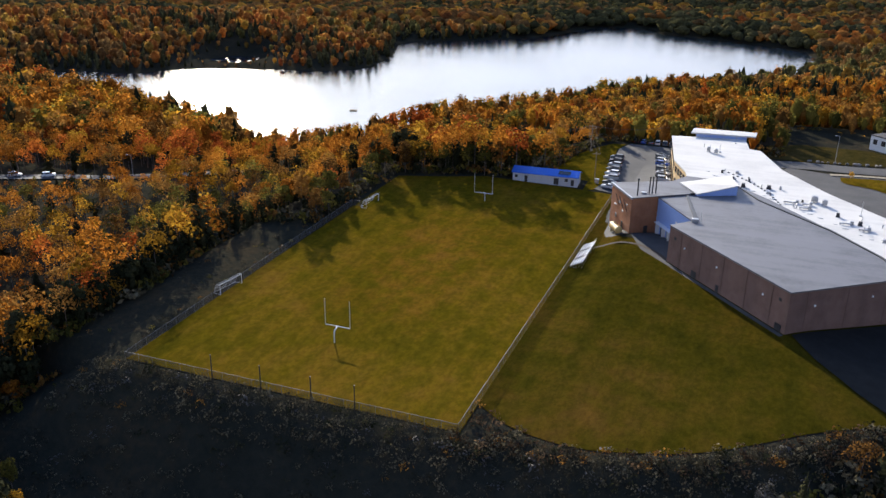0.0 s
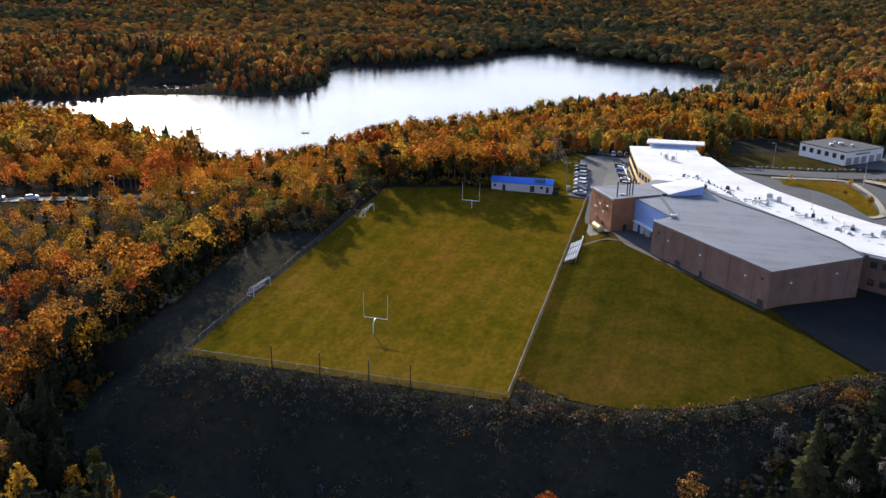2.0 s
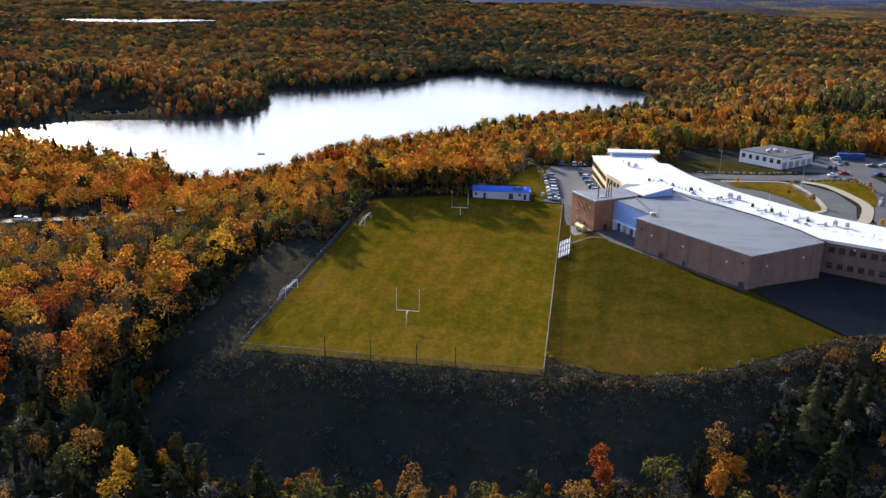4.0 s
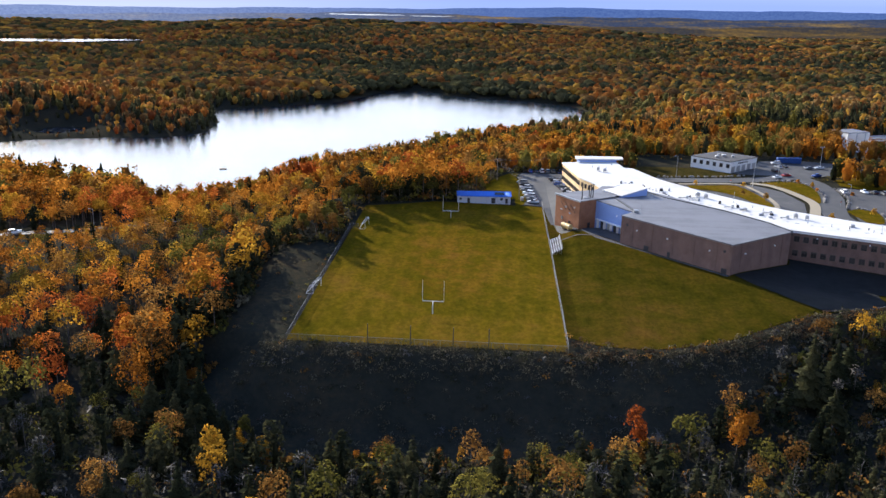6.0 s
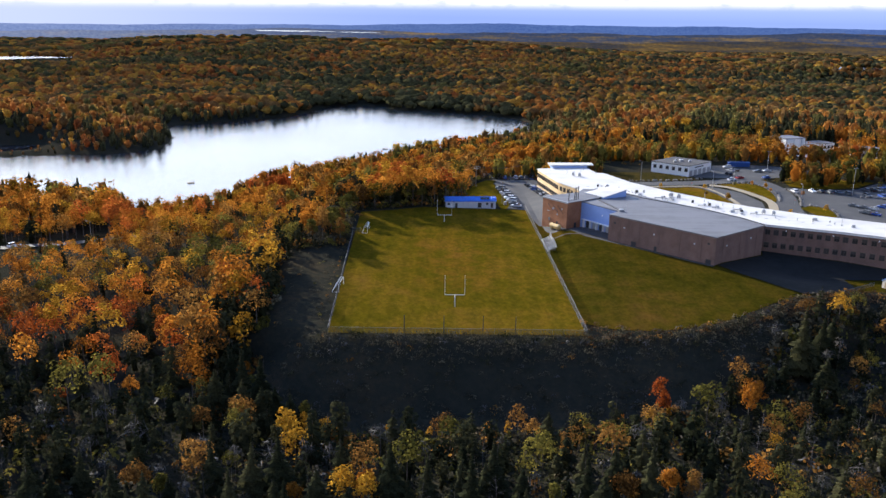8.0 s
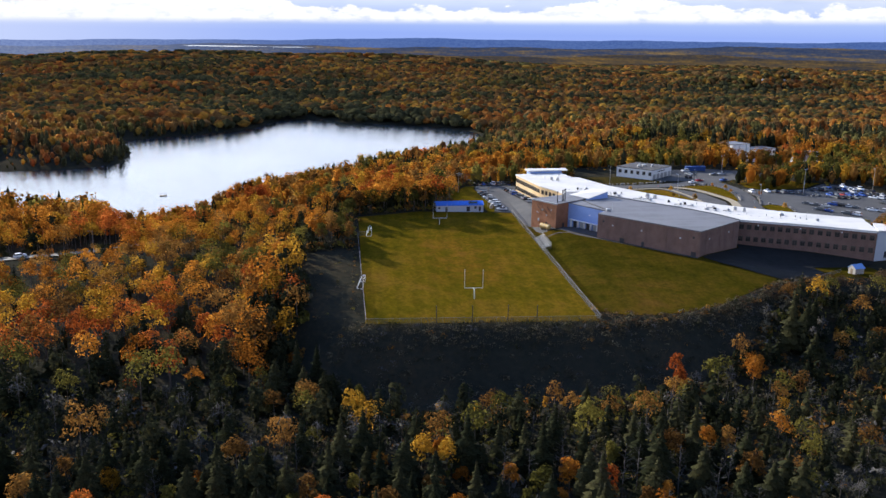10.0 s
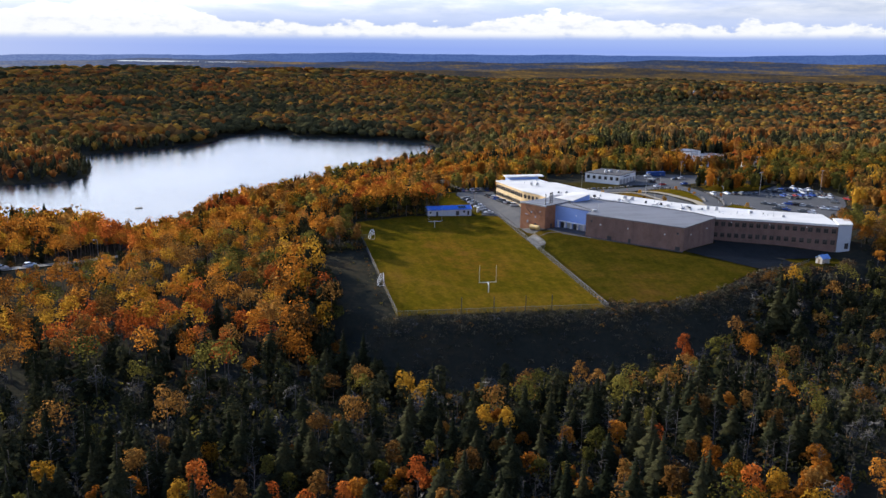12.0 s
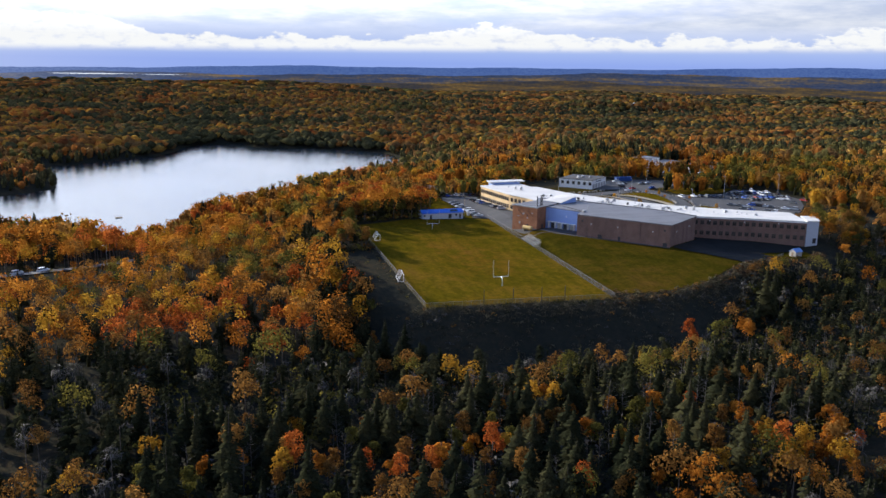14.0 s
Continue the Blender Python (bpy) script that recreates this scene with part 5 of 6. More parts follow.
def raft(x, y, rz):
    t = thing("swim_raft", "small dark wooden raft floating on the lake", "raft", (x, y, LAKE_Z), rz, "rafts")
    for k in range(6):
        part("plank", block(bmesh.new(), 0, -1.3 + k * 0.52, 0.25, 4.4, 0.48, 0.1, bevel=0.015), WOOD, t)
    for s in (-1.5, 1.5):
        part("float", rod(bmesh.new(), (s, -1.4, 0.05), (s, 1.4, 0.05), 0.28, 8), RUBBER, t)
    bm = bmesh.new()
    for s in (-2.0, 2.0):
        rod(bm, (s, 1.2, 0.3), (s, 1.2, 1.4), 0.05, 6)
    rod(bm, (-2, 1.2, 1.35), (2, 1.2, 1.35), 0.04, 6)
    part("rail", bm, WOOD, t)


raft(-155, 309.5, 15)
raft(-38, 465, -20)

# ---- the woods ----
def unit(v):
    return v / np.linalg.norm(v, axis=-1, keepdims=True)


def facing(q, nrm):
    """Turn each quad's winding so that its front looks the way of its normals."""
    f = np.cross(q[:, 2] - q[:, 0], q[:, 3] - q[:, 1])
    back = (f * nrm.mean(1)).sum(1) < 0
    q[back], nrm[back] = q[back][:, ::-1], nrm[back][:, ::-1]
    return q, nrm


def join(*parts):
    return np.concatenate([p[0] for p in parts]), np.concatenate([p[1] for p in parts])


def leaf_cloud(rng, n, size, lobes, height, radius, low=0.35, flat=0.8, ragged=0.22):
    """Leaf clumps over the rounded lobes of a crown: quads and their soft normals, height along z from the ground."""
    mid = np.array((0, 0, height * (low + (1 - low) * 0.45)))
    cs = [(0, 0, height * (low + (1 - low) * 0.50), radius * 0.62)]
    for k in range(1, lobes):
        a, t = rng.rand() * 6.283, rng.rand()
        rr = radius * (0.64 - 0.40 * t) * (0.8 + 0.4 * rng.rand())
        cs.append((rr * math.cos(a), rr * math.sin(a), height * (low + (1 - low) * (0.22 + 0.56 * t)), radius * (0.27 + 0.17 * rng.rand())))
    cs = np.array(cs)
    w = cs[:, 3] ** 2
    c = cs[rng.choice(len(cs), n, p=w / w.sum())]
    d = unit(rng.normal(size=(n, 3)))
    d[:, 2] = np.where(d[:, 2] < -0.35, -0.7 * d[:, 2], d[:, 2])
    d = unit(d)
    out = np.where(rng.rand(n, 1) < ragged, rng.uniform(0.7, 1.28, (n, 1)), rng.uniform(0.84, 1.06, (n, 1)))
    p = c[:, :3] + d * c[:, 3:4] * np.array((1, 1, flat)) * out
    p[:, 2] = np.clip(p[:, 2], 0.05 * height, height)
    soft = unit(d * 0.75 + unit(p - mid) * 0.5 + rng.normal(size=(n, 3)) * 0.26 + np.array((0, 0, 0.15)))
    nrm = unit(soft + rng.normal(size=(n, 3)) * 0.30)
    u = unit(np.cross(nrm, rng.normal(size=(n, 3))))
    v = np.cross(nrm, u)
    s = size * rng.uniform(0.5, 1.35, (n, 1))
    e = rng.uniform(0.5, 1.0, (n, 1))
    k = rng.uniform(0.7, 1.25, (4, n, 1))
    q = np.stack([p + u * s * k[0], p + v * s * e * k[1] + nrm * s * 0.2, p - u * s * k[2], p - v * s * e * k[3] - nrm * s * 0.2], 1)
    return facing(q, np.repeat(soft[:, None], 4, 1))


def spruce_cloud(rng, whorls, per, height, radius, bare=0.10):
    """Drooping branches in whorls round a leaning stem."""
    quads = []
    for k in range(whorls):
        f = (k + 0.4 * rng.rand()) / whorls
        z = height * (bare + (1 - bare) * f)
        r = radius * (1 - f) ** 0.9 * (0.45 + 0.75 * rng.rand()) + 0.15
        for j in range(per):
            if rng.rand() < 0.12:
                continue
            a = 6.283 * (j + rng.rand() * 0.8) / per + k * 0.9
            rr = r * (0.6 + 0.55 * rng.rand())
            c, s = math.cos(a), math.sin(a)
            w = rr * (0.24 + 0.14 * rng.rand()) + 0.06
            drop = rr * (0.22 + 0.30 * rng.rand())
            m = 0.55
            quads.append([(c * rr * .08, s * rr * .08, z + 0.2), (c * rr * m - s * w, s * rr * m + c * w, z - drop * 0.65), (c * rr, s * rr, z - drop * 0.8), (c * rr * m + s * w, s * rr * m - c * w, z - drop * 0.35)])
    quads.append([(0.12, 0, height * 0.93), (0, 0.10, height * 0.95), (-0.10, 0, height * 0.93), (0, 0, height * 1.04)])
    q = np.array(quads)
    m = q.mean(1)
    m[:, 2] = 0
    soft = unit(unit(m + 1e-6) * 0.8 + np.array((0, 0, 0.55)) + rng.normal(size=m.shape) * 0.12)
    return facing(q, np.repeat(soft[:, None], 4, 1))


def stem(height, r):
    """A tapered trunk of four sides, as quads."""
    out, nrm = [], []
    for k in range(4):
        a, b = k * 1.571, (k + 1) * 1.571
        out.append([(r * math.cos(a), r * math.sin(a), 0), (r * math.cos(b), r * math.sin(b), 0), (r * .35 * math.cos(b), r * .35 * math.sin(b), height), (r * .35 * math.cos(a), r * .35 * math.sin(a), height)])
        nrm.append([(math.cos(t), math.sin(t), 0) for t in (a, b, b, a)])
    return facing(np.array(out), np.array(nrm))


ROUND = ((0.55, 0.25), (1.0, 0.52), (0.80, 0.80), (0.26, 0.98))
LOW_ROUND = ((0.50, 0.22), (1.0, 0.66), (0.46, 0.98))
CONE = ((0.8, 0.10), (0.85, 0.38), (0.5, 0.72), (0.10, 1.0))


def dome(rng, height, radius, profile=ROUND, cols=5, rough=0.3):
    """The lumpy inner body of a crown, as quads with soft normals."""
    mid = np.array((0, 0, height * 0.56))
    ring = []
    for i, (fr, fz) in enumerate(profile):
        turn = 6.283 / cols * 0.5 * i
        ring.append([np.array((radius * fr * k * math.cos(6.283 * j / cols + turn), radius * fr * k * math.sin(6.283 * j / cols + turn), height * fz * (1 + rough * 0.4 * (rng.rand() - 0.5)))) for j, k in enumerate(1 + rough * (2 * rng.rand(cols) - 1))])
    soft = [[unit(unit((v - mid) * np.array((1, 1, radius / height * 1.7))) + np.array((0, 0, 0.4)) + rng.normal(size=3) * 0.5 * rough) for v in r] for r in ring]
    at = [((i, j), (i, (j + 1) % cols), (i + 1, (j + 1) % cols), (i + 1, j)) for i in range(len(profile) - 1) for j in range(cols)]
    top = len(profile) - 1
    at += [((top, 0), (top, j + 1), (top, j + 2), (top, min(j + 3, cols - 1))) for j in range(0, cols - 2, 2)]
    return facing(np.array([[ring[a][b] for a, b in f] for f in at]), np.array([[soft[a][b] for a, b in f] for f in at]))


def scatter(rng, x0, x1, y0, y1, step):
    xs, ys = np.meshgrid(np.arange(x0, x1, step), np.arange(y0, y1, step))
    x = xs.ravel() + rng.uniform(-0.48, 0.48, xs.size) * step
    y = ys.ravel() + rng.uniform(-0.48, 0.48, xs.size) * step
    return x, y


WEST_ROAD_OUT = np.array(ribbon(curve_through([(-176, 75), (-160, 90), (-150, 97), (-140, 109), (-134, 117)], 2), 8.0))
ROAD_OUT = np.array(ribbon(MAIN_ROAD, 9.5))


WEST_STRIP = np.array([(-33, -34), (-51, -36), (-49, 5), (-52, 20), (-56, 38), (-53, 47), (-45, 54), (-38, 57), (-31, 58)], float)


def clear_of(x, y):
    """Distance to open ground: lawns, roads, lots, buildings, the lake (negative: in the open)."""
    le = lawn_edge_distance(x, y)
    d = le - np.where((x > 30) & (y < 24), 20.0 - 11.5 * smooth(64, 95, x), 3.0)
    d = np.minimum(d, poly_distance(x, y, WEST_STRIP) - 1.0 - 1.2 * rolling(x, y, 25, 12))
    d = np.minimum(d, poly_distance(x, y, np.array([(-58, -40), (-34, -20), (50, -16), (70, -34), (50, -47), (20, -54), (-10, -57), (-40, -58)], float)))
    d = np.minimum(d, poly_distance(x, y, np.array([(-1, 116), (9, 129), (12, 158), (22, 184), (56, 184), (56, 116)], float)) - 0.8)
    d = np.minimum(d, box_distance(x, y, 33, 56, 78, 124) - 1.0)
    d = np.minimum(d, box_distance(x, y, 44, 170, 56, 184) - 2.0)
    d = np.minimum(d, poly_distance(x, y, np.array(LOT, float)) - 3.0)
    d = np.minimum(d, box_distance(x, y, 84, 152, 184, 232) - 2.0)
    d = np.minimum(d, box_distance(x, y, 146, 206, 198, 240) - 1.0)
    d = np.minimum(d, box_distance(x, y, 220, 266, 298, 338) - 1.0)
    d = np.minimum(d, box_distance(x, y, 250, 280, 276, 300) - 1.0)
    d = np.minimum(d, poly_distance(x, y, np.array([(220, 306), (200, 280), (204, 262), (236, 262), (262, 300)], float)))
    d = np.minimum(d, box_distance(x, y, 105, 160, 17, 60) - 2.0)
    d = np.minimum(d, poly_distance(x, y, LAKE) - 2.0)
    d = np.minimum(d, poly_distance(x, y, WEST_ROAD_OUT) - 2.5)
    d = np.minimum(d, poly_distance(x, y, ROAD_OUT) - 2.5)
    for px, py, pr, deep in ((-327, 438, 26, 1.0), (790, 1380, 72, 1.0), (-480, 2960, 165, 1.3), (-235, 2930, 95, 1.2), (-840, 1295, 90, 0.9), (-720, 1345, 95, 0.9)):
        d = np.minimum(d, np.hypot(x - px, (y - py) * deep) - pr)
    return d


def in_view(x, y, m=25.0):
    """The part of the plan that the walk overlooks."""
    left = 76 - 1.12 * (y + 137) - m
    left = np.where(y < 60, np.minimum(left, -150 - m), left)
    right = -98 + 0.95 * (y + 274) + m
    return (x > left) & (x < right) & (y > -158)


def plant(name, x, y, scale, templates, pick, mats, mat_index, spin, label, category, tall=None):
    """Many trees of a wood joined into one mesh. A template: quads, and how many of its last quads are bark."""
    verts, normals, tones, index = [], [], [], []
    tone = rng.rand(len(x)).astype(np.float32)
    z = land(x, y) - 0.3
    tall = scale if tall is None else tall
    for k, ((t, soft), bark) in enumerate(templates):
        s = pick == k
        if not s.any():
            continue
        c, n = np.cos(spin[s]), np.sin(spin[s])
        q = t.reshape(-1, 3)
        sc = scale[s]
        vx = (q[None, :, 0] * c[:, None] - q[None, :, 1] * n[:, None]) * sc[:, None] + x[s][:, None]
        vy = (q[None, :, 0] * n[:, None] + q[None, :, 1] * c[:, None]) * sc[:, None] + y[s][:, None]
        vz = q[None, :, 2] * tall[s][:, None] + z[s][:, None]
        verts.append(np.stack([vx, vy, vz], 2).reshape(-1, 3))
        q = soft.reshape(-1, 3)
        normals.append(np.stack([q[None, :, 0] * c[:, None] - q[None, :, 1] * n[:, None], q[None, :, 0] * n[:, None] + q[None, :, 1] * c[:, None], np.repeat(q[None, :, 2], len(c), 0)], 2).reshape(-1, 3))
        tones.append(np.repeat(tone[s], 4 * len(t)))
        mi = np.repeat(mat_index[s][:, None], len(t), 1)
        if bark:
            mi[:, -bark:] = len(mats) - 1
        index.append(mi.ravel())
    v = np.concatenate(verts)
    f = np.arange(len(v)).reshape(-1, 4)
    me = mesh_from(name, v, f, mats, np.concatenate(index), True)
    me.normals_split_custom_set_from_vertices(np.concatenate(normals).astype(np.float32))
    me.attributes.new("tone", "FLOAT", "POINT").data.foreach_set("value", np.concatenate(tones))
    return tagged(new(name, me), label, category, kind="stuff")


def season(rng, x, y):
    """Which leaf colour a broadleaf tree wears: drifts of like colour."""
    f = rolling(x, y, 110, 8) * 1.2 + rng.uniform(-0.9, 0.9, len(x)) + 0.22 * smooth(-30, 70, x) * smooth(80, 140, y) + 0.10 * smooth(120, 190, x) - 0.17 * smooth(-35, -60, x) * smooth(-70, -40, y)
    return np.select([f < -0.95, f < -0.22, f < 0.10, f < 0.62], [1, 0, 2, 3], 4)


def season_far(rng, x, y):
    f = rolling(x, y, 300, 8) * 1.2 + rng.uniform(-0.9, 0.9, len(x))
    kind = np.select([f < -1.15, f < -0.50, f < 0.0, f < 0.72], [1, 0, 2, 3], 4)
    # Needle-dark bands: spruce stands, and shadowed hollows put into the colour.
    dark = np.clip(0.10 + 1.5 * rolling(x * 0.35, y, 230, 14) + 0.4 * rolling(x, y, 60, 15), 0, 0.8) + 0.85 * shore_shade(x, y)
    return np.where(rng.rand(len(x)) < dark, 5, kind)


def shore_shade(x, y):
    """1 at the lake's far and western shores, where dark spruce needles carry the shade of the tree fronts."""
    d = poly_distance(x, y, LAKE)
    return np.exp(-np.maximum(d - 3, 0) / 13.0) * (d > 0) * np.where((y > 470) | (x < -205), 1.0, 0.25)


rng = np.random.RandomState(5)


def broad_mid(n, size, h, r, lobes):
    return (join(leaf_cloud(rng, n, size, lobes, h, r, 0.26, 0.88), stem(h * 0.6, 0.16)), 4)


def spruce_mid(w, p, h, r):
    return (join(spruce_cloud(rng, w, p, h, r), stem(h * 0.95, 0.14)), 4)


MID_BROAD = [broad_mid(390, 0.27, rng.uniform(9.0, 12), rng.uniform(3.3, 4.7), 11) for k in range(9)]
MID_SPRUCE = [spruce_mid(13, 8, rng.uniform(8, 12), rng.uniform(2.6, 3.8)) for k in range(4)]
MID_SPRUCE += [(join(leaf_cloud(rng, 140, 0.45, 9, h, 2.5, 0.06, 1.3), dome(rng, h * 0.75, 0.9, CONE, 4), stem(8.5, 0.13)), 4) for h in (8.5, 9.5, 10.5, 11.5)]
BARE = []
for k in range(4):
    t, soft = leaf_cloud(rng, 90, 0.95, 7, 10.0, 2.4)
    c = t.mean(1, keepdims=True)
    BARE.append((join((c + (t - c) * np.where(np.arange(4) % 2 == 0, 1.0, 0.07)[None, :, None], soft), stem(9.0, 0.12)), 4))
MIDDLE_BROAD = [(join(leaf_cloud(rng, 72, 0.48, 11, h, 4.1, 0.32, 0.82, 0.12), dome(rng, h * 0.78, 2.0, LOW_ROUND)), 0) for h in rng.uniform(8.8, 11.5, 8)]
FAR_BROAD = [(join(leaf_cloud(rng, 44, 0.56, 9, h, 4.1, 0.38, 0.75, 0.10), dome(rng, h * 0.86, 2.7, LOW_ROUND)), 0) for h in rng.uniform(8.8, 11.5, 8)]
FAR_SPRUCE = [(join(leaf_cloud(rng, 34, 0.58, 10, h * 0.95, 2.7, 0.10, 1.2, 0.08), dome(rng, h, 1.9, CONE, 4)), 0) for h in (8.0, 9.0, 10.0, 11.0)]
VFAR = [(dome(rng, h, 5.6, LOW_ROUND, 5, 0.4), 0) for h in rng.uniform(8.0, 10.4, 14)]
DISTANT = [(dome(rng, 8.8, 5.2, LOW_ROUND, 4, 0.4), 0) for k in range(8)]


def woods(name, x0, x1, y0, y1, step, keep, broad, spruce, spruce_share, size, label, tall=None, drift=season, mats=LEAVES, bare_share=None, part_of=in_view):
    x, y = scatter(rng, x0, x1, y0, y1, step)
    ok = keep(x, y) & part_of(x, y)
    x, y = x[ok], y[ok]
    ok = clear_of(x, y) > 0
    x, y = x[ok], y[ok]
    n = len(x)
    con = rng.rand(n) < spruce_share(x, y)
    pick = np.where(con, len(broad) + rng.randint(0, max(1, len(spruce)), n), rng.randint(0, len(broad), n))
    mi = np.where(con, len(LEAVES), drift(rng, x, y))
    if not spruce:
        pick = rng.randint(0, len(broad), n)
    if bare_share is not None:
        b = rng.rand(n) < bare_share(x, y)
        pick = np.where(b, len(broad) + len(spruce) + rng.randint(0, len(BARE), n), pick)
        mi = np.where(b, len(mats) + 1, mi)
        spruce = spruce + BARE
    var = rng.uniform(0.62, 1.3, n) * stature(x, y)
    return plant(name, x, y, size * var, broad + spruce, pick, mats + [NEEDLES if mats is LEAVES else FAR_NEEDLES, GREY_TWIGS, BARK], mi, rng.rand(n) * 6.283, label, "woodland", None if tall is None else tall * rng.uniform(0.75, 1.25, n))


def stature(x, y):
    """Tall trees along the field's wooded side, low growth below the west road and round the marsh."""
    s = 1 + 0.42 * np.exp(-(((x + 60) / 13) ** 2)) * (y > -38) * (y < 48) - 0.2 * (y > 55) * (y < 104) * (x > -60) - 0.35 * (y > 61) * (y < 96) * (x > -45) + 0.35 * (y > 104) * (y < 150) * (x > -45) * (x < 14)
    bearing = (x + 10) / np.maximum(y + 200, 50)
    s = s + (0.62 * smooth(-0.36, -0.40, bearing) - 0.12) * smooth(110, 150, y) * (1 - smooth(250, 290, y)) * (1 - smooth(-125, -95, x))
    s = s * (1 - 0.2 * smooth(40, 70, x) * (1 - smooth(10, 40, y)))
    road = poly_distance(x, y, np.array([(-178, 62), (-168, 76), (-150, 92), (-138, 106), (-120, 92), (-138, 58), (-158, 42)], float))
    s = s * (0.42 + 0.58 * smooth(0, 9, road))
    return s * (0.25 + 0.75 * smooth(24, 60, np.hypot(x + 316, y - 424)))


def cam_range(x, y):
    return np.hypot(x + 10, y + 215)


def spruce_mix(x, y):
    front = smooth(-22, -58, y + 0.12 * (x + 60) - 0.55 * np.maximum(x - 15, 0)) * 0.66
    return np.clip(0.17 + front + 0.25 * rolling(x, y, 60, 9), 0.03, 0.8) * (1 - 0.8 * np.minimum(1, grove(x, y)))


def grove(x, y):
    """A clump of bright maples among the near spruces."""
    return np.exp(-(((x - 30) / 32) ** 2 + ((y + 136) / 15) ** 2)) + 0.6 * np.exp(-(((x + 62) / 12) ** 2 + ((y + 120) / 10) ** 2))


def bare_mix(x, y):
    return 0.15 * smooth(-34, -68, y - 0.55 * np.maximum(x - 15, 0))


def season_near(rng, x, y):
    """As season(), with more dull oak and olive among the near spruces."""
    dull = rng.rand(len(x)) < 0.74 * smooth(-30, -64, y - 0.55 * np.maximum(x - 15, 0)) * (1 - np.minimum(1, grove(x, y)))
    return np.where(dull, 3 + (rng.rand(len(x)) < 0.5), season(rng, x, y))


def stretch(x, y):
    """The stretch of wood that the walk passes nearest, built tree by tree."""
    return (x > -112) & (x < 46) & (y > -136) & (y < -88)


def shade_stand(x, y):
    """Spruce bands: the shadowed hollows north of the school, put into dark needles."""
    return smooth(150, 200, x) * (0.65 * np.exp(-(((y - 0.15 * (x - 240) - 372) / 26) ** 2)) + 0.5 * np.exp(-(((y - 0.1 * x - 500) / 30) ** 2)))


woods("near_wood", -230, 215, -158, 250, 6.05, lambda x, y: (cam_range(x, y) < 400) & ~stretch(x, y), MID_BROAD, MID_SPRUCE, spruce_mix, 1.0, "dense autumn wood of orange maples and dark spruces", drift=season_near, bare_share=bare_mix)
# The spruce share also carries shadowed hollows and shore shade as dark needles.
woods("middle_wood", -560, 520, 40, 760, 5.8, lambda x, y: (cam_range(x, y) >= 400) & (cam_range(x, y) < 640), MIDDLE_BROAD, FAR_SPRUCE, lambda x, y: np.clip(0.10 + 0.8 * rolling(x * 0.5, y, 150, 14), 0.03, 0.7) + shade_stand(x, y) + 0.4 * shore_shade(x, y), 1.0, "autumn woodland between school and lake")
woods("lake_wood", -560, 520, 40, 760, 7.2, lambda x, y: (cam_range(x, y) >= 640) & (cam_range(x, y) < 900), FAR_BROAD, FAR_SPRUCE, lambda x, y: np.clip(0.08 + 0.9 * rolling(x * 0.5, y, 190, 14), 0.03, 0.7) + shade_stand(x, y) + 0.8 * shore_shade(x, y), 1.0, "autumn woodland round the lake", mats=FAR_LEAVES)
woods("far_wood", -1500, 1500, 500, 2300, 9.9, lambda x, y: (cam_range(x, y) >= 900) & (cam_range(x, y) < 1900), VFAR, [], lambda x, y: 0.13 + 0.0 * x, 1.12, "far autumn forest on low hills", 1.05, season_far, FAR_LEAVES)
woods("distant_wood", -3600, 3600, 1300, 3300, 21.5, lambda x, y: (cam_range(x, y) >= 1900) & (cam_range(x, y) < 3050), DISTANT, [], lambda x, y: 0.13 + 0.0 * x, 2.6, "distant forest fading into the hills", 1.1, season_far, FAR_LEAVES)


woods("near_wood", -330, 190, -420, -158, 9.5, lambda x, y: x > -330, FAR_BROAD, FAR_SPRUCE, lambda x, y: 0.55 + 0 * x, 1.2, "the same wood of spruces and maples going on", drift=season_near, part_of=lambda x, y: np.hypot(x + 10, y + 205) < 175)
# added spruces under the wood's edges along the field: block sun, darken below crowns
def edge(x, y):
    side = (x > -66) & (x < -49) & (y > -36) & (y < 108)
    return side | ((x > -48) & (x < 0) & (y > 119) & (y < 134))


woods("edge_wood", -66, 0, -36, 134, 3.8, edge, MID_SPRUCE[4:], [], lambda x, y: 1.0 + 0 * x, 0.85, "spruces added along the field's edge to keep it in shade", drift=lambda r, x, y: np.full(len(x), 5))


# scrub: low bushes over the gully and along the edges
def scrub_patch(name, x, y, size, mats, mi, label, leaf_size=0.13):
    t = [(leaf_cloud(rng, 26, leaf_size, 5, 1.0, 1.0, 0.1, 0.6), 0) for k in range(5)]
    n = len(x)
    plant(name, x, y, size * rng.uniform(0.5, 1.5, n), t, rng.randint(0, 5, n), mats, mi, rng.rand(n) * 6.283, label, "scrub")


x, y = scatter(rng, -70, 135, -75, 30, 1.35)
gully = poly_distance(x, y, np.array([(-60, -45), (-36, -23), (36, -19.5), (50, -17), (66, -16), (84, -7), (104, 7), (124, 15), (122, 4), (92, -26), (72, -40), (50, -56), (20, -64), (-10, -68), (-44, -66)], float))
le = lawn_edge_distance(x, y)
ok = (gully < 0) & (le > 0.7) & (rng.rand(len(x)) < 0.26 + 0.7 * (1 - smooth(3, 16, le)) + 0.35 * rolling(x, y, 14, 21))
x, y = x[ok], y[ok]
scrub_patch("scrub", x, y, 1.35, [SCRUB, LEAVES[3], NEEDLES, GREY_TWIGS], np.random.RandomState(3).choice(4, len(x), p=(0.76, 0.02, 0.14, 0.08)), "brown and grey scrub on the shaded bank")
x, y = scatter(rng, 33, 150, -40, 40, 1.15)
le = lawn_edge_distance(x, y)
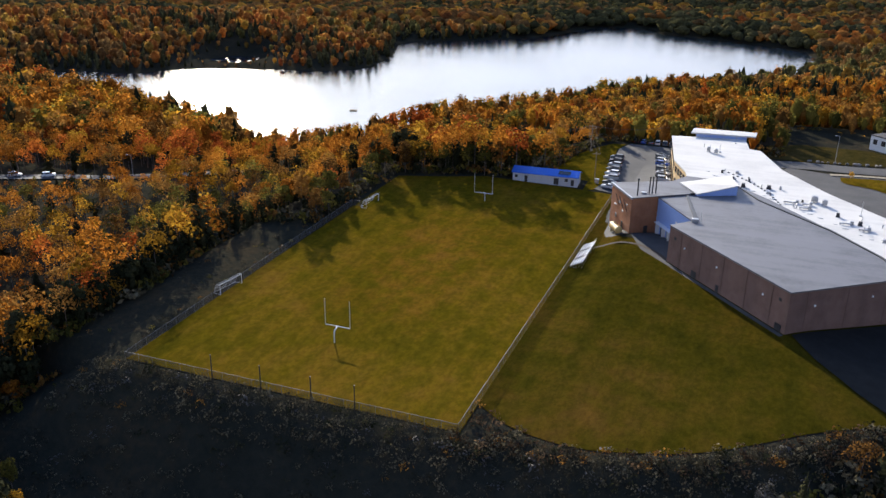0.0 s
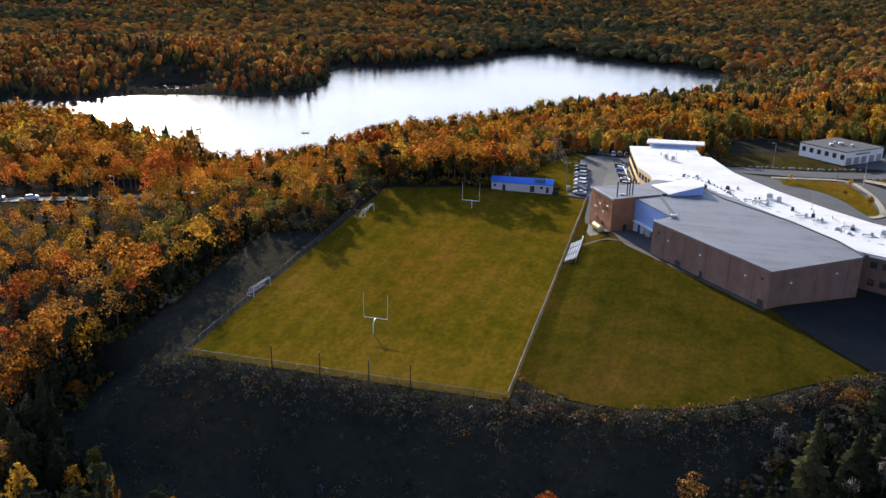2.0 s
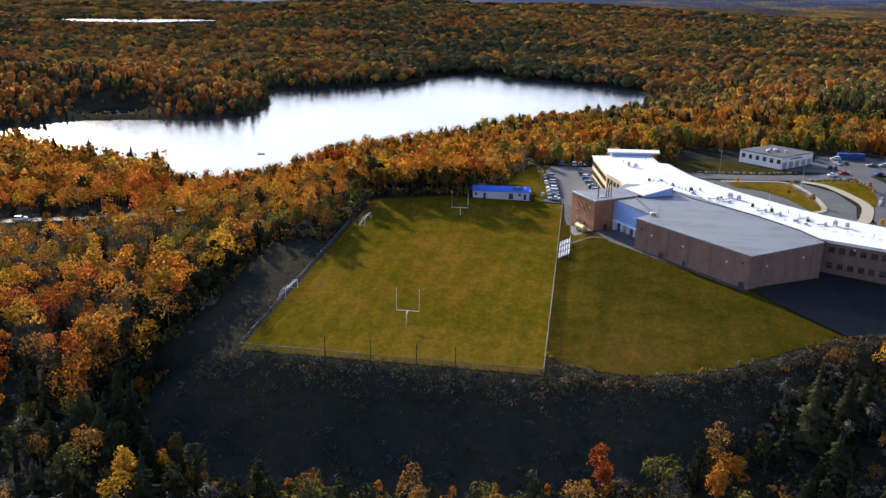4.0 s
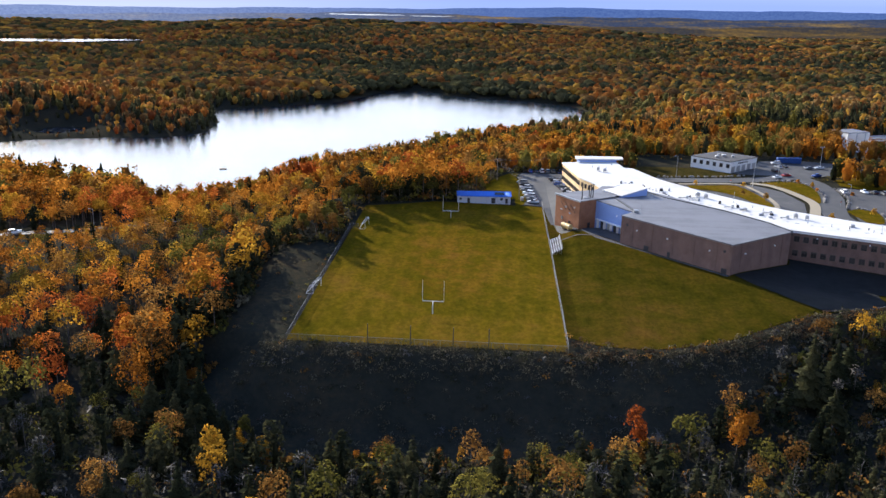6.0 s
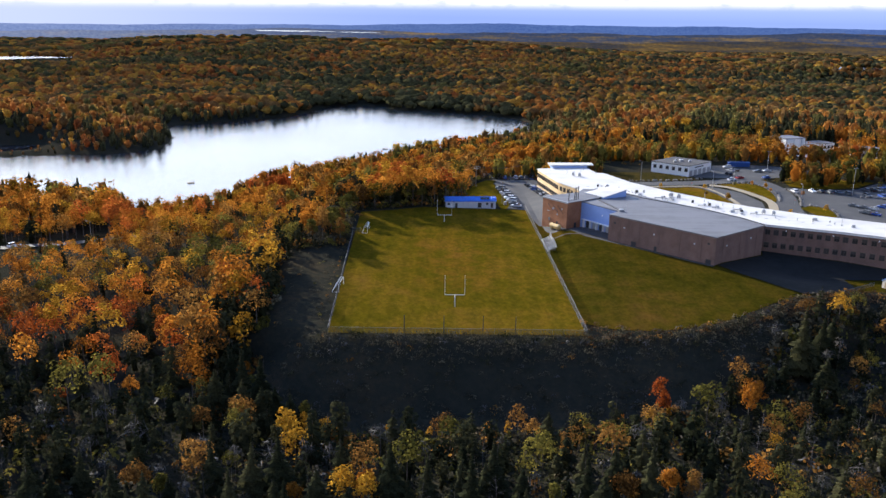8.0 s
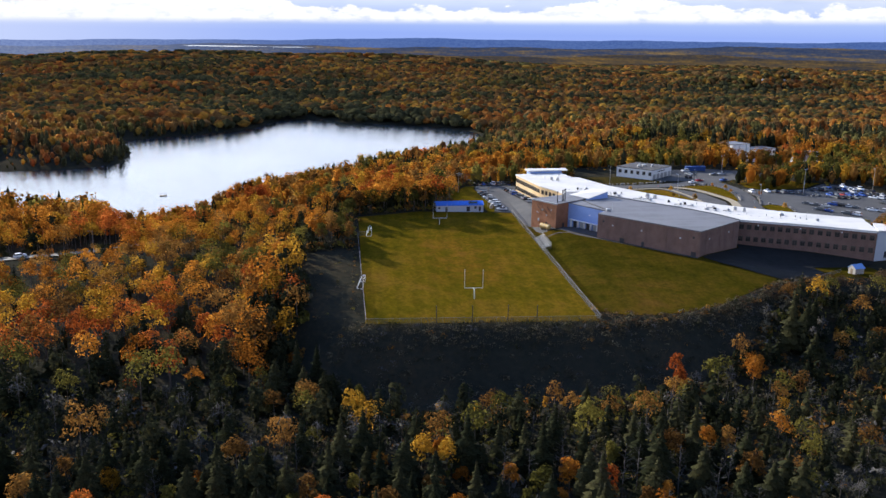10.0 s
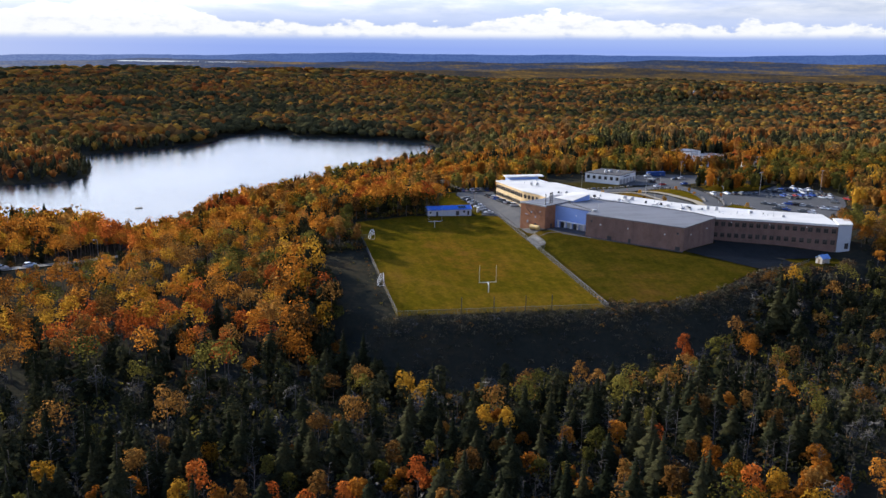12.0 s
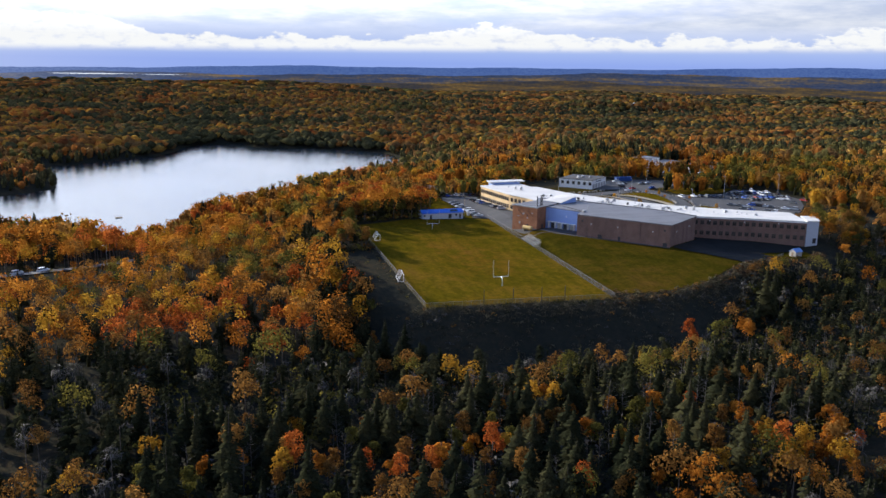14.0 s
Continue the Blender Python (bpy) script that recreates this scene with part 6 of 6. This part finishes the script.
ok = (le > 0.1 + 0.9 * rng.rand(len(x))) & (le < 5.5 + 3 * rolling(x, y, 18, 23)) & (rng.rand(len(x)) < 0.62) & (y < 22)
x, y = x[ok], y[ok]
scrub_patch("scrub", x, y, 1.45, [BROWN_SCRUB, SCRUB, LEAVES[3], NEEDLES], np.random.RandomState(13).choice(4, len(x), p=(0.5, 0.3, 0.08, 0.12)), "brown heath and shrubs along the lawn's lower edge")
x, y = scatter(rng, -58, -34, -30, 112, 2.0)
ok = (rng.rand(len(x)) < 0.14 + 0.6 * smooth(-38.5, -35.5, x)) & (x < -34.8)
x, y = x[ok], y[ok]
scrub_patch("scrub", x, y, 0.9, [SCRUB, LEAVES[3], LEAVES[4]], np.random.RandomState(4).choice(3, len(x), p=(0.6, 0.2, 0.2)), "weeds and bushes along the wooded fence")
# undergrowth that closes the wood's edge
x, y = scatter(rng, -80, 130, -80, 190, 1.9)
e = clear_of(x, y)
ok = (e > -0.6) & (e < 4.5) & (rng.rand(len(x)) < 0.75) & in_view(x, y)
x, y = x[ok], y[ok]
scrub_patch("undergrowth", x, y, 2.6, [SCRUB, LEAVES[3], LEAVES[4], NEEDLES], np.random.RandomState(9).choice(4, len(x), p=(0.35, 0.2, 0.2, 0.25)), "shrubs and young growth at the wood's edge", 0.19)
# the near wood's understory: young spruce, twigs and dull shrubs between the trunks
x, y = scatter(rng, -125, 185, -158, 34, 3.4)
ok = in_view(x, y, 5) & (clear_of(x, y) > 1.5) & ((y < -48) | (x > 58))
x, y = x[ok], y[ok]
scrub_patch("undergrowth", x, y, 3.1, [NEEDLES, SCRUB, GREY_TWIGS, LEAVES[4], LEAVES[3]], np.random.RandomState(19).choice(5, len(x), p=(0.56, 0.16, 0.08, 0.12, 0.08)), "young spruces and shrubs filling the near wood", 0.12)
x, y = scatter(rng, 76, 260, 90, 262, 2.6)
ok = (np.minimum(np.abs(clear_of(x, y) - 1.0), 9) < 1.6) & (y > 180) & (rng.rand(len(x)) < 0.6)
x, y = x[ok], y[ok]
scrub_patch("scrub", x, y, 1.3, [SCRUB, LEAVES[2], LEAVES[4]], np.random.RandomState(6).choice(3, len(x)), "bushes at the edge of the lots")


# ---- trees that stand singly ----
def quads_mesh(name, q, mat):
    v = q[0].reshape(-1, 3)
    me = mesh_from(name, v, np.arange(len(v)).reshape(-1, 4), [mat], None, True)
    me.normals_split_custom_set_from_vertices(q[1].reshape(-1, 3).astype(np.float32))
    return me


def limbs(rng, h, r, n, reach, twigs=0, up=0.5):
    """A tapered trunk with limbs."""
    bm = bmesh.new()
    prev, lean = Vector((0, 0, -0.4)), Vector((rng.uniform(-.05, .05), rng.uniform(-.05, .05), 0))
    for k in range(4):
        p = Vector((0, 0, h * (k + 1) / 4)) + lean * h * ((k + 1) / 4) ** 2 + Vector((rng.uniform(-.1, .1), rng.uniform(-.1, .1), 0))
        rod(bm, prev, p, r * (1 - k * 0.22), 6, r * (1 - (k + 1) * 0.22))
        prev = p
    for k in range(n):
        f = 0.3 + 0.65 * (k + rng.rand()) / n
        a = rng.rand() * 6.283
        L = reach * (1.15 - f) * rng.uniform(0.7, 1.3)
        s = Vector((0, 0, h * f)) + lean * h * f * f
        e = s + Vector((math.cos(a) * L, math.sin(a) * L, L * up * rng.uniform(0.3, 1.4)))
        rod(bm, s, e, r * 0.30, 4, r * 0.07)
        for j in range(twigs):
            g = 0.35 + 0.6 * rng.rand()
            b = s.lerp(e, g)
            a2 = a + rng.uniform(-1.2, 1.2)
            l2 = L * 0.4 * rng.rand() + 0.2
            rod(bm, b, b + Vector((math.cos(a2) * l2, math.sin(a2) * l2, l2 * up)), r * 0.12, 3, r * 0.04)
    return bm


WORDS = ["orange maple", "red maple", "golden birch", "russet oak", "yellow-green maple"]
SINGLE_BROAD = []
for k in range(10):
    h, r = rng.uniform(8.5, 12), rng.uniform(2.4, 3.5)
    SINGLE_BROAD.append((mesh_of("trunk", limbs(rng, h * 0.82, 0.16, 9, r * 1.1), BARK), quads_mesh("crown", leaf_cloud(rng, 700, 0.285, 14, h, r * 1.1, 0.20, 0.95, 0.30), LEAVES[(0, 2, 3, 4, 1, 0, 3, 4, 4, 3)[k]]), (0, 2, 3, 4, 1, 0, 3, 4, 4, 3)[k]))
SINGLE_SPRUCE = []
for k in range(7):
    h, r = rng.uniform(8.0, 12.5), rng.uniform(2.8, 4.2)
    q = spruce_cloud(rng, 26, 14, h, r, 0.10) if k < 5 else join(spruce_cloud(rng, 20, 10, h, r * 0.8, 0.2), leaf_cloud(rng, 200, 0.24, 11, h * 0.8, r * 0.8, 0.12, 1.3))
    SINGLE_SPRUCE.append((mesh_of("trunk", limbs(rng, h * 0.97, 0.15, 8, 0.8, 0, -0.2), BARK), quads_mesh("crown", q, NEEDLES)))
SINGLE_BARE = [mesh_of("trunk", limbs(rng, rng.uniform(8, 12), 0.13, 18, 3.0, 4, 0.6), GREY_TWIGS) for k in range(5)]


def single(name, x, y, trunk, crown, s, label, group):
    t = new(name)
    t.matrix_world = pose(x, y, over(x, y, -0.2), 0, 0, rng.rand() * 360) @ Matrix.Diagonal((s, s, s * rng.uniform(0.9, 1.1), 1))
    share("trunk", trunk, t)
    if crown is not None:
        share("crown", crown, t)
    return tagged(t, label, "tree", group)


x, y = scatter(rng, -112, 46, -136, -88, 5.1)
ok = in_view(x, y, 0)
counts = [0, 0, 0]
for px, py in zip(x[ok], y[ok]):
    k = rng.rand()
    sp = float(spruce_mix(np.array([px]), np.array([py]))[0])
    if k < 0.20 and counts[2] < 90:
        counts[2] += 1
        single("bare_tree", px, py, SINGLE_BARE[rng.randint(5)], None, rng.uniform(0.7, 1.1), "leafless grey tree among the spruces", "bare trees in the near wood")
    elif k < 0.20 + sp * 0.62 and counts[0] < 280:
        counts[0] += 1
        a = SINGLE_SPRUCE[rng.randint(7)]
        single("spruce_tree", px, py, a[0], a[1], rng.uniform(0.75, 1.35), "dark green spruce in the near wood", "spruces in the near wood")
    else:
        counts[1] += 1
        bright = rng.rand() < float(grove(px, py)) * 0.9
        a = SINGLE_BROAD[(0, 4, 5, 0, 5, 1)[rng.randint(6)] if bright else rng.randint(10)]
        single("broadleaf_tree", px, py, a[0], a[1], rng.uniform(0.75, 1.05) if bright else rng.uniform(0.55, 1.0), f"{WORDS[a[2]]} in autumn leaf among spruces", "broadleaf trees in the near wood")
# bare and tall trees above the gully and on the east bank
for px, py, s, k in ((17.5, -64, 1.25, 9), (46, -47, 1.0, 1), (60, -62, 1.0, 8), (66, -58, 0.95, 8), (72, -66, 1.1, 8), (80, -52, 0.9, 8), (58, -75, 1.0, 8), (84, -44, 0.8, 9), (52, -70, 0.9, 8), (68, -78, 1.0, 8), (76, -72, 0.9, 8), (40, -72, 0.9, 8), (30, -70, 0.8, 8), (3, -72, 0.85, 8), (-14, -74, 0.8, 8), (88, -58, 1.0, 8), (-38, -66, 1.0, 2), (71, -41, 1.0, 0), (67, -48, 0.95, 3), (-33, -54, 0.8, 9), (-37, -52, 0.75, 9), (-30, -57, 0.55, 0), (-47, -46, 0.7, 9), (-42, -50, 0.9, 8), (-35.5, -57, 0.7, 2)):
    if k == 8:
        single("bare_tree", px, py, SINGLE_BARE[rng.randint(5)], None, s, "leafless grey tree among the spruces", "bare trees in the near wood")
    elif k == 9:
        a = SINGLE_SPRUCE[rng.randint(7)]
        single("spruce_tree", px, py, a[0], a[1], s, "tall thin spruce beside the gully", "spruces in the near wood")
    else:
        a = SINGLE_BROAD[(0, 4, 1, 5)[k]]
        single("broadleaf_tree", px, py, a[0], a[1], s, "orange maple standing at the gully's rim", "broadleaf trees in the near wood")
# dense trees at the corners of the wood, which shade the field's sides and the shed
CORNER = ((-37.5, 59.5, 6, 0.95), (-36.8, 65, 3, 0.8), (-41.5, 67.5, 3, 1.1), (-44, 63, 6, 1.15), (-47.5, 60, 7, 1.05), (-40.5, 73, 7, 1.05), (-45, 70, 1, 1.15), (-39.0, 79, 6, 0.9), (-50, 66, 0, 1.1), (-42.5, 76.5, 3, 1.05),
          (-38.5, 96, 3, 1.1), (-37, 103, 7, 1.15), (-33, 110, 6, 1.1), (-28, 114.5, 3, 1.15), (-22, 118, 7, 1.1), (-15, 121, 3, 1.15), (-40, 109, 0, 1.1), (-34, 116, 1, 1.1))
SHED_SIDE = ((-9, 120, 7, 1.15), (-5, 122, 6, 1.2), (-2.5, 125.5, 3, 1.25), (0.5, 129, 7, 1.3), (4, 132.5, 8, 1.3), (7, 136, 3, 1.25), (1.5, 136, 7, 1.25), (8, 142, 6, 1.2), (-7, 126, 3, 1.2), (-3, 131, 8, 1.25), (4.5, 140, 7, 1.2), (9.5, 148, 3, 1.1))
for spots, where, crowd in ((CORNER, "at the wood's corner beside the field", "trees at the field's corner"), (SHED_SIDE, "close behind the blue-roofed shed", "trees behind the shed")):
    for px, py, k, s in spots:
        a = SINGLE_BROAD[k]
        single("broadleaf_tree", px, py, a[0], a[1], s, f"{WORDS[a[2]]} {where}", crowd)
for px, py, s in ((88, -27, 1.55), (96, -21, 1.3), (91, -35, 1.2), (101, -16, 1.15)):
    a = SINGLE_SPRUCE[rng.randint(5)]
    single("spruce_tree", px, py, a[0], a[1], s, "tall dark spruce below the lawn's edge", "spruces below the lawn")
# trees that close the gully's west end
for px, py, s in ((-46, -48, 1.35), (-42, -53, 1.3), (-51, -44, 1.25), (-38, -57, 1.1), (-49, -54, 1.3), (-55, -38, 1.15), (-56, -49, 1.3), (-44, -58, 1.2)):
    a = SINGLE_SPRUCE[rng.randint(5)]
    single("spruce_tree", px, py, a[0], a[1], s, "dark spruce at the end of the gully", "spruces at the gully's end")
for px, py, k, s in ((-36, -50, 7, 0.75), (-53, -33, 0, 0.8), (-31, -54, 1, 0.6)):
    a = SINGLE_BROAD[k]
    single("broadleaf_tree", px, py, a[0], a[1], s, f"small {WORDS[a[2]]} at the end of the gully", "small trees at the gully's end")
# young golden trees in a row along the gully's near rim
SAPLING = [quads_mesh("crown", leaf_cloud(rng, 160, 0.20, 5, 4.6, 1.1, 0.15, 1.3), LEAVES[k]) for k in (2, 0, 2)]
SAPLING_TRUNK = mesh_of("trunk", limbs(rng, 4.0, 0.07, 5, 0.9), BARK)
for k in range(16):
    f = k / 15
    px, py = -34 + 82 * f + rng.uniform(-1.5, 1.5), -56.5 + 8 * f * f + rng.uniform(-1.5, 1.5)
    single("sapling", px, py, SAPLING_TRUNK, SAPLING[k % 3], rng.uniform(0.7, 1.3), "young golden birch at the wood's edge", "saplings along the gully")
# small planted trees on the school's islands
for px, py, k, s in ((103, 163, 2, 0.35), (123, 160, 2, 0.42), (125, 134, 2, 0.5), (119, 146, 3, 0.3), (151, 175, 0, 0.35), (154, 165, 2, 0.4), (153.5, 158, 0, 0.35), (166, 152, 0, 0.4), (160, 116, 2, 0.4), (140, 105, 2, 0.45), (185, 180, 4, 0.6), (215, 176, 4, 0.5), (142, 173, 4, 0.3)):
    a = [b for b in SINGLE_BROAD if b[2] == k][0]
    single("ornamental_tree", px, py, a[0], a[1], s, "small planted tree in autumn colour on grass", "planted trees round the school")
for px, py, k in ((176, 194, 4), (183, 192, 3), (190, 195, 4), (198, 194, 4), (205, 200, 4), (181, 201, 3), (192, 204, 3), (212, 204, 4), (220, 208, 3), (230, 205, 4), (240, 210, 0), (203, 209, 3), (160, 20, 0), (166, 26, 2), (172, 30, 0), (172, 44, 0), (178, 50, 2), (226, 252, 4), (233, 254, 3), (240, 256, 4), (247, 257, 3), (255, 259, 4), (218, 251, 4), (211, 254, 3), (262, 258, 4)) + tuple((172 + 10 * (i % 5) + 5 * ((i * 7) % 3), 28 + 10 * (i // 5) + 4 * ((i * 5) % 3) + 1.0 * (i % 5) * 4, (4, 3, 4, 0, 3, 2)[(i * 5) % 6]) for i in range(25)):
    a = [b for b in SINGLE_BROAD if b[2] == k][0]
    single("broadleaf_tree", px, py, a[0], a[1], rng.uniform(0.9, 1.15), f"{WORDS[k]} behind the parking lot", "trees round the lot")

# ---- the last hills, far behind everything ----
def far_hills(R0, base, rise, rough, mat, seed):
    """One long ridge along the horizon."""
    r = random.Random(seed)
    ph = [r.uniform(0, 6.28) for k in range(5)]
    bm = bmesh.new()
    n = 240
    prev = None
    for k in range(n + 1):
        a = radians(-62 + 118 * k / n)
        R = R0 + 60 * math.sin(k * 0.11 + ph[0])
        x, y = -98 + R * math.sin(a), -274 + R * math.cos(a)
        top = base + rise * k / n + rough * (math.sin(k * 0.085 + ph[1]) + 0.6 * math.sin(k * 0.19 + ph[2]) + 0.3 * math.sin(k * 0.47 + ph[3]) + 0.12 * math.sin(k * 1.9 + ph[4])) + r.uniform(-0.8, 0.8)
        cur = (bm.verts.new((x, y, -60)), bm.verts.new((x, y, top)), bm.verts.new((x * 1.02, y * 1.02, top - 30)))
        if prev:
            bm.faces.new((prev[0], cur[0], cur[1], prev[1]))
            bm.faces.new((prev[1], cur[1], cur[2], prev[2]))
        prev = cur
    bmesh.ops.recalc_face_normals(bm, faces=bm.faces[:])
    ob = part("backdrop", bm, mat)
    return tagged(ob, "distant hills along the horizon with blue haze painted in", "hills", kind="structure")


def hazed_glow(name, stops):
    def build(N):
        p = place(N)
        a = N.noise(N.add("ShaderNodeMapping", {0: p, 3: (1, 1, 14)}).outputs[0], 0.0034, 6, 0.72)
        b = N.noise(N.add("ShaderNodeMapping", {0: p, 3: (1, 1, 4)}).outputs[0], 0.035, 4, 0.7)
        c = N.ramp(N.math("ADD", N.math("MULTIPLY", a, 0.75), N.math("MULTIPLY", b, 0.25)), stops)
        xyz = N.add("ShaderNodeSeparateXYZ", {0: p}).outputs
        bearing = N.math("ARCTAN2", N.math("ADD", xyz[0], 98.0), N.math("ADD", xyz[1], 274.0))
        # Pale haze painted into the glow towards the sun's side.
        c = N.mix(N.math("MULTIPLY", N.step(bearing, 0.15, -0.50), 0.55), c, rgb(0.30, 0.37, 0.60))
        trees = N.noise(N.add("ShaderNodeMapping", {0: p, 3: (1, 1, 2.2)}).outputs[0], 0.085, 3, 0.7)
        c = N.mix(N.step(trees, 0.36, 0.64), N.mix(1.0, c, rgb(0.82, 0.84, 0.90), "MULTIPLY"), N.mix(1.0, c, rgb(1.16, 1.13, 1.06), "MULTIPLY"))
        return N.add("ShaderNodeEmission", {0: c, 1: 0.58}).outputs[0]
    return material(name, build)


# Glowing backdrop ridges; haze is in their colours, bluer with distance.
far_hills(3150, -26, 50, 7, hazed_glow("hills_brown", [(0.38, (0.030, 0.036, 0.052)), (0.48, (0.065, 0.052, 0.040)), (0.55, (0.13, 0.085, 0.036)), (0.66, (0.25, 0.145, 0.042))]), 2)
far_hills(3750, -26, 84, 6, hazed_glow("hills_hazy_mid", [(0.38, (0.028, 0.046, 0.105)), (0.50, (0.050, 0.062, 0.105)), (0.57, (0.12, 0.095, 0.07)), (0.68, (0.25, 0.16, 0.065))]), 5)
far_hills(4480, -22, 116, 4.5, hazed_glow("hills_hazy_far", [(0.3, (0.055, 0.105, 0.30)), (0.6, (0.085, 0.145, 0.36)), (0.75, (0.13, 0.20, 0.42))]), 9)
